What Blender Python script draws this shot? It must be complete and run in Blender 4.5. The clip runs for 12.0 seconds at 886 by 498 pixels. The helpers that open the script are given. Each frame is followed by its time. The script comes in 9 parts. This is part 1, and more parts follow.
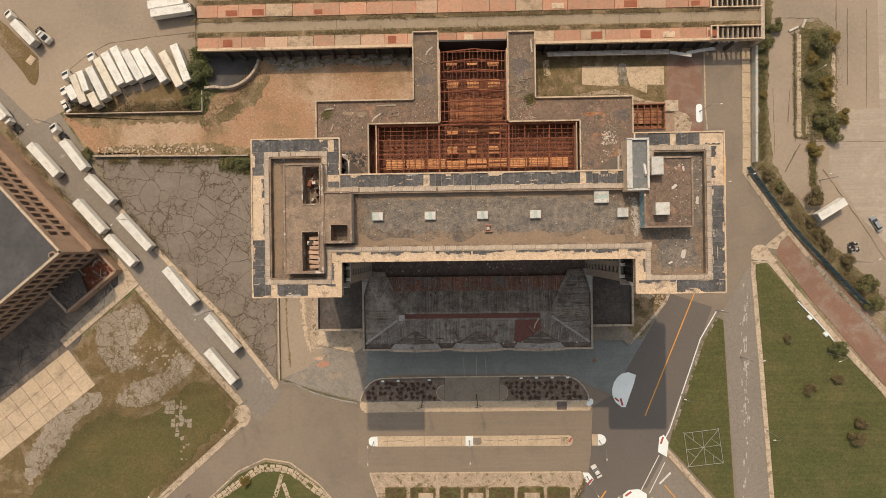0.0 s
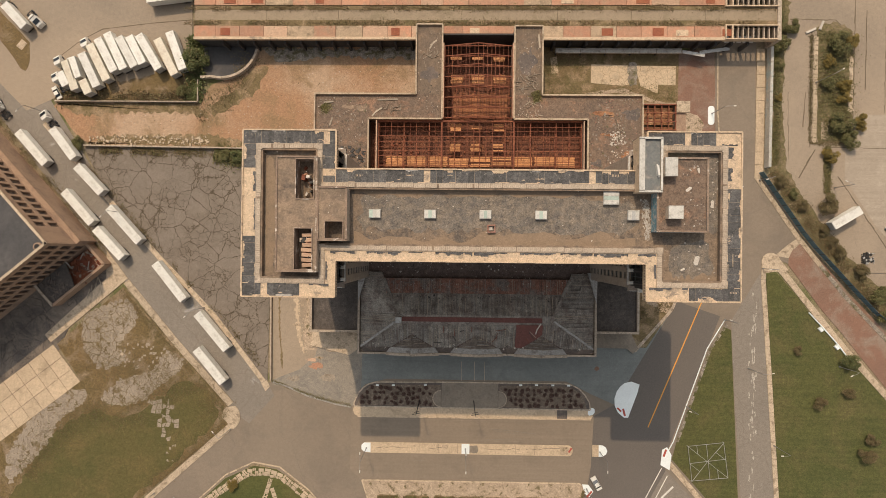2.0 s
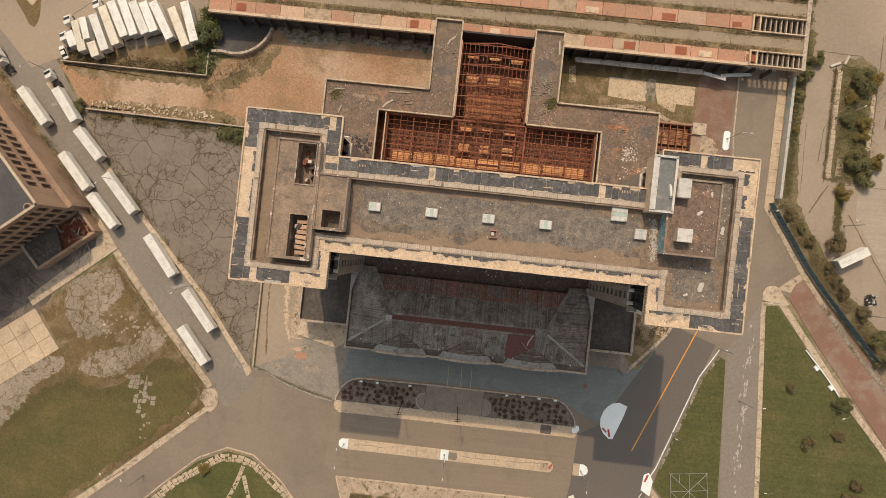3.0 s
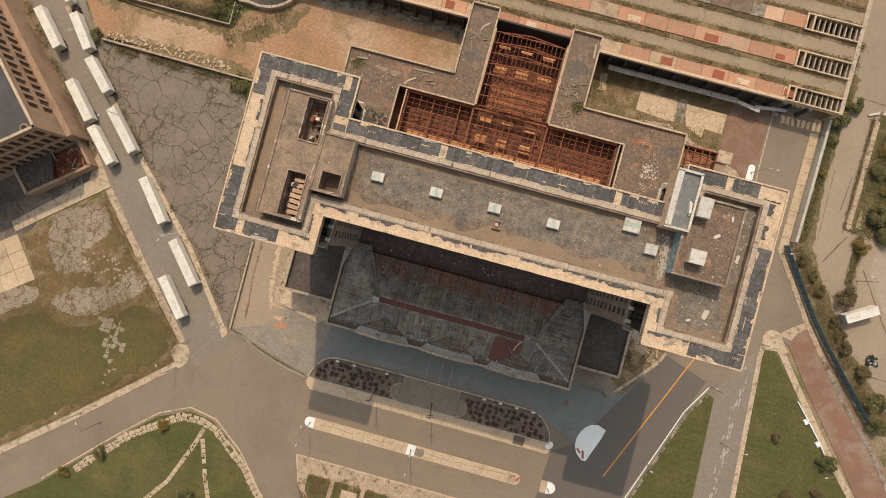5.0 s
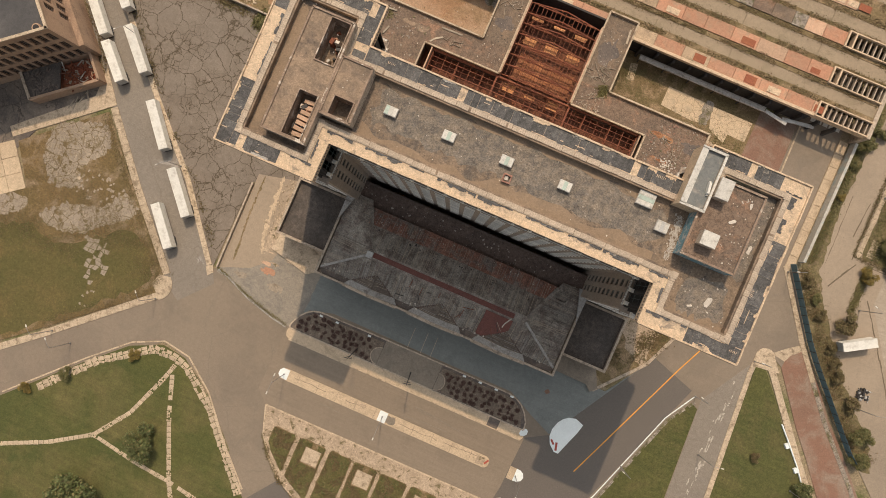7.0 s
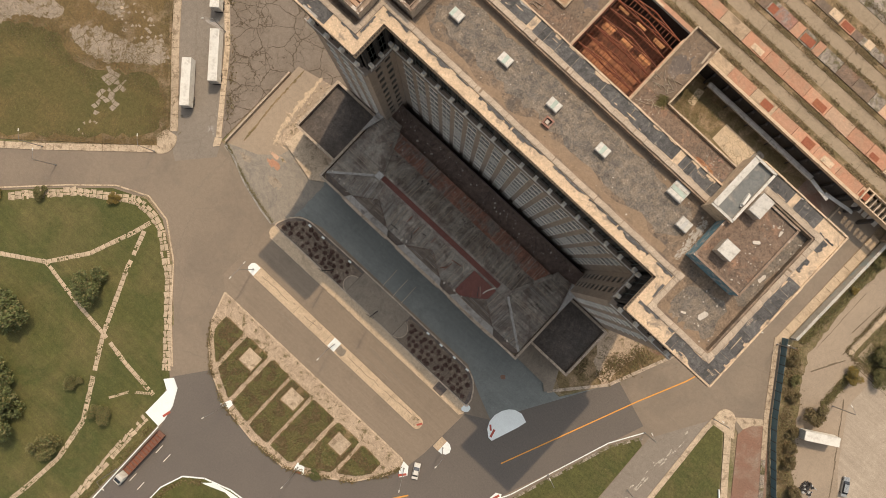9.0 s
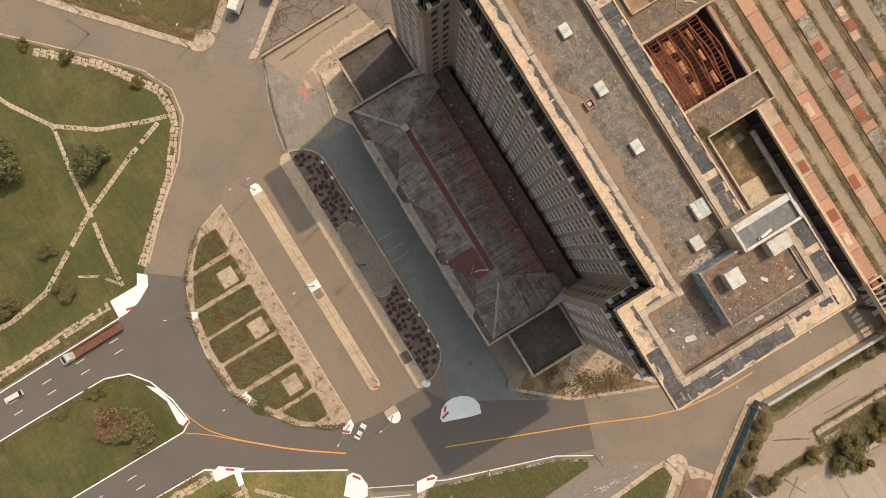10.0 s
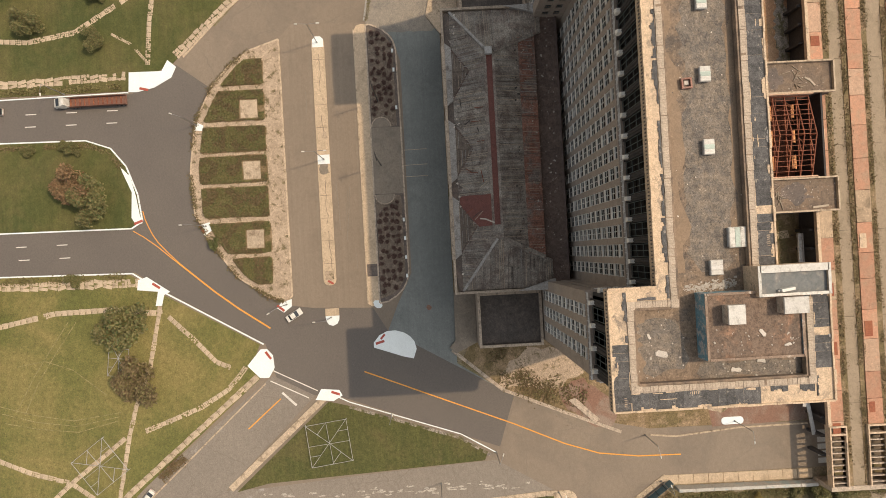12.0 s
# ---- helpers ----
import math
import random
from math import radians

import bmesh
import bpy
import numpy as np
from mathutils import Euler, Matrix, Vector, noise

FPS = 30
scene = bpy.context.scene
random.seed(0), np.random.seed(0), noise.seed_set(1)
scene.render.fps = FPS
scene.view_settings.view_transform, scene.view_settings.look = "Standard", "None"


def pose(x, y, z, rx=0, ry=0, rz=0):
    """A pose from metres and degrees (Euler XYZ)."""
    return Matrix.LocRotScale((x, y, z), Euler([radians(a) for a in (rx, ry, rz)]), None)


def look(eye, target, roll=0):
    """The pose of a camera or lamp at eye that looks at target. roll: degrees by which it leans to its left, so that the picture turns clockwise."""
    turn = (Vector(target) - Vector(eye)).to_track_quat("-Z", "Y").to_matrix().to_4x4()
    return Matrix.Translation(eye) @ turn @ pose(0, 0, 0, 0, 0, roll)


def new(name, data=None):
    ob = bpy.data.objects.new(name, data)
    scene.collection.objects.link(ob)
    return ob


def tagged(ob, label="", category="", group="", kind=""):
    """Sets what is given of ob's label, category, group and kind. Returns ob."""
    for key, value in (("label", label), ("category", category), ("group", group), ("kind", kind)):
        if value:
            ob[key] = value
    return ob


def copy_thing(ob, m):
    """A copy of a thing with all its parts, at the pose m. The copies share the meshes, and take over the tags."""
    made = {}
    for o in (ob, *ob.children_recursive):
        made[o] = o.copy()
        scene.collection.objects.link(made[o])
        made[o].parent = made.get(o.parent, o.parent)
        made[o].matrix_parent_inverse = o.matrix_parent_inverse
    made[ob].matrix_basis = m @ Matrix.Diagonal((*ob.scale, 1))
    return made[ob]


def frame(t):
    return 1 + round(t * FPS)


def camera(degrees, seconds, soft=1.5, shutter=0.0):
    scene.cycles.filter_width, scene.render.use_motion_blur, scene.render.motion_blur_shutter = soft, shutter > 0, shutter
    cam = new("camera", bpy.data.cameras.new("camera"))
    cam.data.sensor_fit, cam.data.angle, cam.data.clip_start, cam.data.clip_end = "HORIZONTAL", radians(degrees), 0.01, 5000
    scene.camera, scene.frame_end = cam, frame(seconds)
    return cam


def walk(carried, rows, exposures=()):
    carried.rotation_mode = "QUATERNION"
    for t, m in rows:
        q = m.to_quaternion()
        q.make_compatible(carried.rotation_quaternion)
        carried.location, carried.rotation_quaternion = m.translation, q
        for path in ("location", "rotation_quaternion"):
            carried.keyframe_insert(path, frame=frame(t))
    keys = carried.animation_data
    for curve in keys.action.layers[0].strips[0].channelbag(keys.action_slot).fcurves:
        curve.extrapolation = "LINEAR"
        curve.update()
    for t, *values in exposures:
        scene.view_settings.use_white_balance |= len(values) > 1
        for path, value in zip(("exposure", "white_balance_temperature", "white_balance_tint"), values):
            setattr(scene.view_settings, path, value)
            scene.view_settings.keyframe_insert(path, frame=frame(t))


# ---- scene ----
cam = camera(75.03, 12.0, soft=0.55)
ROWS = [
    (0, 0.00, 0.00, 190.03, 0.079, 1.353, -0.752),
    (0.5, -0.03, -0.12, 188.58, 0.104, 1.370, -0.616),
    (1, -0.04, -0.22, 187.04, 0.167, 1.350, -0.275),
    (1.5, -0.06, -0.17, 185.43, 0.213, 1.347, 0.522),
    (2, -0.06, -0.06, 183.72, 0.199, 1.370, 0.604),
    (2.5, -0.07, 0.01, 181.85, 0.221, 1.398, 1.416),
    (3, -0.24, 0.10, 180.06, 0.337, 1.145, 6.160),
    (5, 0.78, -2.94, 174.09, 0.636, 1.165, 15.165),
    (5.5, 1.28, -4.72, 172.99, 0.758, 1.134, 17.559),
    (6, 1.89, -6.82, 171.90, 0.780, 1.068, 19.580),
    (6.5, 2.67, -9.20, 170.78, 0.812, 1.045, 21.443),
    (7, 3.41, -11.86, 169.69, 0.817, 0.888, 23.474),
    (7.2, 3.75, -12.85, 169.24, 0.847, 0.862, 24.118),
    (8.8, 8.87, -22.46, 165.03, 0.912, 0.250, 40.509),
    (9, 9.83, -23.48, 164.46, 1.003, 0.271, 43.156),
    (9.5, 12.31, -26.07, 162.99, 0.939, 0.081, 50.408),
    (10, 15.22, -28.68, 161.50, 0.899, -0.215, 58.572),
    (10.5, 18.45, -30.83, 160.04, 0.775, -0.413, 66.192),
    (11, 21.98, -32.46, 158.51, 0.623, -0.541, 73.039),
    (11.5, 25.92, -33.63, 156.99, 0.518, -0.632, 79.627),
    (12, 29.94, -34.51, 155.38, 0.359, -0.836, 86.916),
]
walk(cam, [(t, pose(x, y, z, rx, ry, rz)) for t, x, y, z, rx, ry, rz in ROWS],
     exposures=[(0, -0.33), (3, -0.32), (6, -0.28), (9, -0.2), (10.5, -0.16), (12, -0.14)])

# ---- light: clear, slightly hazy sun from behind the tower ----
SUN = Vector((-12.7, 49.9, 71.0)).normalized()
sun = new("sun", bpy.data.lights.new("sun", "SUN"))
sun.data.energy, sun.data.angle, sun.data.color = 2.85, radians(0.6), (1.0, 0.775, 0.555)
sun.matrix_world = look(SUN * 300, (0, 0, 0))
world = bpy.data.worlds.new("sky")
scene.world = world
world.use_nodes = True
wn = world.node_tree
sky = wn.nodes.new("ShaderNodeTexSky")
sky.sky_type, sky.sun_disc = "NISHITA", False
sky.sun_elevation = math.asin(SUN.z)
sky.sun_rotation = math.atan2(SUN.x, SUN.y)
sky.air_density, sky.dust_density = 1.0, 4.0
haze = wn.nodes.new("ShaderNodeHueSaturation")      # thin haze greys the blue of the sky
haze.inputs["Saturation"].default_value = 0.31
wn.links.new(sky.outputs[0], haze.inputs["Color"])
wn.links.new(haze.outputs[0], wn.nodes["Background"].inputs[0])
wn.nodes["Background"].inputs[1].default_value = 0.16


# ---- materials ----
def surf(name, a, b, stain=None, big=0.05, fine=1.2, cover=0.45, rough=0.9, bump=0.35, deep=0.05,
         metal=0.0, contrast=0.35, rand=0.0, stain_big=None, edge=0.06, grain=0.35, streak=None):
    """A weathered surface: two base colours drifting over metres, stains with ragged edges, grain and fine relief."""
    m = bpy.data.materials.new(name)
    m.use_nodes = True
    t = m.node_tree
    n, l = t.nodes, t.links
    p = n["Principled BSDF"]
    tc = n.new("ShaderNodeTexCoord")

    def noise_node(scale, detail, rough_=0.6, distort=0.0):
        q = n.new("ShaderNodeTexNoise")
        q.inputs["Scale"].default_value, q.inputs["Detail"].default_value = scale, detail
        q.inputs["Roughness"].default_value, q.inputs["Distortion"].default_value = rough_, distort
        l.new(tc.outputs["Object"], q.inputs["Vector"])
        return q

    def remap(src, lo, hi, to0=0.0, to1=1.0):
        q = n.new("ShaderNodeMapRange")
        q.inputs[1].default_value, q.inputs[2].default_value = lo, hi
        q.inputs[3].default_value, q.inputs[4].default_value = to0, to1
        l.new(src, q.inputs[0])
        return q.outputs[0]

    def blend(fac, c1, c2, mode="MIX"):
        q = n.new("ShaderNodeMix")
        q.data_type, q.blend_type = "RGBA", mode
        for sock, v in ((0, fac), (6, c1), (7, c2)):
            if isinstance(v, (int, float)):
                q.inputs[sock].default_value = v
            elif isinstance(v, tuple):
                q.inputs[sock].default_value = (*v, 1)
            else:
                l.new(v, q.inputs[sock])
        return q.outputs[2]

    n1 = noise_node(big, 7, 0.62)
    col = blend(remap(n1.outputs[0], 0.5 - contrast / 2, 0.5 + contrast / 2), a, b)
    if stain:
        n3 = noise_node(stain_big or big * 2.7, 9, 0.66, 0.4)
        level = 0.5 + (0.5 - cover) * 0.45
        col = blend(remap(n3.outputs[0], level - edge, level + edge), col, stain)
    n2 = noise_node(fine, 8, 0.72)
    speck = min(0.7, grain * 1.7)
    n4 = noise_node(max(2.6, fine * 3.4), 6, 0.85)
    tone = n.new("ShaderNodeMath")
    tone.operation = "MULTIPLY"
    l.new(remap(n2.outputs[0], 0.3, 0.7, 1 - grain * 0.8, 1 + grain * 0.8), tone.inputs[0])
    l.new(remap(n4.outputs[0], 0.3, 0.7, 1 - max(0.1, speck), 1 + max(0.1, speck)), tone.inputs[1])
    value = tone.outputs[0]
    if grain >= 0.12:
        # scattered dark and pale flecks
        n5 = noise_node(2.9, 4, 0.7)
        fleck = n.new("ShaderNodeMath")
        fleck.operation = "ADD"
        l.new(remap(n5.outputs[0], 0.60, 0.66, 0, -min(0.5, grain * 1.5)), fleck.inputs[0])
        l.new(remap(n5.outputs[0], 0.40, 0.34, 1, 1 + min(0.5, grain * 1.5)), fleck.inputs[1])
        q = n.new("ShaderNodeMath")
        q.operation = "MULTIPLY"
        l.new(value, q.inputs[0])
        l.new(fleck.outputs[0], q.inputs[1])
        value = q.outputs[0]
    if streak:
        # long drawn-out bands, as a mower or a brush leaves
        mp_node = n.new("ShaderNodeMapping")
        mp_node.inputs["Rotation"].default_value = (0, 0, radians(streak[0]))
        mp_node.inputs["Scale"].default_value = (0.03, 1.1, 1)
        l.new(tc.outputs["Object"], mp_node.inputs["Vector"])
        n6 = noise_node(1.0, 5, 0.7)
        l.new(mp_node.outputs[0], n6.inputs["Vector"])
        q = n.new("ShaderNodeMath")
        q.operation = "MULTIPLY"
        l.new(value, q.inputs[0])
        l.new(remap(n6.outputs[0], 0.3, 0.7, 1 - streak[1], 1 + streak[1]), q.inputs[1])
        value = q.outputs[0]
    if rand:
        oi = n.new("ShaderNodeObjectInfo")
        q = n.new("ShaderNodeMath")
        q.operation = "MULTIPLY"
        l.new(value, q.inputs[0])
        l.new(remap(oi.outputs["Random"], 0, 1, 1 - rand, 1 + rand), q.inputs[1])
        value = q.outputs[0]
    comb = n.new("ShaderNodeCombineColor")
    for k in range(3):
        l.new(value, comb.inputs[k])
    col = blend(1.0, col, comb.outputs[0], "MULTIPLY")
    l.new(col, p.inputs["Base Color"])
    l.new(remap(n2.outputs[0], 0.3, 0.7, min(1, rough + 0.06), max(0.05, rough - 0.08)), p.inputs["Roughness"])
    p.inputs["Metallic"].default_value = metal
    if bump:
        bp = n.new("ShaderNodeBump")
        bp.inputs["Strength"].default_value, bp.inputs["Distance"].default_value = bump, deep
        l.new(n2.outputs[0], bp.inputs["Height"])
        l.new(bp.outputs[0], p.inputs["Normal"])
    return m, t, p, tc, noise_node, remap, blend, col


def plain(*args, **kw):
    return surf(*args, **kw)[0]


def cracked(name, a, b, crack, cell=0.16, width=0.02, warp=3.0, minor=0.5, **kw):
    """Old pavement with a net of wide weedy cracks and a finer net in places."""
    m, t, p, tc, noise_node, remap, blend, col = surf(name, a, b, **kw)
    n, l = t.nodes, t.links
    w = noise_node(0.45, 6, 0.7)
    add = n.new("ShaderNodeMix")
    add.data_type, add.blend_type = "RGBA", "LINEAR_LIGHT"
    add.inputs[0].default_value = warp
    l.new(tc.outputs["Object"], add.inputs[6])
    l.new(w.outputs["Color"], add.inputs[7])
    for scale, wide, part_of in ((cell, width, 0.4), (cell * 2.4, width * 1.6, 1 - minor * 0.96)):
        v = n.new("ShaderNodeTexVoronoi")
        v.feature = "DISTANCE_TO_EDGE"
        v.inputs["Scale"].default_value = scale
        l.new(add.outputs[2], v.inputs["Vector"])
        line = remap(v.outputs["Distance"], wide * 0.5, wide, 1, 0)
        where = noise_node(0.06 if part_of < 0.5 else 0.11, 3, 0.5)
        gate = remap(where.outputs[0], part_of - 0.08, part_of + 0.04)
        q = n.new("ShaderNodeMath")
        q.operation = "MULTIPLY"
        l.new(line, q.inputs[0])
        l.new(gate, q.inputs[1])
        col = blend(q.outputs[0], col, crack)
    l.new(col, p.inputs["Base Color"])
    return m


def pane_glass(name):
    m = bpy.data.materials.new(name)
    m.use_nodes = True
    p = m.node_tree.nodes["Principled BSDF"]
    p.inputs["Base Color"].default_value = (0.1, 0.11, 0.11, 1)
    p.inputs["Roughness"].default_value = 0.12
    p.inputs["Transmission Weight"].default_value = 0.9
    p.inputs["IOR"].default_value = 1.2
    return m


M = {}
M["earth"] = plain("dry_earth", (0.30, 0.22, 0.14), (0.22, 0.18, 0.10), (0.12, 0.12, 0.04), big=0.03, fine=0.8, cover=0.35)
M["old_asphalt"] = cracked("worn_asphalt", (0.25, 0.198, 0.142), (0.225, 0.178, 0.129), (0.205, 0.165, 0.122), cell=0.06, width=0.006, minor=0.2,
                           big=0.03, fine=1.0, stain=(0.185, 0.148, 0.11), cover=0.3, edge=0.14, grain=0.1, bump=0.15)
M["grey_asphalt"] = cracked("grey_patched_asphalt", (0.248, 0.21, 0.164), (0.217, 0.184, 0.145), (0.198, 0.164, 0.128), cell=0.07, width=0.006, minor=0.2,
                            big=0.05, fine=0.9, stain=(0.36, 0.33, 0.29), cover=0.14, edge=0.03, grain=0.16, bump=0.15)
M["new_asphalt"] = plain("fresh_asphalt", (0.148, 0.126, 0.104), (0.132, 0.113, 0.095), big=0.06, fine=2.0, grain=0.12, bump=0.12)
M["court_asphalt"] = plain("grey_court_asphalt", (0.212, 0.222, 0.199), (0.182, 0.193, 0.177), (0.15, 0.157, 0.144), big=0.05, fine=1.0, cover=0.25, edge=0.14, grain=0.14, bump=0.15, streak=(0, 0.06))
M["mottled_court"] = plain("mottled_old_asphalt", (0.30, 0.258, 0.2), (0.26, 0.226, 0.18), (0.21, 0.187, 0.155), big=0.1, fine=0.9, stain_big=0.22, cover=0.38, edge=0.09, grain=0.2, bump=0.2)
M["lot"] = cracked("broken_parking_lot", (0.235, 0.19, 0.145), (0.19, 0.155, 0.12), (0.075, 0.055, 0.03), cell=0.16, width=0.017, warp=1.1, minor=0.52,
                   big=0.04, fine=0.9, stain=(0.17, 0.135, 0.10), cover=0.4, edge=0.12, grain=0.17, bump=0.25)
M["grey_field"] = cracked("worn_grey_field", (0.35, 0.285, 0.21), (0.30, 0.245, 0.18), (0.14, 0.10, 0.045), cell=0.3, width=0.035, warp=0.7, minor=0.4, big=0.1, fine=1.0,
                          stain=(0.165, 0.115, 0.05), stain_big=0.3, cover=0.36, edge=0.06, grain=0.25)
M["slab_field"] = cracked("broken_concrete", (0.42, 0.34, 0.25), (0.34, 0.28, 0.2), (0.12, 0.10, 0.05), cell=0.2, width=0.03,
                          big=0.08, fine=1.2, grain=0.2)
M["dirt"] = plain("orange_dirt", (0.43, 0.298, 0.19), (0.36, 0.205, 0.11), (0.25, 0.165, 0.083), big=0.04, fine=1.1, cover=0.33, edge=0.09, contrast=0.16, grain=0.3, bump=0.6, deep=0.15)
M["dock_dirt"] = plain("dock_side_dirt", (0.30, 0.2, 0.12), (0.22, 0.155, 0.09), (0.14, 0.112, 0.05), big=0.15, fine=1.2, stain_big=0.3, cover=0.35, grain=0.35, bump=0.6, deep=0.1)
M["weedy"] = plain("weedy_dirt", (0.22, 0.15, 0.075), (0.145, 0.112, 0.046), (0.30, 0.21, 0.12), big=0.09, fine=1.4, cover=0.4, grain=0.4, bump=0.8, deep=0.2)
M["grass"] = plain("mown_grass", (0.06, 0.071, 0.016), (0.093, 0.09, 0.022), (0.14, 0.114, 0.04), big=0.045, fine=0.5, cover=0.32, edge=0.14, stain_big=0.07, grain=0.2, bump=0.8, deep=0.1, streak=(25, 0.12))
M["dry_grass"] = plain("dry_grass", (0.092, 0.102, 0.023), (0.165, 0.15, 0.042), (0.25, 0.195, 0.068), big=0.022, fine=0.8, cover=0.35, edge=0.14, grain=0.26, bump=0.8, deep=0.1)
M["plot_grass"] = plain("patchy_grass", (0.185, 0.12, 0.05), (0.125, 0.09, 0.032), (0.25, 0.18, 0.108), big=0.05, fine=1.3, cover=0.36, edge=0.07, grain=0.3, bump=0.8, deep=0.1, stain_big=0.16)
M["concrete"] = plain("pale_concrete", (0.535, 0.42, 0.29), (0.45, 0.352, 0.242), (0.28, 0.212, 0.138), big=0.2, fine=1.5, stain_big=0.6, cover=0.34, grain=0.24, bump=0.25, rand=0.1)
M["bright_concrete"] = plain("new_white_concrete", (0.83, 0.87, 0.83), (0.77, 0.80, 0.76), big=0.2, fine=1.6, grain=0.08, bump=0.1)
M["yard"] = plain("concrete_yard", (0.36, 0.28, 0.195), (0.31, 0.245, 0.175), (0.25, 0.2, 0.145), big=0.03, fine=0.9, stain_big=0.02, cover=0.3, edge=0.14, grain=0.13, bump=0.15)
M["brick_road"] = plain("red_brick_paving", (0.245, 0.132, 0.086), (0.21, 0.122, 0.082), (0.28, 0.21, 0.155), big=0.06, fine=2.0, cover=0.38, edge=0.1, grain=0.2, bump=0.3)
M["platform"] = plain("orange_platform_concrete", (0.48, 0.238, 0.14), (0.43, 0.243, 0.152), (0.37, 0.255, 0.163), big=0.16, fine=1.3, stain_big=0.35, cover=0.3, edge=0.12, grain=0.2, bump=0.25, rand=0.14)
M["tan_slab"] = plain("worn_tan_slab", (0.46, 0.335, 0.215), (0.40, 0.29, 0.185), (0.27, 0.2, 0.125), big=0.2, fine=1.4, stain_big=0.4, cover=0.34, grain=0.3, bump=0.3, rand=0.1)
M["worn_cap"] = plain("peeling_parapet_cap", (0.30, 0.215, 0.15), (0.22, 0.155, 0.11), (0.60, 0.52, 0.42), big=0.3, fine=1.6, stain_big=0.5, cover=0.3, edge=0.04, grain=0.25, bump=0.3)
M["rust_plate"] = plain("rust_red_cover", (0.26, 0.075, 0.04), (0.3, 0.11, 0.05), big=0.3, fine=2, grain=0.25)
M["track_bed"] = plain("dusty_track_bed", (0.33, 0.253, 0.167), (0.29, 0.224, 0.148), (0.225, 0.178, 0.108), big=0.05, fine=1.2, cover=0.2, edge=0.12, grain=0.16)
M["rubble"] = plain("pale_rubble", (0.36, 0.31, 0.25), (0.22, 0.18, 0.14), (0.14, 0.12, 0.06), big=0.15, fine=0.8, cover=0.45, grain=0.45, bump=1.0, deep=0.3)
M["deck"] = plain("gravelled_roof_deck", (0.243, 0.175, 0.115), (0.195, 0.141, 0.096), (0.118, 0.096, 0.075), big=0.09, fine=0.9, cover=0.4, edge=0.07, grain=0.32, bump=0.4)
M["tan_roof"] = plain("tan_roof_felt", (0.315, 0.225, 0.148), (0.255, 0.183, 0.122), (0.15, 0.113, 0.082), big=0.12, fine=0.9, cover=0.42, edge=0.1, grain=0.22, bump=0.3)
M["debris_roof"] = plain("debris_strewn_roof", (0.198, 0.134, 0.09), (0.146, 0.106, 0.076), (0.27, 0.16, 0.10), big=0.12, fine=0.9, cover=0.3, grain=0.4, bump=0.8, deep=0.15)
M["dirty_roof"] = plain("dirty_brown_roof", (0.185, 0.135, 0.092), (0.142, 0.106, 0.076), (0.235, 0.162, 0.105), big=0.12, fine=0.9, cover=0.3, edge=0.1, grain=0.3, bump=0.6, deep=0.1)
M["slate"] = plain("dark_roofing_felt", (0.112, 0.105, 0.096), (0.078, 0.075, 0.071), (0.27, 0.235, 0.19), big=0.3, fine=1.8, cover=0.22, edge=0.03, grain=0.55, bump=0.4, stain_big=1.3, rand=0.2)
M["cream"] = plain("cream_cornice_stone", (0.62, 0.465, 0.305), (0.52, 0.39, 0.26), (0.30, 0.235, 0.17), big=0.4, fine=1.4, cover=0.28, edge=0.04, grain=0.24, bump=0.5, stain_big=0.45)
M["coping"] = plain("weathered_coping", (0.50, 0.40, 0.295), (0.42, 0.34, 0.25), (0.26, 0.21, 0.16), big=0.4, fine=1.5, cover=0.34, grain=0.26, rand=0.1, bump=0.4)
M["wall_stone"] = plain("buff_wall_brick", (0.42, 0.338, 0.26), (0.36, 0.29, 0.224), (0.285, 0.23, 0.18), big=0.1, fine=1.5, cover=0.25, edge=0.12, grain=0.16, bump=0.2)
M["spandrel"] = plain("grey_spandrel_panel", (0.50, 0.46, 0.39), (0.42, 0.385, 0.33), big=0.3, fine=2, grain=0.15, bump=0.2)
# Flat near-black that puts the darkness of unlit interiors into the colour.
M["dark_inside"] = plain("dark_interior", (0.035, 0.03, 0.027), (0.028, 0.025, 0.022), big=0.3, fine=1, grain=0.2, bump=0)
# Near-black: paints shade on recess, hall and viaduct walls; also colours dark scraps.
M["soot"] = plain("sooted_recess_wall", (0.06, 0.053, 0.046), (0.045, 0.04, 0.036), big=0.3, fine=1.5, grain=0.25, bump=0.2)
M["white_frame"] = plain("white_window_frame", (0.62, 0.60, 0.55), (0.55, 0.53, 0.49), big=0.5, fine=3, grain=0.08, bump=0.05, rough=0.5)
M["iron"] = plain("dark_iron", (0.05, 0.048, 0.045), (0.07, 0.06, 0.05), big=1, fine=4, grain=0.2, rough=0.55, metal=0.5, bump=0.1)
M["rust"] = plain("rusted_steel", (0.235, 0.072, 0.034), (0.165, 0.054, 0.027), (0.31, 0.115, 0.05), big=0.3, fine=1.8, cover=0.35, grain=0.3, bump=0.4, rough=0.85)
M["steel_sash"] = plain("rusty_steel_sash", (0.20, 0.135, 0.095), (0.15, 0.105, 0.078), big=0.6, fine=3, grain=0.25, rough=0.7, bump=0.1)
M["rust_floor"] = plain("rust_stained_floor", (0.34, 0.15, 0.062), (0.22, 0.095, 0.045), (0.44, 0.25, 0.13), big=0.12, fine=1.0, cover=0.35, grain=0.35, bump=0.7, deep=0.15)
M["sheet"] = plain("weathered_roof_sheet", (0.345, 0.305, 0.245), (0.255, 0.226, 0.185), (0.175, 0.135, 0.108), big=0.12, fine=0.9, cover=0.42, edge=0.1, rand=0.15, grain=0.42, bump=0.6, deep=0.1, rough=0.75)
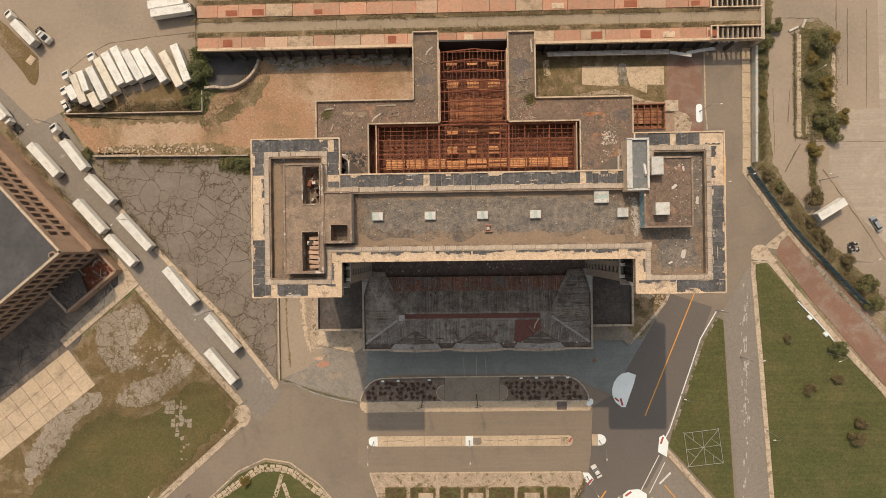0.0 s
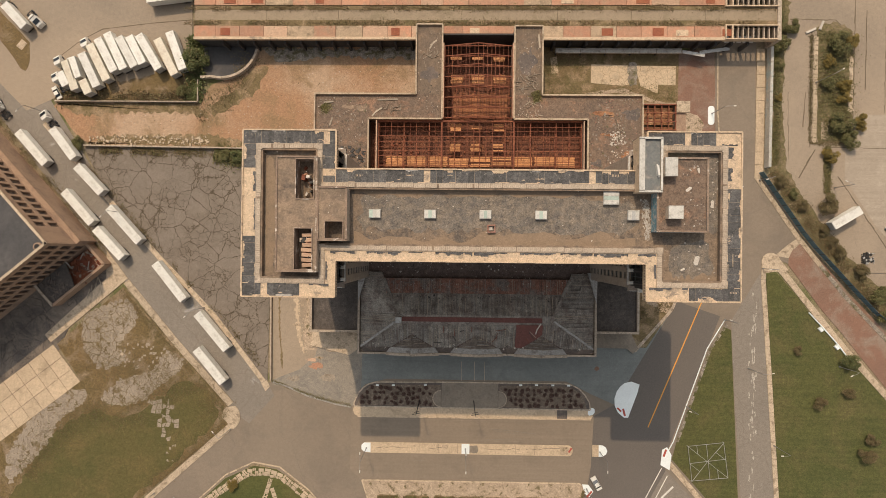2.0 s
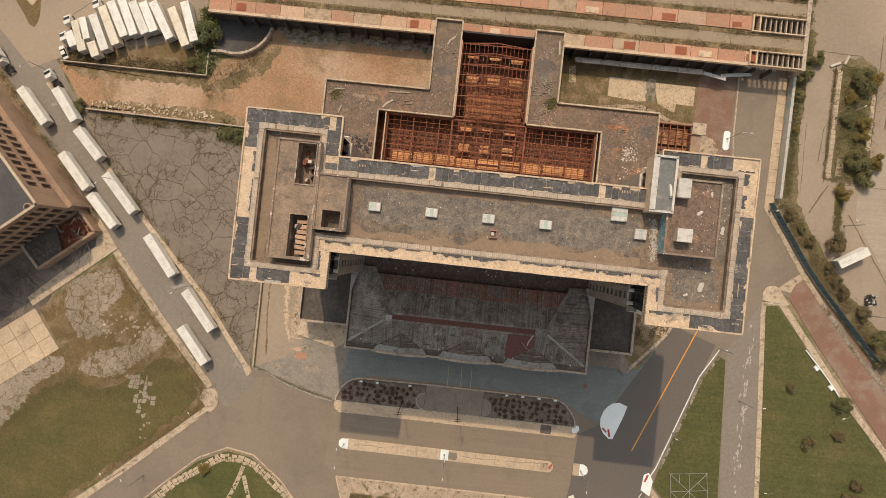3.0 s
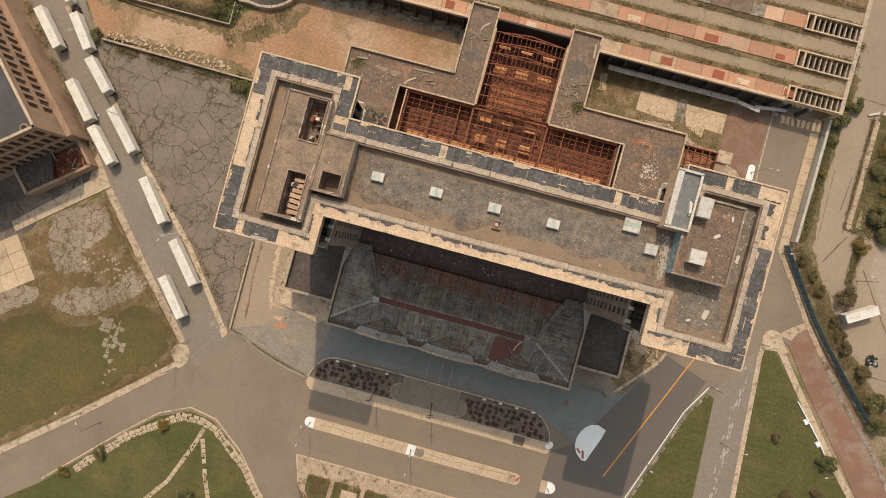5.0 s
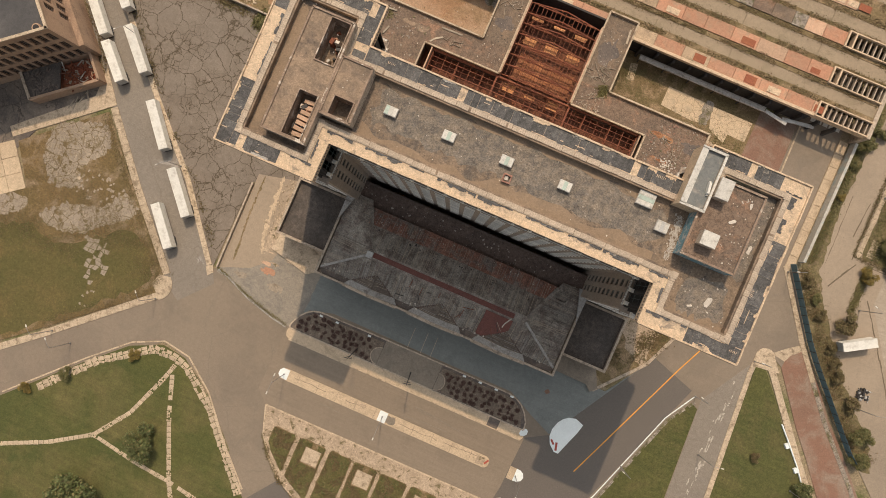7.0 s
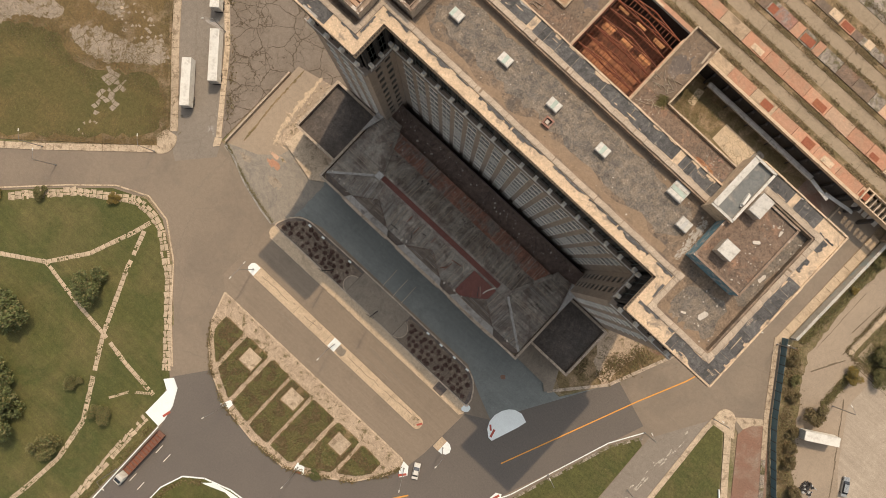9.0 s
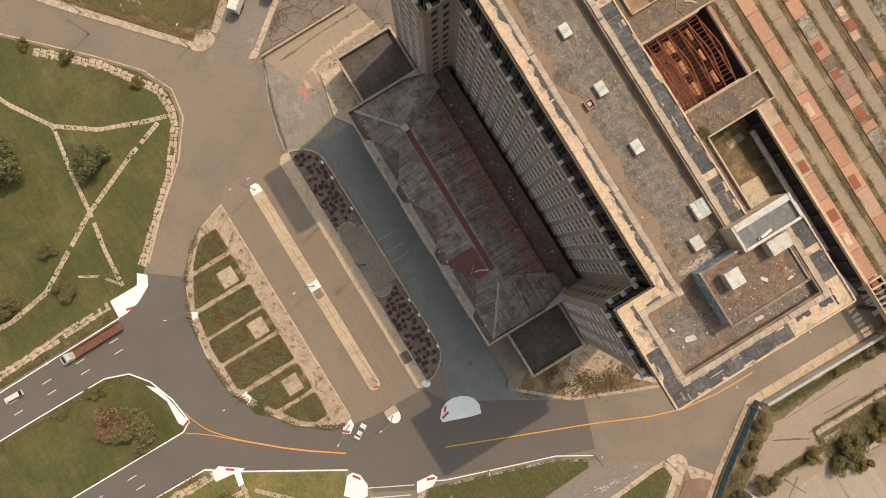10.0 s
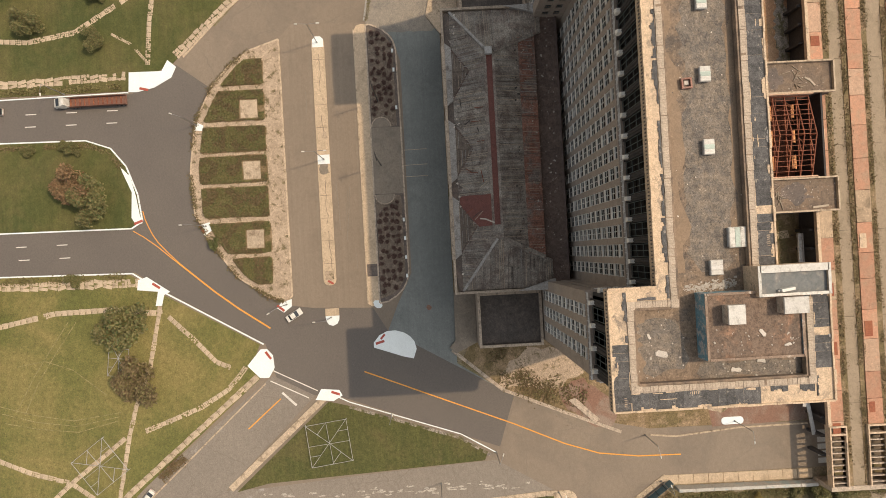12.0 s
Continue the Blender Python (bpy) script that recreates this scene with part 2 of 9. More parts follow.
M["rust_sheet"] = plain("rusty_roof_sheet", (0.34, 0.165, 0.11), (0.25, 0.125, 0.088), (0.25, 0.205, 0.17), big=0.2, fine=0.9, cover=0.42, edge=0.07, stain_big=0.3, rand=0.12, grain=0.4, bump=0.6, deep=0.1, rough=0.75)
M["cross_sheet"] = plain("brown_rusted_sheet", (0.20, 0.162, 0.125), (0.165, 0.132, 0.102), (0.13, 0.10, 0.08), big=0.3, fine=1.5, cover=0.35, edge=0.08, grain=0.28, bump=0.4, rough=0.8)
M["red_sheet"] = plain("dull_red_sheet", (0.185, 0.066, 0.046), (0.145, 0.053, 0.04), big=0.3, fine=1.5, grain=0.25, bump=0.3, rough=0.7)
M["tar"] = plain("tarred_flat_roof", (0.15, 0.118, 0.095), (0.105, 0.088, 0.075), (0.21, 0.16, 0.125), big=0.1, fine=1.0, cover=0.3, edge=0.12, grain=0.25, bump=0.3)
M["dark_tar"] = plain("sooty_tar_roof", (0.1, 0.083, 0.069), (0.072, 0.062, 0.053), (0.15, 0.121, 0.097), big=0.14, fine=1.0, cover=0.28, edge=0.12, grain=0.3, bump=0.3)
M["old_tar"] = plain("brown_tar_roof", (0.16, 0.112, 0.087), (0.115, 0.085, 0.069), (0.2, 0.14, 0.108), big=0.14, fine=1.0, cover=0.3, edge=0.1, grain=0.34, bump=0.3)
M["black_roof"] = plain("black_membrane_roof", (0.078, 0.073, 0.069), (0.064, 0.061, 0.059), (0.105, 0.097, 0.09), big=0.04, fine=0.8, cover=0.3, edge=0.12, grain=0.12, bump=0.1)
M["brick"] = plain("tan_brick", (0.40, 0.265, 0.17), (0.335, 0.222, 0.145), (0.25, 0.165, 0.112), big=0.1, fine=2.0, cover=0.3, edge=0.1, grain=0.18, bump=0.25)
M["white_paint"] = plain("white_painted_metal", (0.76, 0.73, 0.645), (0.68, 0.65, 0.565), (0.5, 0.45, 0.37), big=0.25, fine=1.2, cover=0.22, edge=0.12, grain=0.07, bump=0.05, rough=0.45, rand=0.08)
M["galv"] = plain("galvanised_sheet", (0.50, 0.49, 0.45), (0.43, 0.42, 0.39), (0.33, 0.29, 0.24), big=0.4, fine=1.5, cover=0.3, edge=0.08, grain=0.12, bump=0.1, rough=0.5, metal=0.2)
M["grey_membrane"] = plain("grey_roof_membrane", (0.185, 0.19, 0.175), (0.16, 0.165, 0.155), (0.3, 0.27, 0.23), big=0.2, fine=1.0, cover=0.25, edge=0.1, grain=0.12, bump=0.1)
M["blue_paint"] = plain("peeling_blue_paint", (0.17, 0.31, 0.34), (0.13, 0.23, 0.26), (0.42, 0.40, 0.36), big=0.4, fine=1.5, cover=0.42, edge=0.03, grain=0.2, bump=0.3)
M["teal"] = plain("teal_fence_paint", (0.105, 0.195, 0.225), (0.078, 0.15, 0.178), big=0.3, fine=2, grain=0.2, rough=0.6)
M["rubber"] = plain("black_rubber", (0.025, 0.025, 0.025), (0.03, 0.03, 0.03), big=1, fine=4, grain=0.15, bump=0.1)
M["steel"] = plain("grey_pole_steel", (0.32, 0.31, 0.29), (0.27, 0.26, 0.24), big=1, fine=4, grain=0.1, rough=0.45, metal=0.6, bump=0)
M["wood"] = plain("grey_scrap_wood", (0.42, 0.35, 0.26), (0.33, 0.27, 0.2), big=1, fine=3, grain=0.2, rand=0.25)
M["scrap"] = plain("pale_debris", (0.62, 0.56, 0.47), (0.52, 0.46, 0.38), big=1, fine=3, grain=0.2, rand=0.2)
M["yellow_line"] = plain("worn_yellow_marking", (0.80, 0.36, 0.05), (0.70, 0.33, 0.07), big=0.5, fine=3, grain=0.15, bump=0)
M["white_line"] = plain("worn_white_marking", (0.74, 0.70, 0.62), (0.62, 0.58, 0.5), big=0.5, fine=3, grain=0.15, bump=0)
M["red_pad"] = plain("red_tactile_paving", (0.42, 0.09, 0.06), (0.36, 0.08, 0.05), big=1, fine=4, grain=0.1, bump=0.2)
M["mulch"] = plain("dark_bed_soil", (0.205, 0.157, 0.112), (0.155, 0.118, 0.086), (0.27, 0.215, 0.158), big=0.4, fine=1.5, cover=0.35, grain=0.35, bump=0.8, deep=0.12)
M["court_sand"] = plain("worn_court_paving", (0.27, 0.222, 0.165), (0.235, 0.195, 0.147), (0.19, 0.16, 0.122), big=0.12, fine=1.1, cover=0.3, edge=0.12, grain=0.15, bump=0.15)
M["leaf"] = plain("green_leaves", (0.085, 0.10, 0.028), (0.115, 0.128, 0.038), big=0.6, fine=2, grain=0.35, bump=0, rough=0.7)
M["olive_leaf"] = plain("olive_leaves", (0.135, 0.12, 0.04), (0.175, 0.148, 0.052), big=0.6, fine=2, grain=0.35, bump=0, rough=0.7)
M["yellow_leaf"] = plain("yellowing_leaves", (0.26, 0.17, 0.03), (0.17, 0.13, 0.03), big=0.6, fine=2, grain=0.3, bump=0, rough=0.7)
M["brown_leaf"] = plain("browning_leaves", (0.24, 0.135, 0.06), (0.16, 0.105, 0.05), big=0.6, fine=2, grain=0.35, bump=0, rough=0.7)
M["dark_leaf"] = plain("dry_dark_shrub", (0.135, 0.075, 0.055), (0.092, 0.055, 0.042), big=0.8, fine=2, grain=0.35, bump=0, rough=0.8)
M["bark"] = plain("tree_bark", (0.12, 0.09, 0.065), (0.09, 0.07, 0.05), big=1, fine=5, grain=0.3)
M["blue_roof"] = plain("blue_painted_metal", (0.25, 0.36, 0.40), (0.22, 0.32, 0.36), big=1, fine=3, grain=0.1, rough=0.4)
M["silver"] = plain("silver_car_paint", (0.42, 0.43, 0.42), (0.40, 0.41, 0.40), big=1, fine=4, grain=0.04, rough=0.3, metal=0.5, bump=0)
M["red_load"] = plain("rusty_cargo", (0.20, 0.10, 0.065), (0.165, 0.085, 0.06), big=0.6, fine=3, grain=0.3)
M["glass"] = pane_glass("window_glass")
M["car_glass"] = plain("tinted_car_glass", (0.03, 0.035, 0.04), (0.025, 0.03, 0.035), big=1, fine=3, grain=0.05, rough=0.12, bump=0)


# ---- building blocks ----
BOX_F = ((0, 3, 2, 1), (4, 5, 6, 7), (0, 1, 5, 4), (1, 2, 6, 5), (2, 3, 7, 6), (3, 0, 4, 7))


def hexa(bm, corners, mi=0):
    vs = [bm.verts.new(c) for c in corners]
    for f in BOX_F:
        bm.faces.new([vs[i] for i in f]).material_index = mi
    return vs


def box(bm, x0, x1, y0, y1, z0, z1, mi=0, top=0.0):
    """A block; top draws its upper face in by that much."""
    return hexa(bm, [(x0, y0, z0), (x1, y0, z0), (x1, y1, z0), (x0, y1, z0),
                     (x0 + top, y0 + top, z1), (x1 - top, y0 + top, z1), (x1 - top, y1 - top, z1), (x0 + top, y1 - top, z1)], mi)


def turned(bm, cx, cy, z0, z1, lx, ly, yaw, mi=0, top=0.0):
    c, s = math.cos(yaw), math.sin(yaw)
    pts = []
    for z, d in ((z0, 0.0), (z1, top)):
        for u, v in ((-1, -1), (1, -1), (1, 1), (-1, 1)):
            a, b = u * (lx / 2 - d), v * (ly / 2 - d)
            pts.append((cx + a * c - b * s, cy + a * s + b * c, z))
    return hexa(bm, pts, mi)


def beam(bm, a, b, w, h, mi=0):
    """A straight bar of w by h from a to b."""
    a, b = Vector(a), Vector(b)
    d = (b - a).normalized()
    side = d.cross(Vector((0, 0, 1)))
    if side.length < 1e-3:
        side = Vector((1, 0, 0))
    side.normalize()
    up = side.cross(d)
    s, u = side * w / 2, up * h / 2
    return hexa(bm, [a - s - u, a + s - u, b + s - u, b - s - u, a - s + u, a + s + u, b + s + u, b - s + u], mi)


def prism(bm, pts, z0, z1, mi=0):
    """A flat slab with the outline pts."""
    area = sum(pts[i - 1][0] * pts[i][1] - pts[i][0] * pts[i - 1][1] for i in range(len(pts)))
    if area < 0:
        pts = pts[::-1]
    lo = [bm.verts.new((x, y, z0)) for x, y in pts]
    hi = [bm.verts.new((x, y, z1)) for x, y in pts]
    bm.faces.new(hi).material_index = mi
    for i in range(len(pts)):
        bm.faces.new((lo[i - 1], lo[i], hi[i], hi[i - 1])).material_index = mi


def tube(bm, a, b, r0, r1, n=8, mi=0):
    a, b = Vector(a), Vector(b)
    d = (b - a).normalized()
    side = d.cross(Vector((0.31, 0.2, 1))).normalized()
    up = side.cross(d)
    rings = []
    for p, r in ((a, r0), (b, r1)):
        rings.append([bm.verts.new(p + (side * math.cos(k * math.tau / n) + up * math.sin(k * math.tau / n)) * r) for k in range(n)])
    for k in range(n):
        bm.faces.new((rings[0][k], rings[0][k - 1], rings[1][k - 1], rings[1][k])).material_index = mi
    bm.faces.new(rings[1][::-1]).material_index = mi
    bm.faces.new(rings[0]).material_index = mi


def part(name, bm, material, parent=None, label="", smooth=False):
    """Links a bmesh as one mesh object, under parent if one is given."""
    me = bpy.data.meshes.new(name)
    bm.to_mesh(me)
    bm.free()
    for m in material if isinstance(material, (list, tuple)) else (material,):
        me.materials.append(M[m])
    if smooth:
        for f in me.polygons:
            f.use_smooth = True
    ob = new(name, me)
    ob.parent = parent
    if label:
        ob["label"] = label
    return ob


def again(ob, parent, m, name=None):
    """Another object on the same mesh, at the pose m under parent."""
    o = new(name or ob.name.split(".")[0], ob.data)
    o.parent = parent
    o.matrix_basis = m
    return o


def thing(name, label, category, at=(0, 0, 0), yaw=0.0, group="", kind=""):
    ob = new(name)
    ob.matrix_basis = pose(*at, 0, 0, math.degrees(yaw))
    return tagged(ob, label, category, group, kind)


def slab(name, pts, z, material, label, category="ground", thick=0.3):
    """A laid surface of the setting."""
    bm = bmesh.new()
    prism(bm, pts, z - thick, z)
    return tagged(part(name, bm, material), label, category, kind="structure")


def rounded(x0, x1, y0, y1, r, n=6):
    pts = []
    for cx, cy, a0 in ((x1 - r, y0 + r, -90), (x1 - r, y1 - r, 0), (x0 + r, y1 - r, 90), (x0 + r, y0 + r, 180)):
        for k in range(n + 1):
            a = radians(a0 + 90 * k / n)
            pts.append((cx + r * math.cos(a), cy + r * math.sin(a)))
    return pts


def arc(cx, cy, r, a0, a1, n):
    return [(cx + r * math.cos(radians(a0 + (a1 - a0) * k / n)), cy + r * math.sin(radians(a0 + (a1 - a0) * k / n))) for k in range(n + 1)]


def stepped(pts, step):
    """Points every step metres along a line, with the heading at each."""
    out = []
    for (ax, ay), (bx, by) in zip(pts, pts[1:]):
        d = math.hypot(bx - ax, by - ay)
        n = max(1, round(d / step))
        for k in range(n):
            f = (k + 0.5) / n
            out.append((ax + (bx - ax) * f, ay + (by - ay) * f, math.atan2(by - ay, bx - ax), d / n))
    return out


def kerb(name, pts, width, z0, z1, material, label, closed=False, category="kerb", step=3.0):
    """A kerb of stones laid end to end along a line."""
    rnd = random.Random(len(pts) * 7 + int(abs(pts[0][0])))
    bm = bmesh.new()
    for x, y, a, d in stepped(pts + pts[:1] if closed else pts, step):
        turned(bm, x, y, z0, z1 + rnd.uniform(-0.015, 0.015), d - 0.04, width, a, top=0.03)
    return tagged(part(name, bm, material), label, category, kind="structure")


def wiggle(pts, amount, step, seed, closed=True):
    """The same outline with a ragged, uneven edge."""
    rnd = random.Random(seed)
    out = []
    for x, y, a, d in stepped(pts + pts[:1] if closed else pts, step):
        o = rnd.uniform(-amount, amount)
        out.append((x - math.sin(a) * o, y + math.cos(a) * o))
    return out


def smooth(pts, rounds=2):
    """The same closed outline with its corners cut round."""
    for _ in range(rounds):
        out = []
        for i in range(len(pts)):
            (ax, ay), (bx, by) = pts[i - 1], pts[i]
            out += [(ax * 0.75 + bx * 0.25, ay * 0.75 + by * 0.25), (ax * 0.25 + bx * 0.75, ay * 0.25 + by * 0.75)]
        pts = out
    return pts


M["felt"] = plain("dark_grown_over_felt", (0.175, 0.147, 0.116), (0.128, 0.111, 0.092), (0.235, 0.187, 0.135), big=0.22, fine=1.1, cover=0.42, edge=0.12, stain_big=0.8, grain=0.42, bump=0.4)
M["sooty_slab"] = cracked("sooty_concrete", (0.245, 0.195, 0.148), (0.17, 0.14, 0.112), (0.08, 0.065, 0.05), cell=0.14, width=0.015, big=0.06, fine=1.0, stain=(0.08, 0.07, 0.062), cover=0.4, edge=0.12, grain=0.2)
M["walk_dirt"] = plain("crumbled_pale_walk", (0.47, 0.36, 0.25), (0.37, 0.28, 0.19), (0.16, 0.125, 0.06), big=0.2, fine=1.5, cover=0.32, edge=0.05, grain=0.35)
M["scrub"] = plain("dry_scrub_ground", (0.165, 0.128, 0.058), (0.125, 0.105, 0.042), (0.26, 0.19, 0.115), big=0.2, fine=1.4, stain_big=0.3, cover=0.3, edge=0.1, grain=0.4, bump=0.8, deep=0.2)
M["weed_brown"] = plain("dry_brown_weeds", (0.17, 0.115, 0.055), (0.125, 0.098, 0.04), big=0.6, fine=2, grain=0.35, bump=0, rough=0.8)
M["hatch_paint"] = plain("dull_white_lid", (0.60, 0.57, 0.50), (0.53, 0.50, 0.43), (0.36, 0.33, 0.27), big=0.5, fine=2.0, cover=0.3, edge=0.08, grain=0.14, rand=0.1, rough=0.55)
M["sash_paint"] = plain("pale_sash_paint", (0.84, 0.80, 0.71), (0.74, 0.70, 0.62), big=0.5, fine=3, grain=0.12, bump=0, rough=0.6)

M["sill"] = plain("pale_sill_stone", (0.88, 0.82, 0.70), (0.80, 0.74, 0.63), big=0.3, fine=2, grain=0.18, bump=0.2, rand=0.14)
M["pad"] = cracked("pale_cracked_pad", (0.60, 0.46, 0.30), (0.52, 0.40, 0.265), (0.26, 0.19, 0.11), cell=0.42, width=0.02, warp=0.8, minor=0.0, big=0.15, fine=1.5, stain=(0.42, 0.33, 0.22), cover=0.3, grain=0.2)
M["gutter_grey"] = plain("pale_gutter_lining", (0.40, 0.375, 0.335), (0.33, 0.31, 0.275), (0.2, 0.175, 0.15), big=0.2, fine=1.4, cover=0.3, edge=0.08, grain=0.25, bump=0.3)
M["green_lid"] = plain("faded_green_lid", (0.42, 0.50, 0.42), (0.36, 0.43, 0.36), (0.30, 0.29, 0.24), big=0.5, fine=2.0, cover=0.3, edge=0.08, grain=0.14, rand=0.1, rough=0.55)
# Bright orange of the roof boards; also paints the hall floor's sunlit strip.
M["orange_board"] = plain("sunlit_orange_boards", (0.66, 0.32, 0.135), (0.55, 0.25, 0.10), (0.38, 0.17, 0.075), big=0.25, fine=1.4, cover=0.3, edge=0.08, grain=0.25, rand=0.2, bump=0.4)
M["rust_board"] = plain("rust_stained_boards", (0.36, 0.145, 0.06), (0.28, 0.11, 0.05), (0.44, 0.2, 0.09), big=0.3, fine=1.4, cover=0.3, grain=0.3, rand=0.22, bump=0.4)
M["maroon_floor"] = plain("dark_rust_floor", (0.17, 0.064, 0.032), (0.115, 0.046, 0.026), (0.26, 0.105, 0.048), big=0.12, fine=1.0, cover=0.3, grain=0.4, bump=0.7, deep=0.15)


def bars(bm, xs, zs, y0, y1, mi=0):
    """One connected grid of upright and level bars; xs and zs give each bar's two edges in turn."""
    keep = {}

    def v(i, j, k):
        if (i, j, k) not in keep:
            keep[i, j, k] = bm.verts.new((xs[i], (y0, y1)[k], zs[j]))
        return keep[i, j, k]

    def full(i, j):
        return 0 <= i < len(xs) - 1 and 0 <= j < len(zs) - 1 and (i % 2 == 0 or j % 2 == 0)
    for i in range(len(xs) - 1):
        for j in range(len(zs) - 1):
            if not full(i, j):
                continue
            fs = [(v(i, j, 0), v(i + 1, j, 0), v(i + 1, j + 1, 0), v(i, j + 1, 0)), (v(i, j + 1, 1), v(i + 1, j + 1, 1), v(i + 1, j, 1), v(i, j, 1))]
            for (di, dj), (p, q) in (((-1, 0), ((i, j + 1), (i, j))), ((1, 0), ((i + 1, j), (i + 1, j + 1))), ((0, -1), ((i, j), (i + 1, j))), ((0, 1), ((i + 1, j + 1), (i, j + 1)))):
                if not full(i + di, j + dj):
                    fs.append((v(*p, 1), v(*q, 1), v(*q, 0), v(*p, 0)))
            for f in fs:
                bm.faces.new(f).material_index = mi


def ragged(ln, wd, rnd, step=(0.25, 1.1)):
    """A torn scrap, long along x: straight stretches broken by abrupt notches."""
    top, low = [], []
    for side, out in ((1, top), (-1, low)):
        x = -ln / 2
        y = wd / 2 * rnd.uniform(0.3, 1)
        while x < ln / 2:
            e = 1 - 0.75 * abs(2 * x / ln) ** 3
            out.append((x, side * max(0.04, y * e)))
            x2 = min(ln / 2, x + rnd.uniform(*step))
            out.append((x2 - 0.02, side * max(0.04, y * e + rnd.uniform(-0.06, 0.06))))
            x = x2
            y = min(wd / 2, max(0.12 * wd, y + rnd.choice((-0.25, -0.1, -0.05, 0, 0.05, 0.1, 0.25)) * wd))
    return top + low[::-1]

M["spandrel_face"] = plain("pale_spandrel", (0.40, 0.35, 0.285), (0.33, 0.29, 0.238), big=0.3, fine=2, grain=0.2, bump=0.2, rand=0.15)
M["sash_dark"] = plain("dull_green_sash", (0.115, 0.135, 0.12), (0.09, 0.105, 0.095), big=0.5, fine=3, grain=0.15, bump=0, rough=0.6)
M["platform_grey"] = plain("faded_platform_concrete", (0.52, 0.33, 0.215), (0.47, 0.32, 0.21), (0.5, 0.28, 0.17), big=0.1, fine=1.3, cover=0.25, grain=0.22, bump=0.25, rand=0.12)
M["joint"] = plain("dark_joint_line", (0.17, 0.125, 0.08), (0.13, 0.10, 0.06), big=0.4, fine=2, grain=0.3, bump=0)
M["plot_lawn"] = plain("dull_plot_grass", (0.086, 0.078, 0.021), (0.108, 0.088, 0.026), (0.145, 0.104, 0.036), big=0.05, fine=1.0, cover=0.3, edge=0.12, grain=0.26, bump=0.8, deep=0.1)
M["grey_slab"] = plain("old_grey_slab", (0.35, 0.285, 0.21), (0.305, 0.248, 0.185), (0.22, 0.175, 0.12), big=0.2, fine=1.5, cover=0.3, edge=0.06, grain=0.24, bump=0.3, rand=0.1)
M["cream_paint"] = plain("yellowed_trailer_paint", (0.68, 0.61, 0.47), (0.62, 0.56, 0.44), (0.5, 0.40, 0.28), big=0.18, fine=1.2, cover=0.3, edge=0.12, grain=0.08, bump=0.05, rough=0.5, rand=0.08)


def mosaic(bm, pts, cell, z, rnd, keep=0.85, gap=0.1):
    """Broken slabs filling the outline pts: uneven blocks on a jittered grid, with open joints."""
    def inside(x, y):
        c_ = False
        for i in range(len(pts)):
            (ax, ay), (bx, by) = pts[i - 1], pts[i]
            if (ay > y) != (by > y) and x < (bx - ax) * (y - ay) / (by - ay) + ax:
                c_ = not c_
        return c_
    x0, x1 = min(p[0] for p in pts), max(p[0] for p in pts)
    y0, y1 = min(p[1] for p in pts), max(p[1] for p in pts)
    nx, ny = int((x1 - x0) / cell) + 2, int((y1 - y0) / cell) + 2
    node = {(i, j): (x0 + (i - 0.5 + rnd.uniform(-0.36, 0.36)) * cell, y0 + (j - 0.5 + rnd.uniform(-0.36, 0.36)) * cell) for i in range(nx + 1) for j in range(ny + 1)}
    for i in range(nx):
        for j in range(ny):
            q = [node[i, j], node[i + 1, j], node[i + 1, j + 1], node[i, j + 1]]
            cx, cy = sum(p[0] for p in q) / 4, sum(p[1] for p in q) / 4
            if not inside(cx, cy) or rnd.random() > keep:
                continue
            g_ = gap * rnd.uniform(0.5, 1.6)
            q = [(cx + (p[0] - cx) * (1 - g_), cy + (p[1] - cy) * (1 - g_)) for p in q]
            prism(bm, q, z - 0.05, z + rnd.uniform(0.01, 0.06))
M["front_road"] = plain("pale_tan_asphalt", (0.258, 0.203, 0.145), (0.233, 0.184, 0.132), (0.205, 0.16, 0.115), big=0.05, fine=1.2, cover=0.22, edge=0.12, grain=0.1, bump=0.15, streak=(0, 0.07))
M["east_lawn"] = plain("streaky_mown_grass", (0.068, 0.075, 0.018), (0.09, 0.087, 0.023), (0.12, 0.098, 0.035), big=0.035, fine=0.9, cover=0.28, edge=0.14, grain=0.28, bump=0.8, deep=0.1, streak=(-58, 0.16))
M["pale_yard"] = plain("pale_old_concrete", (0.385, 0.315, 0.235), (0.33, 0.27, 0.2), (0.44, 0.365, 0.275), big=0.03, fine=0.9, stain_big=0.06, cover=0.3, edge=0.08, grain=0.14, bump=0.15, streak=(2, 0.1))
M["cream_slab"] = plain("warm_pale_slab", (0.56, 0.43, 0.285), (0.49, 0.375, 0.25), (0.38, 0.29, 0.19), big=0.09, fine=1.3, cover=0.26, edge=0.1, grain=0.2, bump=0.3, rand=0.07)
M["worn_grass"] = plain("worn_pale_grass", (0.30, 0.25, 0.11), (0.24, 0.20, 0.085), (0.13, 0.12, 0.035), big=0.2, fine=1.2, cover=0.4, edge=0.1, grain=0.3, bump=0.5)
M["scuff_paint"] = plain("flaked_pale_paint", (0.50, 0.45, 0.37), (0.42, 0.37, 0.30), (0.28, 0.235, 0.18), big=0.5, fine=2, stain_big=1.2, cover=0.4, grain=0.3, bump=0)
M["sand"] = plain("blown_sand", (0.285, 0.203, 0.13), (0.245, 0.174, 0.112), (0.19, 0.143, 0.098), big=0.12, fine=1.2, cover=0.2, edge=0.12, grain=0.13, bump=0.15)
M["faded_wall"] = plain("faded_painted_wall", (0.50, 0.47, 0.40), (0.42, 0.39, 0.33), (0.34, 0.40, 0.38), big=0.15, fine=1.4, cover=0.35, edge=0.05, grain=0.2, bump=0.2, stain_big=0.35)


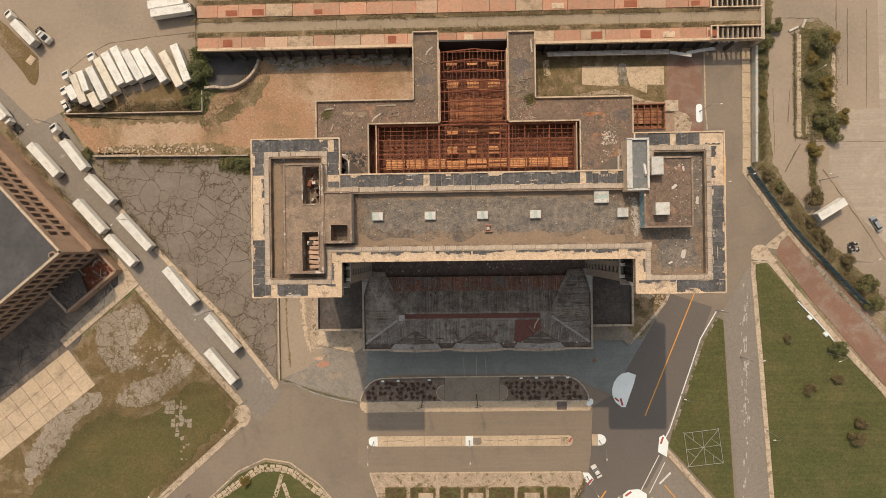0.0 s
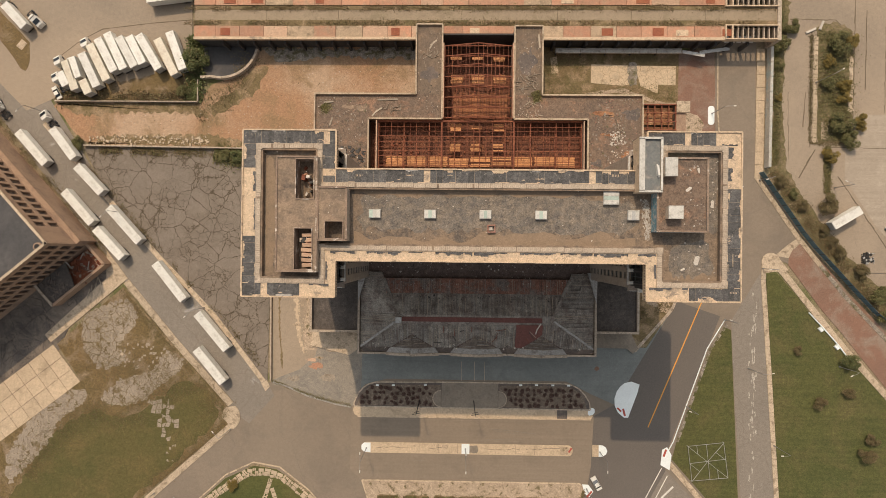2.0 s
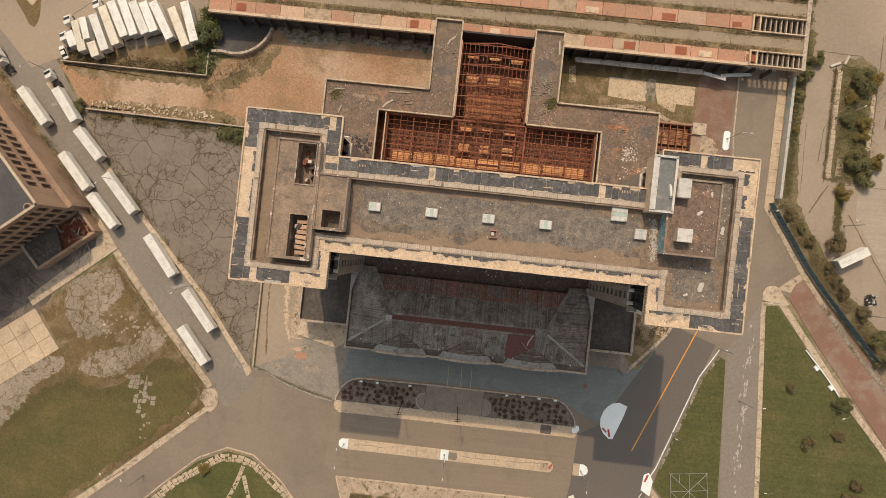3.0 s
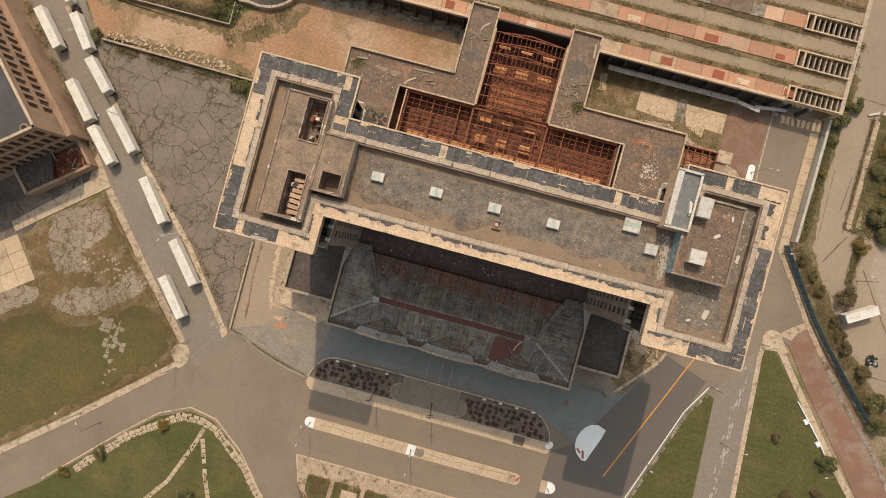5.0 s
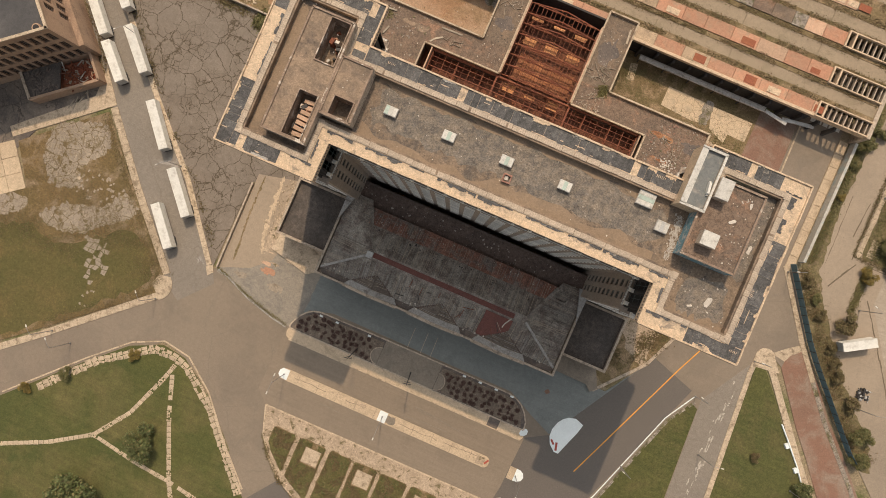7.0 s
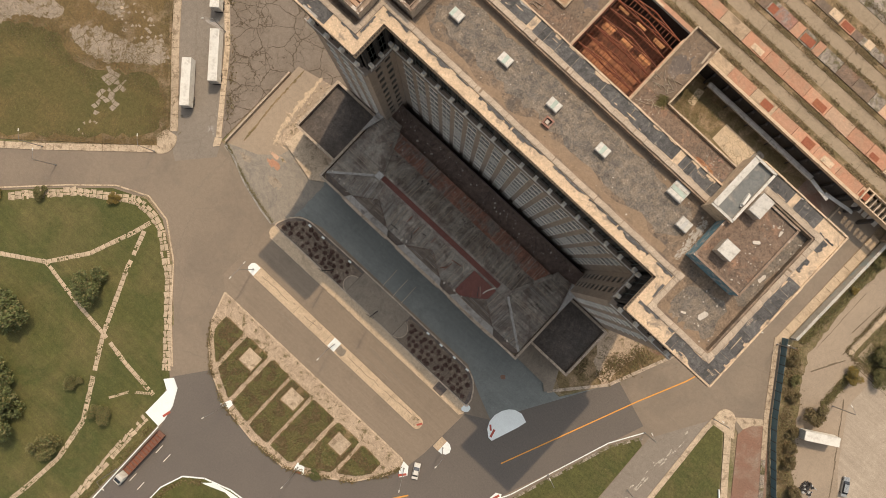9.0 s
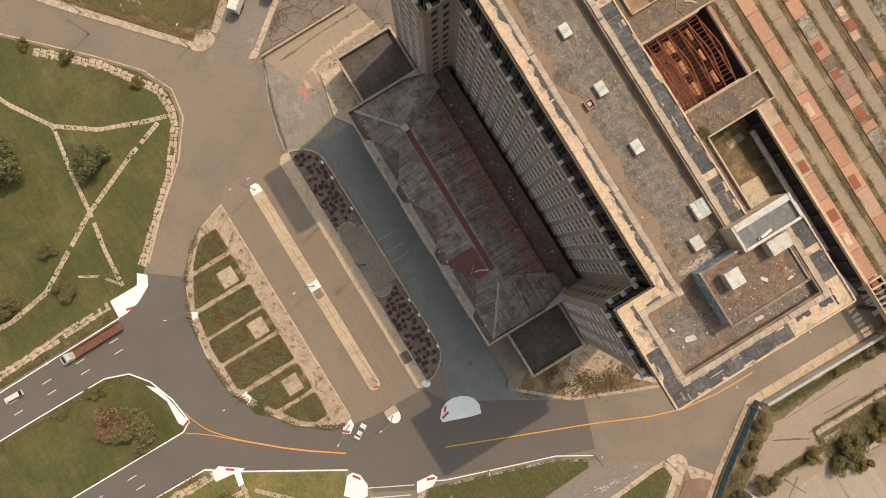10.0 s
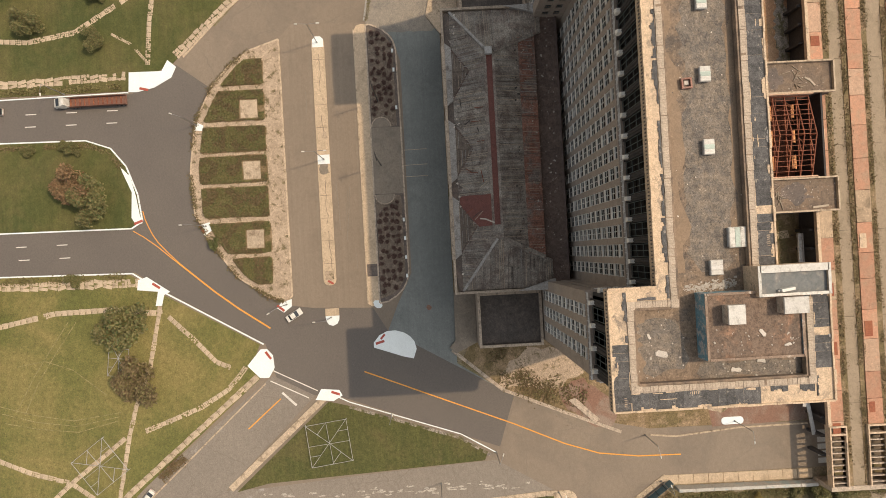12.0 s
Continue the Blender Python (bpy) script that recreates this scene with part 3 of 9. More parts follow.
# ---- ground and roads ----
bm = bmesh.new()
prism(bm, [(-1500, -1500), (1500, -1500), (1500, 1500), (-1500, 1500)], -1.0, -0.12)
tagged(part("ground", bm, "earth"), "dry bare earth with thin weeds around the site", "ground", kind="structure")

slab("road_plaza", [(-66, -45), (-60, -43), (-35, -38), (60, -38), (70, -14), (76, 30), (94, 27), (101, 16.5), (107.3, 7.2), (108, 3), (104, -3), (97, 0), (96, -6), (101, -82),
                    (106, -170), (32, -170), (-25, -170), (-34, -90), (-50, -74), (-64, -68), (-112, -110), (-122, -101), (-69, -55)],
     0.0, "old_asphalt", "worn tan-grey asphalt of the street before the station", "road")
slab("road_west", [(-58, -47), (-66, -56), (-72, -52), (-107, -11), (-152.6, 47), (-225, 128), (-205, 134), (-135, 52), (-114, 19), (-77, -21), (-60, -43.5)],
     0.012, "grey_asphalt", "grey asphalt street along the old parking lot", "road")
slab("road_southwest", [(-69, -54), (-62, -66), (-112, -112), (-190, -190), (-200, -170), (-100, -82)],
     0.012, "old_asphalt", "worn side street asphalt", "road")
slab("road_new", [(69.5, -15.2), (54.3, -41), (50.9, -47.7), (43.8, -51.8), (43, -67.7), (41.7, -76), (20, -92), (-8, -94), (-17.6, -92.5), (-24, -101),
                  (-16.8, -113), (-16.5, -240), (30.1, -240), (31, -114.6), (37, -106), (52, -81), (61.3, -78.5), (66.4, -68.9), (66.3, -64), (83, -19.7)],
     0.024, "new_asphalt", "fresh dark asphalt of the repaved boulevard", "road")
slab("road_east", [(86.5, -21), (96, -5), (98.5, -40), (101, -82), (106, -175), (90, -190), (90.5, -85), (88, -50)],
     0.018, "grey_asphalt", "grey patched asphalt of the closed street", "road")
slab("road_cross", [(60.5, -79.5), (66.5, -68.5), (90.5, -93.5), (150, -150), (140, -168), (86, -112)],
     0.03, "grey_asphalt", "grey asphalt cross street with a worn surface", "road")
slab("road_north", [(80.5, 25), (81.3, 110), (93.5, 110), (93.4, 25)], 0.006, "old_asphalt", "worn street running under the railway viaduct", "road")
slab("forecourt_west", wiggle([(-59.3, -43.4), (-54.9, -43.8), (-47.4, -47.0), (-38.2, -49.5), (-33, -50.4), (-30, -46), (-30, -31), (-46, -30.5), (-50, -37.5), (-59, -41.6)], 0.35, 1.6, 29),
     0.026, "mottled_court", "pale mottled old asphalt at the corner of the forecourt", "road", 0.1)
slab("court", [(-36.5, -30), (60, -30), (70, -15), (54, -41.5), (50, -48), (43, -45), (35, -41), (-22, -41), (-29, -43), (-33, -49.8)],
     0.02, "court_asphalt", "blue-grey forecourt asphalt before the depot", "road")
slab("lot_west", [(-121, 32.3), (-68, 31.6), (-41, 24), (-41, -8), (-59.8, -15), (-60.3, -43), (-76.9, -21.1), (-95.6, -2.1), (-114.5, 18.9)],
     0.03, "lot", "abandoned asphalt parking lot split by weedy cracks", "parking lot")
slab("verge_west", [(-58.8, -12), (-41.5, -8), (-42, -24), (-45, -34), (-50, -38.5), (-58.8, -42)], 0.036, "yard",
     "rutted sandy strip beside the depot", "ground")
slab("side_ground", [(54, -8), (54, -26), (60, -29), (69.5, -15), (76, 0), (80.5, 21), (80.5, 38), (56, 38), (53, 20)], 0.034, "weedy",
     "weedy broken ground beside the tower", "ground")
slab("yard_dirt", wiggle([(-132, 47.5), (-121, 33), (-68, 32.2), (-42, 24), (-42, 46), (-13, 46), (-13, 64.6), (-64, 64.6), (-67, 57), (-82, 52), (-84, 46)], 0.8, 5, 3),
     0.04, "dirt", "bare orange dirt of the rear yard", "ground")
slab("yard_truck", [(-131, 48), (-84, 48), (-86, 64), (-86, 150), (-240, 150), (-152, 56), (-140, 44)], 0.03, "yard", "pale concrete truck yard", "yard")
slab("yard_east", [(97, 30), (112, 8), (133, -19), (145, -30), (300, -180), (320, 180), (97, 180)], 0.03, "yard", "sandy concrete of the fenced east yard", "yard")
slab("yard_rear", [(24, 45), (69.3, 45), (69.3, 64.6), (24, 64.6)], 0.04, "weedy", "weedy grass court behind the concourse", "ground")
for pts in ([(41.9, 59.5), (53.9, 59.3), (53.8, 56.5), (54.3, 53.4), (52.2, 52.8), (41.8, 53.6)], [(55.6, 59.2), (68.5, 59), (68.4, 53), (63, 53.2), (62.8, 50.3), (57.5, 52.6)],
            [(29, 61.5), (31, 62), (31.6, 57), (29.4, 56.2)]):
    slab("concrete_pad", pts, 0.06, "pad", "cracked pale concrete pad in the weeds", "pavement", 0.1)
slab("brick_apron", [(69.4, 64), (80.5, 64), (81, 38), (69, 36)], 0.046, "brick_road", "reddish brick paving beside the street", "pavement")
slab("road_brick", [(104.0, -3.3), (104.2, -0.6), (105.3, 1.4), (108.6, 4.2), (111.2, 1.3), (117.2, -5.2), (122.5, -12.0), (127.7, -17.0), (138.5, -28.8), (190, -98), (178, -106), (139, -47.1), (127.6, -33.2), (120.6, -24.5), (114.5, -17.4)], 0.04, "brick_road", "old red brick street", "road")
slab("lawn_east", [(97.0, -4.6), (99.2, -4.5), (105.7, -12.0), (110.1, -17.6), (116.3, -24.9), (122.4, -31.9), (136.6, -48), (176, -104), (122, -104), (103.5, -140), (101.5, -82), (98.6, -38)], 0.14, "east_lawn",
     "mown green lawn between the streets", "lawn")
kerb("kerb_lawn_east", [(96.6, -1.5), (96.3, -8), (98.4, -38), (101.3, -82), (103.2, -138)], 1.5, 0, 0.16, "concrete", "pale stone kerb beside the lawn")
kerb("kerb_lawn_brick", [(97.2, -2.2), (99.6, -2.4), (103.9, -7.6), (108.5, -13.4), (113.6, -19.7), (118.9, -26.3), (123.3, -31.5), (137.8, -47.5), (176, -104)], 2.0, 0, 0.165, "concrete", "broken pale kerb along the brick street", step=2.2)
slab("island_tip", arc(98.6, -2.5, 2.9, 20, 200, 10) + [(96.4, -6), (104, -5)], 0.15, "concrete", "rounded concrete tip of the lawn island", "kerb")
slab("lawn_wedge", [(84.2, -23), (79.6, -31), (69.6, -60), (68.3, -65), (91, -90.5), (89.2, -82), (86.4, -24)], 0.14, "east_lawn", "mown grass wedge between two streets", "lawn")
kerb("kerb_wedge", [(84.6, -20.6), (79, -30), (68.7, -59.5), (66.6, -63.5)], 0.3, 0, 0.18, "bright_concrete", "new white kerb along the boulevard", step=2)
kerb("gutter_wedge", [(85.1, -22.4), (80, -30.3), (70, -59.5)], 0.8, 0, 0.15, "rubble", "rough stony edge inside the kerb", step=1.2)
kerb("path_wedge", [(67.4, -66.2), (90.2, -92.2)], 1.7, 0, 0.17, "concrete", "straight pale concrete sidewalk", step=1.8)

# half-moon plaza with planted beds
moon = [(-29.6, -73.4)] + [(-26.9, -81.5), (-23, -87), (-17.5, -92), (-8, -96.8), (4.2, -98.5), (16.3, -98), (24.1, -94.2), (33.5, -87.6), (39.5, -79.5), (41, -75)] + [(39.5, -73.2)]
slab("plaza", moon, 0.15, "walk_dirt", "half-moon planted plaza", "plaza")
kerb("kerb_plaza", moon, 0.45, 0, 0.19, "concrete", "stone kerb round the half-moon plaza", closed=True, step=2)
slab("plaza_walk", wiggle([(-28.6, -74.3), (39.4, -74), (38, -77.6), (-26.5, -77.8)], 0.5, 1.5, 8), 0.17, "walk_dirt", "crumbling pale walk along the plaza", "pavement")

# medians before the station
slab("median", rounded(-29.6, 37.2, -64.6, -61.2, 1.5), 0.16, "cream_slab", "long pale concrete median", "median")
ISLAND = [(-32.2, -49.9), (-32.4, -49.0), (-31.8, -47.4), (-30.8, -45.5), (-29.4, -43.9), (-27.6, -42.7), (-25.3, -42.1), (-4.4, -41.8), (34.5, -41.7), (37.0, -42.2), (39.1, -43.3), (40.9, -45.2), (42.3, -47.5), (42.7, -49.9)]
slab("sidewalk_front", [(-32.4, -50.0), (-32.6, -51.2), (-32.2, -52.4), (-31.0, -53.1), (42.8, -52.9), (43.4, -52.0), (43.2, -50.0)], 0.15, "cream_slab", "pale sidewalk before the planting beds", "sidewalk")
kerb("kerb_front", [(-31.2, -53.2), (42.8, -53.0)], 0.35, 0, 0.17, "concrete", "pale kerb of the station street", step=3)
slab("forecourt_bed", ISLAND, 0.14, "tar", "raised island before the depot", "island")
kerb("kerb_bed", ISLAND, 0.45, 0, 0.24, "coping", "weathered stone kerb round the planted island", closed=True, step=2)
slab("sidewalk_grate", [(32.1, -50.1), (35.4, -50.1), (35.4, -52.8), (32.1, -52.8)], 0.165, "tar", "dark square cover in the sidewalk", "cover", 0.1)
slab("side_sand", wiggle([(66, -20), (57, -12), (57.5, 4), (63.5, 4.5), (68.2, -3), (67.8, -15)], 1.0, 2, 14), 0.05, "walk_dirt", "pale sandy patch beside the tower", "ground", 0.1)
slab("side_brick", wiggle([(68.8, -3.7), (65.5, 3), (74, 13), (80, 11), (79.6, 7.2), (73.3, -1.6)], 0.4, 2, 15), 0.056, "brick_road", "worn reddish paving beside the tower", "pavement", 0.1)
kerb("kerb_side", [(56.4, -31.2), (67.8, -18.1), (74.8, -1.7), (81, 13.3)], 0.9, 0, 0.12, "coping", "grey worn kerb round the station corner", step=2.4)
slab("side_footing", [(71.6, -0.6), (78, 6.2), (77.2, 7.6), (71, 1.2)], 0.35, "coping", "pale concrete footing in the weeds", "footing", 0.4)
slab("pad_rubble", wiggle([(53.4, 60.4), (56.2, 60.2), (56.6, 53), (53.8, 52.6)], 0.4, 1.0, 16), 0.07, "rubble", "pale crumbled concrete between the pads", "rubble", 0.1)
slab("court_path", wiggle([(40, 49.5), (52, 50.6), (64, 46.6), (68, 46.4), (64, 47.8), (52, 52), (40, 50.6)], 0.25, 1.5, 17), 0.056, "walk_dirt", "faint trodden path in the weeds", "path", 0.1)
slab("apron_dust", wiggle([(69.4, 45.5), (75, 44), (77.5, 41), (77, 37.5), (70, 37)], 0.7, 1.4, 18), 0.06, "walk_dirt", "pale dusty patch on the brick apron", "pavement", 0.1)
slab("dirt_verge", wiggle([(-64, 64.5), (-58, 60.2), (-42, 61.6), (-13.2, 61.2), (-13.2, 64.5)], 0.8, 0.9, 19), 0.06, "rubble", "dark rubble strip below the viaduct", "ground", 0.1)
slab("dirt_verge", wiggle([(-67, 57), (-61, 59), (-65, 50), (-79, 42), (-82, 45), (-72, 51)], 0.6, 1.2, 20), 0.062, "weedy", "weedy brown edge of the dirt yard", "ground", 0.1)
slab("dirt_verge", wiggle([(-130, 46.5), (-84, 46.6), (-80, 42), (-96, 44), (-122, 42.5)], 0.7, 0.8, 21), 0.064, "weedy", "weedy brown edge below the truck yard", "ground", 0.1)
slab("dirt_verge", wiggle([(-120, 33.2), (-69, 32.6), (-60, 30.4), (-62, 34), (-80, 36.5), (-112, 36)], 0.7, 0.8, 22), 0.066, "weedy", "weedy brown edge along the low wall", "ground", 0.1)
slab("truck_grass", wiggle([(-131, 47.6), (-85, 47.6), (-85, 64), (-92, 58.5), (-104, 54.5), (-128, 50.5)], 0.5, 0.8, 23), 0.05, "plot_grass", "brown grass under the parked trailers", "ground", 0.1)
slab("street_front", [(-33, -50), (44, -50), (43.3, -68), (41.9, -74.5), (39.5, -73), (-29.6, -73.4), (-33.5, -70)], 0.008, "front_road", "pale tan asphalt of the station street", "road", 0.05)
slab("yard_pale", [(121.4, 44), (121.2, 24), (131, 9), (150, -12), (300, -150), (310, 170), (137, 170), (137.5, 44)], 0.036, "pale_yard", "pale worn concrete of the far east yard", "yard", 0.05)
rnd = random.Random(24)
for k in range(64):
    y = rnd.choice((rnd.uniform(-90, -12), rnd.uniform(-60, -16)))
    x = 93.4 + rnd.gauss(0, 0.7) - max(0, -60 - y) * 0.05
    slab("paint_scuff", [(x + p, y + q) for q, p in ragged(rnd.uniform(0.5, 2.6), rnd.uniform(0.25, 0.8), rnd, (0.12, 0.4))], 0.024 + k * 0.0001, "scuff_paint", "worn pale scuff on the closed street", "road marking", 0.02)
for pts, w in (([(-51.5, -10), (-51, -20), (-50, -29), (-48.5, -33)], 1.7), ([(-56.8, -12), (-56.5, -26), (-55.5, -38)], 0.8)):
    band = bmesh.new()
    for x, y, a, d in stepped(pts, 1.1):
        l_ = [(x + (q * math.cos(a) - p * math.sin(a)), y + (q * math.sin(a) + p * math.cos(a))) for q, p in ragged(d * 1.5, w * rnd.uniform(0.6, 1.3), rnd, (0.2, 0.6))]
        prism(band, l_, 0.02, 0.045 + rnd.uniform(0, 0.02))
    tagged(part("rubble_band", band, "cream_slab" if w > 1 else "weedy"), "pale crumbled band along the sandy strip" if w > 1 else "weedy band along the sandy strip", "rubble", kind="stuff")


# ---- station tower ----
ROOF, TOP = 69.5, 71.0
XW0, XW1, XE0, XE1 = -42.5, -24.0, 36.75, 54.9      # outer cornice lines of the two wings
YF, YM, YR, YB = -9.4, -2.15, 15.9, 23.5            # wing front, middle front, middle rear, wing rear
OVER = 1.55
BAY, FLOOR, FIRST, STOREYS = 3.58, 3.62, 10.36, 12

tower = thing("station_tower", "tall abandoned buff-brick office tower under a heavy stone cornice", "building")

# massing: recessed solid core behind the facade piers, near-black to stand for unlit rooms
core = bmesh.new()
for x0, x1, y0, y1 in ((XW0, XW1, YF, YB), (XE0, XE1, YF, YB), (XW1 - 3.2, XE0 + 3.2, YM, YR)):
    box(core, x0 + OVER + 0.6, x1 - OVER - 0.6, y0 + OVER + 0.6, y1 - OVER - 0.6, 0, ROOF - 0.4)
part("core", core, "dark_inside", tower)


def window_mesh():
    """A tall sash pair: frame, middle post and meeting rail in one grid."""
    b = bmesh.new()
    bars(b, (-1.17, -1.07, -0.06, 0.06, 1.07, 1.17), (0, 0.1, 1.15, 1.22, 2.25, 2.35), -0.06, 0.06)
    return b


sash = part("window", window_mesh(), "sash_paint", tower)
g = bmesh.new()
box(g, -1.06, 1.06, -0.012, 0.012, 0.08, 2.27)
pane = part("pane", g, "glass", sash)
pane.visible_shadow = False
b = bmesh.new()
box(b, -1.199, 1.199, 0.12, 0.6, 0, FLOOR - 2.47)
spandrel = part("spandrel", b, "spandrel_face", tower, "pale stone spandrel panel")
b = bmesh.new()
box(b, -1.24, 1.24, -0.12, 0.13, FLOOR - 2.47, FLOOR - 2.3, 0, 0.015)
sill = part("sill", b, "sill", tower, "pale stone sill")
b = bmesh.new()
bars(b, (-0.75, -0.66, -0.04, 0.04, 0.66, 0.75), (0, 0.08, 0.95, 1.01, 1.82, 1.9), -0.05, 0.05)
small_sash = part("window", b, "sash_dark", tower, "small dark window")
# tall arcade window of the top storeys; half-column on a stone console between them
UP = ROOF - 0.4 - (FIRST + STOREYS * FLOOR)
b = bmesh.new()
bars(b, (-1.1, -1.0, -0.05, 0.05, 1.0, 1.1), (1.2, 1.3, 4.2, 4.28, 7.4, 7.48, UP - 1.1, UP - 1.0), 0.3, 0.4)
arcade = part("arcade_window", b, "sash_dark", tower)
b = bmesh.new()
box(b, -0.4, 0.4, -0.85, 0.1, 3.0, 3.9, 0, 0.1)
box(b, -0.25, 0.25, -0.45, 0.1, 2.0, 3.0, 0)
# The half-column takes the same near-black painted shade as the recess.
tube(b, (0, 0.1, 3.8), (0, 0.1, UP - 3.2), 0.22, 0.22, 8, 1)
for k in range(4):
    lo, hi = (0.2, 0.42, 0.6, 0.68)[k], (0.42, 0.6, 0.68, 0.7)[k]
    tube(b, (0, -0.15, UP - 3.2 + k * 0.42), (0, -0.15, UP - 2.78 + k * 0.42), lo, hi, 12, 2)
box(b, -0.55, 0.55, -0.3, 0.1, UP - 1.6, UP - 0.6, 2, 0.04)
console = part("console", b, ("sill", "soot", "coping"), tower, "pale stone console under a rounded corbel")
placed = set()
runs = []


def place_part(ob, m):
    """Puts the first piece itself, and then more objects on its mesh."""
    if ob.name in placed:
        return again(ob, tower, m)
    placed.add(ob.name)
    ob.matrix_basis = m
    return ob




def facade(name, length, bays, bay, place, windows=True, seed=1, dull=False):
    """One wall: full-height piers, spandrels under each window, sills; windows set in the openings.
    Local x runs along the wall, y points inward, z is up. place puts it in the world."""
    rnd = random.Random(seed)
    runs.append(name)
    lift = 0.006 * len(runs)
    walls, spans = bmesh.new(), bmesh.new()
    span_spots = []
    half = length / 2
    start = -bays * bay / 2
    hw = 0.75 if dull else 1.2
    edges = [-half] + [start + bay * i + bay / 2 + s for i in range(bays) for s in (-hw, hw)] + [half]
    top = FIRST + STOREYS * FLOOR
    for a, b in zip(edges[::2], edges[1::2]):
        box(walls, a, b, 0, 0.75, 0, top + 0.4)
    wins = []
    for i in range(bays):
        c = start + bay * i + bay / 2
        box(walls, c - hw, c + hw, 0.02, 0.75, 0, FIRST - 0.1)
        for k in range(STOREYS):
            z = FIRST + k * FLOOR
            if dull:
                box(walls, c - hw, c + hw, 0.06, 0.75, z + 1.9, z + FLOOR)
            elif windows:
                span_spots.append((c, z + 2.35))
            else:
                box(spans, c - 1.2, c + 1.2, 0.1, 0.6, z + 2.35, z + FLOOR)
            wins.append((c, z))
    # string course, setback storeys with piers painted near-black for shade, and soffit
    box(walls, -half - 0.3, half + 0.3, -0.75 + lift, 0.75, top + 0.4 + lift, top + 0.95 + lift)
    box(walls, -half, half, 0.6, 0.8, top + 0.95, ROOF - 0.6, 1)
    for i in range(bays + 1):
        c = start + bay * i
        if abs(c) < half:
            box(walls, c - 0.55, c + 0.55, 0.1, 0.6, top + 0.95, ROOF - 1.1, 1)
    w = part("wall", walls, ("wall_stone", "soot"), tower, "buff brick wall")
    w.matrix_basis = place
    if windows:
        spans.free()
        for c, z in span_spots:
            place_part(spandrel, place @ pose(c, 0, z))
            place_part(sill, place @ pose(c, 0, z))
        for i in range(bays):
            place_part(arcade, place @ pose(start + bay * i + bay / 2, 0, top))
        for i in range(bays + 1):
            if abs(start + bay * i) < half - 0.3:
                place_part(console, place @ pose(start + bay * i, 0, top))
    else:
        s = tagged(part("spandrels", spans, "spandrel", tower), kind="stuff")
        s.matrix_basis = place
    rail = bmesh.new()
    for z in (top + 1.5, top + 2.1):
        box(rail, -half, half, -0.66, -0.56, z, z + 0.09)
    x = -half
    while x < half:
        box(rail, x, x + 0.08, -0.64, -0.56, top + 0.95, top + 2.1)
        x += bay / 4
    r = part("balcony_rail", rail, "sash_paint", tower)
    r.matrix_basis = place
    if not windows:
        joined = bmesh.new()
        for c, z in wins:
            box(joined, c - 1.17, c - 1.05, 0.2, 0.3, z, z + 2.35)
            box(joined, c + 1.05, c + 1.17, 0.2, 0.3, z, z + 2.35)
            box(joined, c - 0.05, c + 0.05, 0.2, 0.3, z, z + 2.35)
            box(joined, c - 1.05, c + 1.05, 0.2, 0.3, z + 2.2, z + 2.35)
        j = part("windows_joined", joined, "white_frame", tower)
        tagged(j, kind="stuff")
        j.matrix_basis = place
        return
    for c, z in wins:
        if dull:
            place_part(small_sash, place @ pose(c, 0.3, z))
            continue
        m = place @ pose(c, 0.19, z)
        o = place_part(sash, m)
        if o is not sash and rnd.random() < 0.8:
            p2 = again(pane, o, Matrix())
            p2.visible_shadow = False


xm = (XW1 + XE0) / 2
facade("front", XE0 - XW1 + 2 * OVER, 17, BAY, pose(xm, YM + OVER, 0))
for xa, xb, sd in ((XW0, XW1, 2), (XE0, XE1, 3)):
    facade("wing", xb - xa - 2 * OVER, 3, 3.9, pose((xa + xb) / 2, YF + OVER, 0), seed=sd)
# courtyard sides of the wings
facade("inner_west", 6.48, 2, 2.7, pose(XW1 - OVER, -3.85, 0, 0, 0, 90), seed=5, dull=True)
facade("inner_east", 6.48, 2, 2.7, pose(XE0 + OVER, -3.85, 0, 0, 0, -90), seed=6, dull=True)
# the rear and outer sides
facade("rear", XE0 - XW1 + 2 * OVER, 17, BAY, pose(xm, YR - OVER, 0, 0, 0, 180), windows=False)
for xa, xb in ((XW0, XW1), (XE0, XE1)):
    facade("wing_rear", xb - xa - 2 * OVER, 3, 3.9, pose((xa + xb) / 2, YB - OVER, 0, 0, 0, 180), windows=False)
facade("side_west", YB - YF - 2 * OVER - 1.52, 7, 3.9, pose(XW0 + OVER, (YF + YB) / 2, 0, 0, 0, -90), windows=False)
facade("side_east", YB - YF - 2 * OVER - 1.52, 7, 3.9, pose(XE1 - OVER, (YF + YB) / 2, 0, 0, 0, 90), windows=False)
facade("inner_west_rear", 6.8, 1, 3.6, pose(XW1 - OVER, 17.775, 0, 0, 0, 90), windows=False)
facade("inner_east_rear", 6.8, 1, 3.6, pose(XE0 + OVER, 17.775, 0, 0, 0, -90), windows=False)

# roof decks
deck = bmesh.new()
box(deck, XW0 + 2.6, XW1 - 2.0, YF + 2.6, YB - 2.6, ROOF - 0.5, ROOF)
box(deck, XE0 + 2.0, XE1 - 2.6, YF + 2.6, YB - 2.6, ROOF - 0.5, ROOF)
box(deck, XW1 - 2.0, XE0 + 2.0, YM + 2.0, YR - 2.6, ROOF - 0.5, ROOF)
part("roof_deck", deck, "deck", tower, "tan gravelled roof deck with dark grown-over patches")

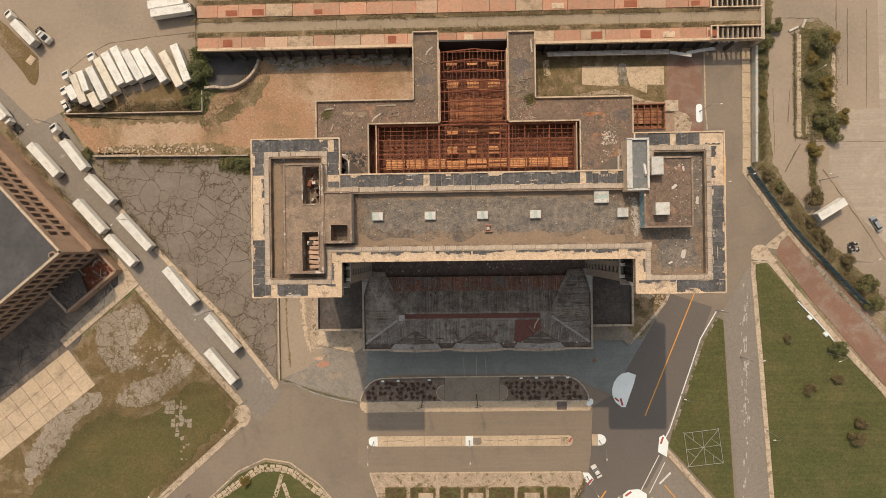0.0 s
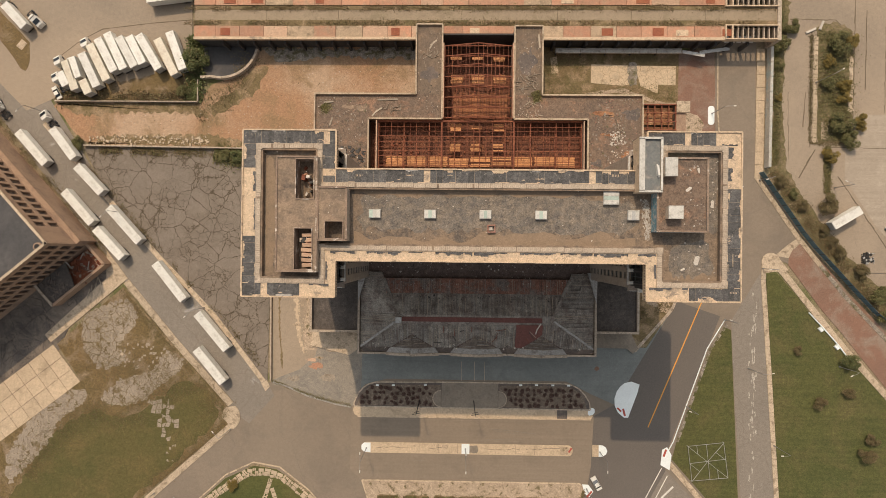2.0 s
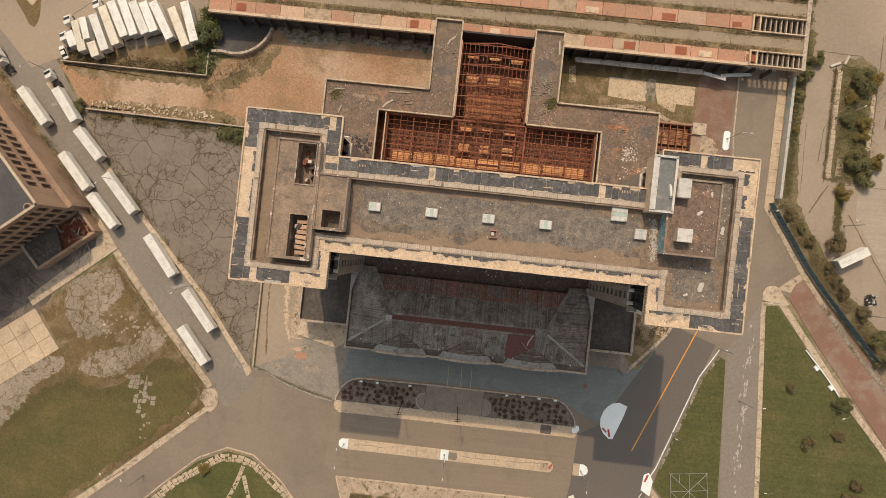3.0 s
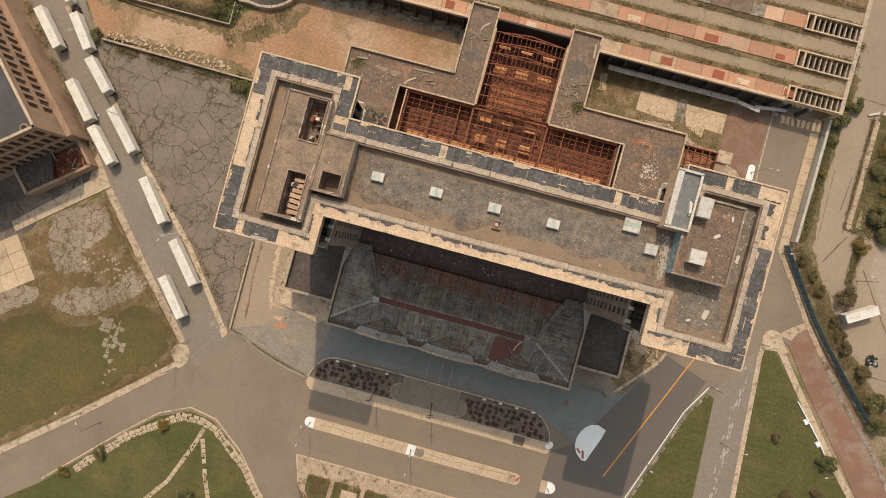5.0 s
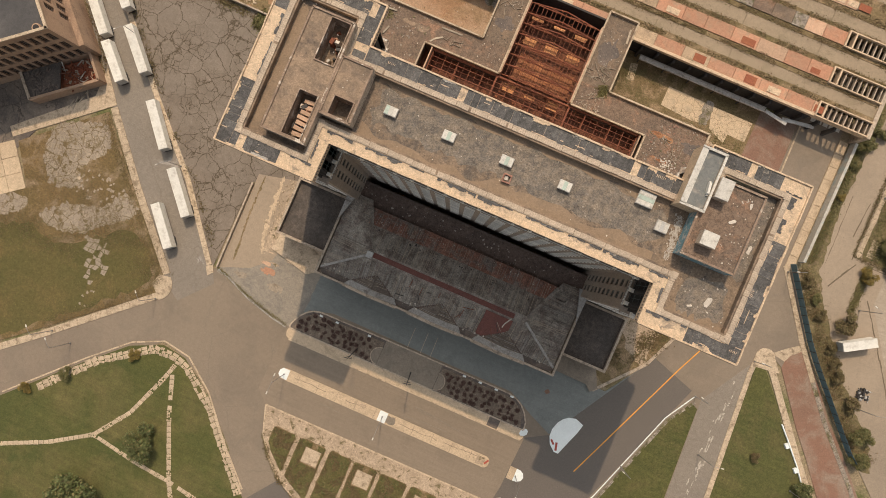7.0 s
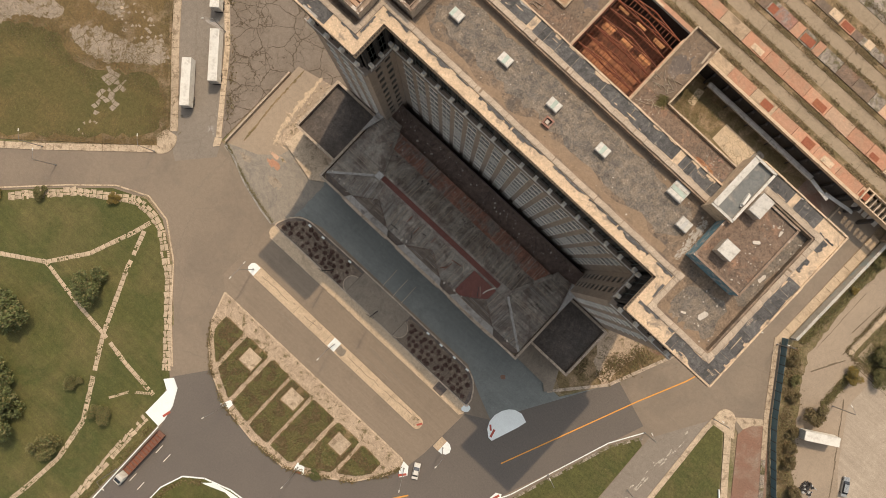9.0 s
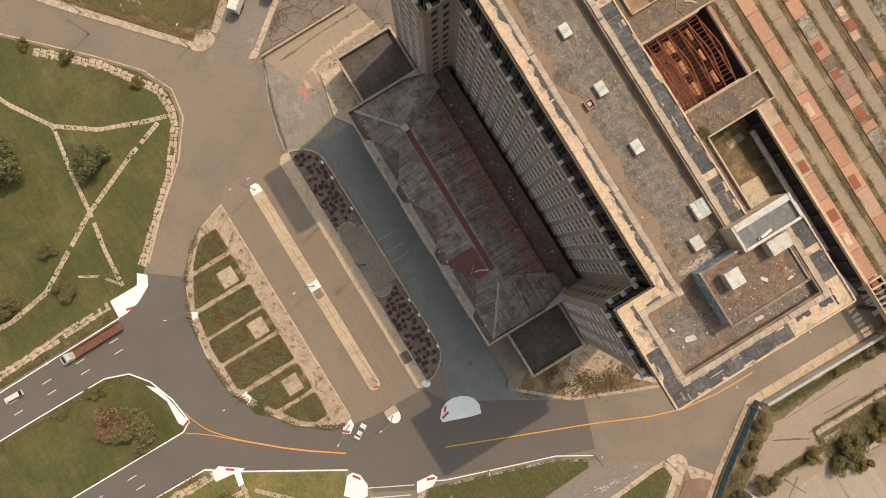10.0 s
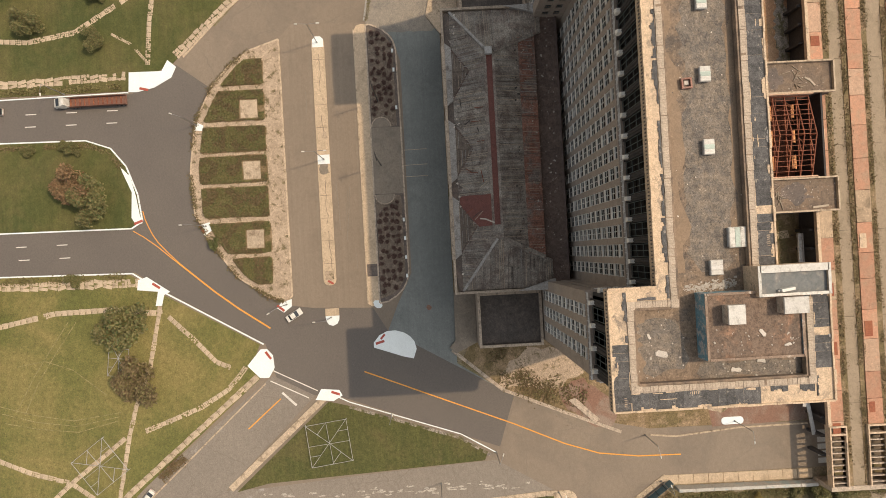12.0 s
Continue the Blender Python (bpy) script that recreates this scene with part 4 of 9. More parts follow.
for seed, pts in ((1, [(-19.5, 4.2), (34, 3.6), (35.5, 9.8), (20, 11.2), (-19, 10.8)]), (2, arc(45.8, -2.0, 4.6, 0, 342, 18)), (3, [(-38.4, 18.9), (-28.2, 18.9), (-28.2, 20.1), (-38.4, 20.1)]),
                  (4, [(48.2, 5), (51, 4), (51.2, 19), (48.4, 19.5)])):
    b = bmesh.new()
    prism(b, wiggle(pts, 0.75 if seed != 3 else 0.2, 1.3, seed), ROOF - 0.1, ROOF + 0.012)
    part("roof_patch", b, "felt", tower, "dark grown-over felt patch")

# cornice walks: wide sloping ledges of felt or bare stone, laid in runs
WALK = 2.75


LEDGE = TOP - 0.25
torn = random.Random(17)


def ledge(x0, x1, y0, y1, material):
    """One run of the ledge, its felt sheets, and torn scraps over what lies beneath."""
    b = bmesh.new()
    box(b, x0, x1, y0, y1, ROOF - 0.9, LEDGE)
    part("cornice", b, "cream", tower)
    along = x1 - x0 > y1 - y0
    length, wide = max(x1 - x0, y1 - y0), min(x1 - x0, y1 - y0)
    if material == "slate":
        n = max(1, round(length / 1.25))
        for k in range(n):
            if torn.random() < 0.03:
                continue
            a, c_ = k / n * length, (k + 1) / n * length - torn.choice((0.0, 0.0, 0.02, 0.035))
            h = LEDGE + torn.uniform(0.012, 0.06)
            i0, i1 = torn.choice((0.0, 0.0, 0.04, 0.25)), torn.choice((0.0, 0.0, 0.03, 0.15))
            b = bmesh.new()
            if along:
                box(b, x0 + a, x0 + c_, y0 + i0, y1 - i1, LEDGE - 0.05, h)
            else:
                box(b, x0 + i0, x1 - i1, y0 + a, y0 + c_, LEDGE - 0.05, h)
            part("felt_sheet", b, "slate", tower)
    for k in range(int(length / 4.0) if material == "slate" else 0):
        ln = torn.choice((0.5, 0.9, 1.4, 2.2)) * torn.uniform(0.8, 1.3)
        wd = torn.choice((0.12, 0.2, 0.35))
        ln = min(ln, length - 0.3)
        u = torn.uniform(ln / 2 + 0.1, length - ln / 2 - 0.1) if length > ln + 0.3 else length / 2
        v = torn.choice((wd / 2 + 0.2, wide - wd / 2 - 0.1, torn.uniform(0.6, wide - 0.6)))
        pts = ragged(ln, wd, torn, (0.08, 0.45))
        cx, cy = (x0 + u, y0 + v) if along else (x0 + v, y0 + u)
        pts = [(cx + p, cy + q) if along else (cx + q, cy + p) for p, q in pts]
        b = bmesh.new()
        prism(b, pts, LEDGE - 0.05, LEDGE + torn.uniform(0.07, 0.09))
        part("torn_patch", b, "cream", tower)
    # side of the ledge that faces the deck
    mx, my = (x0 + x1) / 2, (y0 + y1) / 2
    if along:
        inner = 1 if my < 7 else -1
    else:
        inner = 1 if mx < (-33.2 if mx < 6 else 45.8) else -1

    def scrap(u, ln, wd, what, at_inner, step=(0.15, 0.7)):
        """A strip with one straight side on the ledge's edge and one torn side."""
        low = (inner > 0) == at_inner
        v = wide - 0.12 if low else 0.12
        sg = -1 if low else 1
        pts, q, y = [(ln / 2, 0.0), (-ln / 2, 0.0)], -ln / 2, wd * torn.uniform(0.5, 0.9)
        while q < ln / 2:
            pts.append((q, sg * y))
            q = min(ln / 2, q + torn.uniform(*step))
            pts.append((q - 0.03, sg * max(0.1, y + torn.uniform(-0.05, 0.05))))
            y = min(wd, max(0.2 * wd, y + torn.choice((-0.4, -0.2, -0.08, 0.05, 0.1, 0.2, 0.4)) * wd))
        pts = [(x0 + u + p, y0 + v + q) if along else (x0 + v + q, y0 + u + p) for p, q in pts]
        b = bmesh.new()
        prism(b, pts, LEDGE - 0.05, LEDGE + torn.uniform(0.092, 0.115))
        part("torn_patch", b, what, tower)
    if material == "cream":
        # long ragged strips of old felt left along the inner side
        u = torn.uniform(0.4, 2.0)
        while u < length - 1.2:
            ln = min(torn.uniform(2.2, 7.5), length - u - 0.2)
            wd = torn.uniform(0.4, 0.42 * wide)
            scrap(u + ln / 2, ln, wd, "slate", True)
            u += ln + torn.uniform(0.2, 2.6)
    elif length > 4:
        # felt torn off along the outer edge
        u = torn.uniform(0.5, 3.0)
        while u < length - 1.5:
            ln = min(torn.uniform(0.8, 3.6), length - u - 0.2)
            wd = torn.uniform(0.2, 0.75)
            scrap(u + ln / 2, ln, wd, torn.choice(("cream", "cream", "gutter_grey")), False, (0.1, 0.4))
            u += ln + torn.uniform(0.8, 6.0)


W = WALK
for run in ((XW0, XW1, YB - W, YB, "slate"), (XW0, XW0 + W, YF + W, 2.5, "slate"), (XW0, XW0 + W, 2.5, 16.0, "cream"), (XW0, XW0 + W, 16.0, YB - W, "slate"),
            (XW0, -31, YF, YF + W, "slate"), (-31, XW1, YF, YF + W, "cream"), (XW1 - 2.0, XW1, YF + W, YM, "cream"), (XW1 - W, XW1, YR, YB - W, "slate"),
            (XW1 - 2.0, XE0 + 2.0, YM, YM + 2.0, "cream"), (XW1, XE0, YR - W, YR, "slate"),
            (XE0, XE0 + 2.0, YF + W, YM, "cream"), (XE0, 45, YF, YF + W, "cream"), (45, XE1, YF, YF + W, "slate"),
            (XE1 - W, XE1, YF + W, 12.5, "slate"), (XE1 - W, XE1, 12.5, YB - W, "cream"), (XE0, 50, YB - W, YB, "slate"), (50, XE1, YB - W, YB, "cream"),
            (XE0, XE0 + W, YR, YB - W, "cream"), (XW1 - W, XW1, YR - W, YR, "slate"), (XE0, XE0 + W, YR - W, YR, "cream")):
    ledge(*run)

# coping stones round the decks, laid one by one
c = bmesh.new()
for k, h in ((-1, 0.0), (0, 0.015), (1, -0.012)):
    box(c, k * 0.385 - 0.191, k * 0.385 + 0.191, -0.62, 0.38, -1.2, 0.11 + h, 0, 0.012)
stone = part("coping_stone", c, "coping", tower)
rnd = random.Random(4)
ring = [(XW0 + W + 0.5, YF + W + 0.5), (XW1 - 2.6, YF + W + 0.5), (XW1 - 2.6, YM + 2.6), (XE0 + 2.6, YM + 2.6), (XE0 + 2.6, YF + W + 0.5), (XE1 - W - 0.5, YF + W + 0.5),
        (XE1 - W - 0.5, YB - W - 0.5), (XE0 + W + 0.5, YB - W - 0.5), (XE0 + W + 0.5, YR - W - 0.5), (XW1 - W - 0.5, YR - W - 0.5), (XW1 - W - 0.5, YB - W - 0.5),
        (XW0 + W + 0.5, YB - W - 0.5)]
spots = stepped(ring + ring[:1], 1.16)
for i, (x, y, a, d) in enumerate(spots):
    m = pose(x + rnd.uniform(-0.05, 0.05), y + rnd.uniform(-0.05, 0.05), TOP - 0.2 + rnd.uniform(-0.05, 0.02), 0, rnd.uniform(-0.8, 0.8), math.degrees(a) + rnd.uniform(-0.8, 0.8)) @ Matrix.Diagonal((d / 1.16, 1, 1, 1))
    if i == 0:
        stone.matrix_basis = m
    else:
        again(stone, tower, m)

bed = bmesh.new()
for (ax, ay), (bx, by) in zip(ring, ring[1:] + ring[:1]):
    ex, ey = (bx - ax) / math.hypot(bx - ax, by - ay), (by - ay) / math.hypot(bx - ax, by - ay)
    lift = 0.004 * (len(bed.verts) // 16 % 2)
    beam(bed, (ax - ex * 0.42, ay - ey * 0.42, TOP - 0.7 + lift), (bx + ex * 0.42, by + ey * 0.42, TOP - 0.7 + lift), 0.84, 1.1)
    beam(bed, (ax - ex * 0.7, ay - ey * 0.7, TOP - 0.77 + lift), (bx + ex * 0.7, by + ey * 0.7, TOP - 0.77 + lift), 1.5, 1.0)
for x, y in ring:
    cap = bmesh.new()
    box(cap, x - 0.62, x + 0.62, y - 0.62, y + 0.62, ROOF - 0.2, TOP - 0.05 + rnd.uniform(0, 0.03), 0, 0.04)
    part("corner_stone", cap, "coping", tower)
part("coping_bed", bed, "tan_roof", tower, "mortar bed under the coping")

# cornice rim and its row of dentils
rim, dent = bmesh.new(), bmesh.new()
outer = [(XW0, YF), (XW1, YF), (XW1, YM), (XE0, YM), (XE0, YF), (XE1, YF), (XE1, YB), (XE0, YB), (XE0, YR), (XW1, YR), (XW1, YB), (XW0, YB)]
for x, y, a, d in stepped(outer + outer[:1], 2.2):
    turned(rim, x, y, TOP - 0.75, TOP + rnd.uniform(-0.12, 0.06), d - 0.03, 0.24 + rnd.uniform(0, 0.1), a)
for x, y, a, d in stepped(outer + outer[:1], 0.55):
    turned(dent, x + 0.12 * math.sin(a), y - 0.12 * math.cos(a), TOP - 1.0, TOP - 0.5, 0.2, 0.22, a)
part("cornice_rim", rim, "cream", tower, "chipped cream stone rim")
tagged(part("dentil_row", dent, "tar", tower, "dark row of small dentils"), kind="stuff")

# sand blown against the copings
drift = random.Random(27)
for x0, x1, y, w in ((-20.5, 35, 1.6, 2.3), (-20.5, 34.2, 12.0, 2.0), (40.2, 50.8, -5.4, 1.6), (-38.2, -36.4, -4, 0.5)):
    if w == 0.5:
        pts = [(-38.4, -5.6), (-36.6, -5.6), (-36.2, 6), (-36.6, 18.4), (-38.4, 18.4)]
        pts = wiggle(pts, 0.25, 1.2, 5)
    else:
        far = [(x0 + (x1 - x0) * k / 40, y + (w if y < 6 else -w) * (0.55 + 0.9 * noise.noise(Vector((k * 0.35, y, 2)))) + drift.uniform(-0.12, 0.12)) for k in range(41)]
        near = y - w * 0.9 if y < 6 else y + w
        pts = far + [(x1, near), (x0, near)]
    b = bmesh.new()
    prism(b, pts, ROOF - 0.1, ROOF + 0.03)
    part("sand_drift", b, "sand", tower, "smooth tan sand drifted along the coping")


# ---- things on the tower roof ----
def hatch(x, y, lx, ly, h, label, tilt=0.0, group="roof hatches", tones=("hatch_paint", "galv", "hatch_paint")):
    """A low box with an overhanging sheet-metal lid on a kerb."""
    t = thing("roof_hatch", label, "roof hatch", (x, y, ROOF), tilt, group)
    b = bmesh.new()
    box(b, -lx / 2 + 0.1, lx / 2 - 0.1, -ly / 2 + 0.1, ly / 2 - 0.1, 0, h - 0.15)
    part("kerb", b, "galv", t)
    b = bmesh.new()
    box(b, -lx / 2, lx / 2, -ly / 2, ly / 2, h - 0.15, h, 0, 0.08)
    lid = part("lid", b, "hatch_paint", t)
    for s in (-1, 0, 1):
        b = bmesh.new()
        box(b, s * lx * 0.31 - lx * 0.145, s * lx * 0.31 + lx * 0.145, -ly / 2 + 0.1, ly / 2 - 0.1, h, h + 0.05, 0, 0.03)
        part("lid_panel", b, tones[s + 1], lid)
    return t


for x in (-16.35, -5.4, 5.5, 16.4):
    hatch(x, 7.15, 2.35, 1.75, 0.75, "pale metal roof hatch with a ribbed lid", tones=("green_lid", "hatch_paint", "hatch_paint") if x < -10 else ("hatch_paint", "green_lid", "hatch_paint"))
hatch(30.05, 10.6, 2.7, 3.1, 0.8, "wide pale metal roof hatch in three strips", 1.571, tones=("hatch_paint", "green_lid", "hatch_paint"))
hatch(34.4, 7.25, 2.3, 2.0, 0.8, "pale metal roof hatch beside a spill of plaster")
v = thing("roof_vent", "broken rusty square vent curb on the roof", "roof vent", (6.7, 4.4, ROOF), 0.05)
b = bmesh.new()
for x0, x1, y0, y1 in ((-0.8, 0.8, -0.8, -0.55), (-0.8, 0.8, 0.55, 0.8), (-0.8, -0.55, -0.55, 0.55), (0.55, 0.8, -0.55, 0.55)):
    box(b, x0, x1, y0, y1, 0, 0.6)
part("curb", b, "rust_sheet", v)
b = bmesh.new()
box(b, -0.5, 0.3, -0.4, 0.5, 0.02, 0.3, 0, 0.1)
part("cap", b, "scrap", v)


def walled(name, label, x0, x1, y0, y1, z0, z1, wall, roof, cap, holes=(), thick=0.45, lip=0.6, west=None):
    """A rooftop room: walls, a roof sunk behind a parapet, and open shafts through the roof; the west wall may be thicker."""
    west = west or thick
    t = thing(name, label, "rooftop room", ((x0 + x1) / 2, (y0 + y1) / 2, z0))
    ox, oy = (x0 + x1) / 2, (y0 + y1) / 2
    for a, b_, c_, d in ((x0, x1, y0, y0 + thick), (x0, x1, y1 - thick, y1), (x0, x0 + west, y0 + thick, y1 - thick), (x1 - thick, x1, y0 + thick, y1 - thick)):
        b = bmesh.new()
        box(b, a - ox, b_ - ox, c_ - oy, d - oy, 0, z1 - z0 - 0.1)
        box(b, a - ox - 0.06, b_ - ox + 0.06, c_ - oy - 0.06, d - oy + 0.06, z1 - z0 - 0.1, z1 - z0, 1)
        part("wall", b, (wall, cap), t)
    xs = sorted({x0 + west, x1 - thick, *(h[0] for h in holes), *(h[1] for h in holes)})
    ys = sorted({y0 + thick, y1 - thick, *(h[2] for h in holes), *(h[3] for h in holes)})
    for xa, xb in zip(xs, xs[1:]):
        for ya, yb in zip(ys, ys[1:]):
            if not any(h[0] <= xa and xb <= h[1] and h[2] <= ya and yb <= h[3] for h in holes):
                b = bmesh.new()
                box(b, xa - ox, xb - ox, ya - oy, yb - oy, z1 - z0 - lip - 0.3, z1 - z0 - lip)
                part("roof", b, roof, t)
    for i, (xa, xb, ya, yb) in enumerate(holes):
        b = bmesh.new()
        for p, q, r, s in ((xa - 0.2, xb + 0.2, ya - 0.2, ya), (xa - 0.2, xb + 0.2, yb, yb + 0.2), (xa - 0.2, xa, ya, yb), (xb, xb + 0.2, ya, yb)):
            box(b, p - ox, q - ox, r - oy, s - oy, 0.0, z1 - z0 - lip + 0.2)
        part("shaft", b, cap, t, "open shaft with a stone rim")
    return t


# west penthouse: an L-shaped felt roof with three open shafts
walled("penthouse", "low rooftop room with open shafts and a tan felt roof", -35.2, -27.2, -4.4, 18.0, ROOF, 72.9, "coping", "tan_roof", "worn_cap",
       ((-31.3, -27.9, 9.8, 17.4), (-31.5, -28.2, -3.9, 4.0)), thick=0.22, lip=0.22)
walled("penthouse", "square rooftop room with a dark open shaft", -27.15, -21.4, 1.7, 12.2, ROOF, 72.8, "coping", "tan_roof", "worn_cap", ((-25.6, -22.2, 2.2, 5.4),), thick=0.22, lip=0.22)
rnd = random.Random(9)
for x0, x1, y0, y1 in ((-31.1, -28.1, 10.0, 17.2), (-31.3, -28.4, -3.7, 3.8)):
    for k in range(9):
        b = bmesh.new()
        s = rnd.uniform(0.3, 0.75)
        box(b, -s, s, -s * 0.7, s * 0.7, 0, rnd.uniform(0.6, 2.2), 0, 0.1)
        o = part("machine_block", b, rnd.choice(("rust", "platform", "scrap", "iron")))
        o.matrix_basis = pose(rnd.uniform(x0 + 0.6, x1 - 0.6), rnd.uniform(y0 + 0.6, y1 - 0.6), ROOF, 0, 0, rnd.uniform(0, 90))
        tagged(o, "broken block of lift machinery in an open shaft", "machinery", "machinery in the roof shafts")
for k in range(7):
    b = bmesh.new()
    box(b, -1.15 * rnd.uniform(0.8, 1), 1.15 * rnd.uniform(0.8, 1), -0.38, 0.38, 0, 0.25, 0, 0.04)
    o = tagged(part("shaft_plank", b, "platform_grey"), "pale pink plank laid across an open shaft", "plank", "planks in the roof shafts")
    o.matrix_basis = pose(-29.5, -3.1 + k * 0.98, ROOF + 1.6 + rnd.uniform(0, 0.1), 0, 0, rnd.uniform(-4, 4))
# east penthouse blocks
blk = walled("penthouse", "low rooftop room with peeling blue paint on two walls", 38.0, 47.7, 4.0, 18.2, ROOF, 72.9, "blue_paint", "debris_roof", "worn_cap", thick=0.24, lip=0.3)
wp = walled("stair_head", "white-rimmed stair head with a grey membrane roof", 34.4, 38.75, 11.5, 21.9, ROOF, 73.7, "cream", "grey_membrane", "hatch_paint", lip=0.5, thick=0.3, west=0.95)
for x0, x1, y0, y1 in ((38.9, 41.3, 14.4, 18.0), (39.6, 42.4, 6.4, 8.9)):
    t = thing("roof_box", "grey sheet-metal box on the penthouse roof", "roof box", ((x0 + x1) / 2, (y0 + y1) / 2, 72.6), 0, "metal boxes on the penthouse")
    lx, ly = x1 - x0, y1 - y0
    b = bmesh.new()
    box(b, -lx / 2 + 0.08, lx / 2 - 0.08, -ly / 2 + 0.08, ly / 2 - 0.08, 0, 1.8)
    part("body", b, "coping", t)
    b = bmesh.new()
    box(b, -lx / 2, lx / 2, -ly / 2, ly / 2, 1.8, 2.0, 0, 0.05)
    part("lid", b, "hatch_paint", t)
b = bmesh.new()
box(b, -0.25, 0.25, -1.0, 1.0, 0, 0.7, 0, 0.05)
tube(b, (0, -1.3, 0.2), (0, 1.2, 0.2), 0.18, 0.18)
o = tagged(part("roof_fan", b, "white_paint"), "white ventilation unit with a duct", "fan unit")
o.matrix_basis = pose(37.9, 15.6, 73.2, 0, 0, 8)


def litter(name, label, category, n, x0, x1, y0, y1, z, lo, hi, material, seed, flat=0.25):
    """Many small broken bits lying about: too many to count."""
    rnd = random.Random(seed)
    b = bmesh.new()
    for _ in range(n):
        s = rnd.uniform(lo, hi) * rnd.choice((0.5, 0.7, 1, 1))
        turned(b, rnd.uniform(x0, x1), rnd.uniform(y0, y1), z, z + s * flat + 0.02, s * rnd.uniform(0.7, 1.6), s, rnd.uniform(0, 3.1), top=s * 0.1)
    return tagged(part(name, b, material), label, category, kind="stuff")


litter("plaster_bits", "pale plaster bits scattered on the roof", "debris", 36, 47.9, 51.2, 4.5, 20, ROOF, 0.08, 0.3, "scrap", 2)
litter("plaster_bits", "pale plaster bits on the penthouse roof", "debris", 36, 42.6, 47, 5, 17.6, 72.6, 0.08, 0.26, "scrap", 3)
b = bmesh.new()
rnd = random.Random(4)
for k in range(420):
    f = rnd.random() ** 0.8
    y = 2.4 + 8.0 * f
    x = 37.3 - 0.9 * max(0, f - 0.5) + rnd.gauss(0, 0.22 + 0.5 * f * (1.2 - f))
    sz = rnd.uniform(0.05, 0.24) * rnd.choice((0.5, 0.8, 1.3))
    turned(b, x, y, ROOF, ROOF + 0.04 + sz * 0.25, sz * rnd.uniform(0.7, 2.2), sz, rnd.uniform(1.0, 2.0), top=sz * 0.1)
tagged(part("plaster_spill", b, "scrap"), "long spill of white plaster across the roof", "debris", kind="stuff")
litter("roof_bits", "small pale bits scattered on the roof deck", "debris", 60, -20, 35, 2, 12.5, ROOF, 0.06, 0.22, "scrap", 5)
litter("roof_bits", "small pale bits scattered by the penthouse", "debris", 24, 39.5, 51, -5.5, 3.5, ROOF, 0.08, 0.28, "scrap", 6)
for x, y, s, a in ((46.9, -1.4, 1.1, 70), (44.2, -3.2, 0.5, 20), (48.7, 13.5, 0.8, 80), (45.9, 15.8, 0.6, 95), (44.0, 12.2, 0.7, 30), (49.8, 9.6, 0.9, 85)):
    b = bmesh.new()
    vs = wiggle([(-s, -0.4 * s), (s, -0.3 * s), (0.8 * s, 0.35 * s), (-0.9 * s, 0.3 * s)], 0.15 * s, 0.5 * s, int(x * 10))
    prism(b, vs, 0, 0.12)
    o = tagged(part("plaster_sheet", b, "scrap"), "crumpled pale sheet lying on the roof", "debris", "loose sheets on the roof")
    o.matrix_basis = pose(x, y, 72.6 if 38.4 < x < 47.2 and 4.6 < y < 17.8 else ROOF, 0, 0, a)


# ---- depot: the low hall before the tower ----
def lerp(a, b_, f):
    return a + (b_ - a) * f


depot = thing("depot_hall", "low station hall under weathered hipped roof sheets", "building")
DX0, DX1, DY0, DY1 = -28.6, 40.3, -30.1, -0.7
b = bmesh.new()
box(b, DX0 + 0.4, DX1 - 0.4, DY0 + 0.4, -2.2, 0, 15.6)
part("body", b, "wall_stone", depot, "buff stone walls")
# front parapet: three shallow gables with low gaps between
GABLE, GHALF, GLOW, GTOP = (-12.6, 5.9, 24.3), 7.6, 17.2, 18.95
for gx in GABLE:
    b = bmesh.new()
    prof = [(gx - GHALF, GLOW), (gx, GTOP), (gx + GHALF, GLOW), (gx + GHALF, 14.6), (gx - GHALF, 14.6)]
    rings = [[b.verts.new((x, y, z)) for x, z in prof] for y in (DY0 - 0.25, DY0 + 0.55)]
    b.faces.new(rings[0])
    b.faces.new(rings[1][::-1])
    for i in range(5):
        b.faces.new((rings[0][i], rings[0][i - 1], rings[1][i - 1], rings[1][i]))
    part("gable", b, "coping", depot, "grey stone front gable")
    for sx in (-1, 1):
        b = bmesh.new()
        beam(b, (gx + sx * GHALF, DY0 + 0.12, GLOW + 0.06), (gx, DY0 + 0.12, GTOP + 0.06), 0.62, 0.16)
        part("gable_coping", b, "coping", depot, "pale gable coping")
        b = bmesh.new()
        hexa(b, [(gx + sx * GHALF, -29.56, GLOW - 0.9), (gx, -29.56, GTOP - 0.9), (gx, -28.0, GTOP - 1.2), (gx + sx * (GHALF - 1.2), -28.0, GLOW - 0.9),
                 (gx + sx * GHALF, -29.56, GLOW - 0.12), (gx, -29.56, GTOP - 0.12), (gx, -28.0, GTOP - 0.35), (gx + sx * (GHALF - 1.2), -28.0, GLOW - 0.2)])
        part("gutter_lining", b, "gutter_grey", depot, "pale gutter lining behind a gable")
gaps = [DX0] + [gx + d for gx in GABLE for d in (-GHALF, GHALF)] + [DX1]
for xa, xb in zip(gaps[::2], gaps[1::2]):
    b = bmesh.new()
    box(b, xa, xb, DY0, DY0 + 0.55, 14.6, 17.1)
    part("parapet", b, "coping", depot, "grey stone parapet")
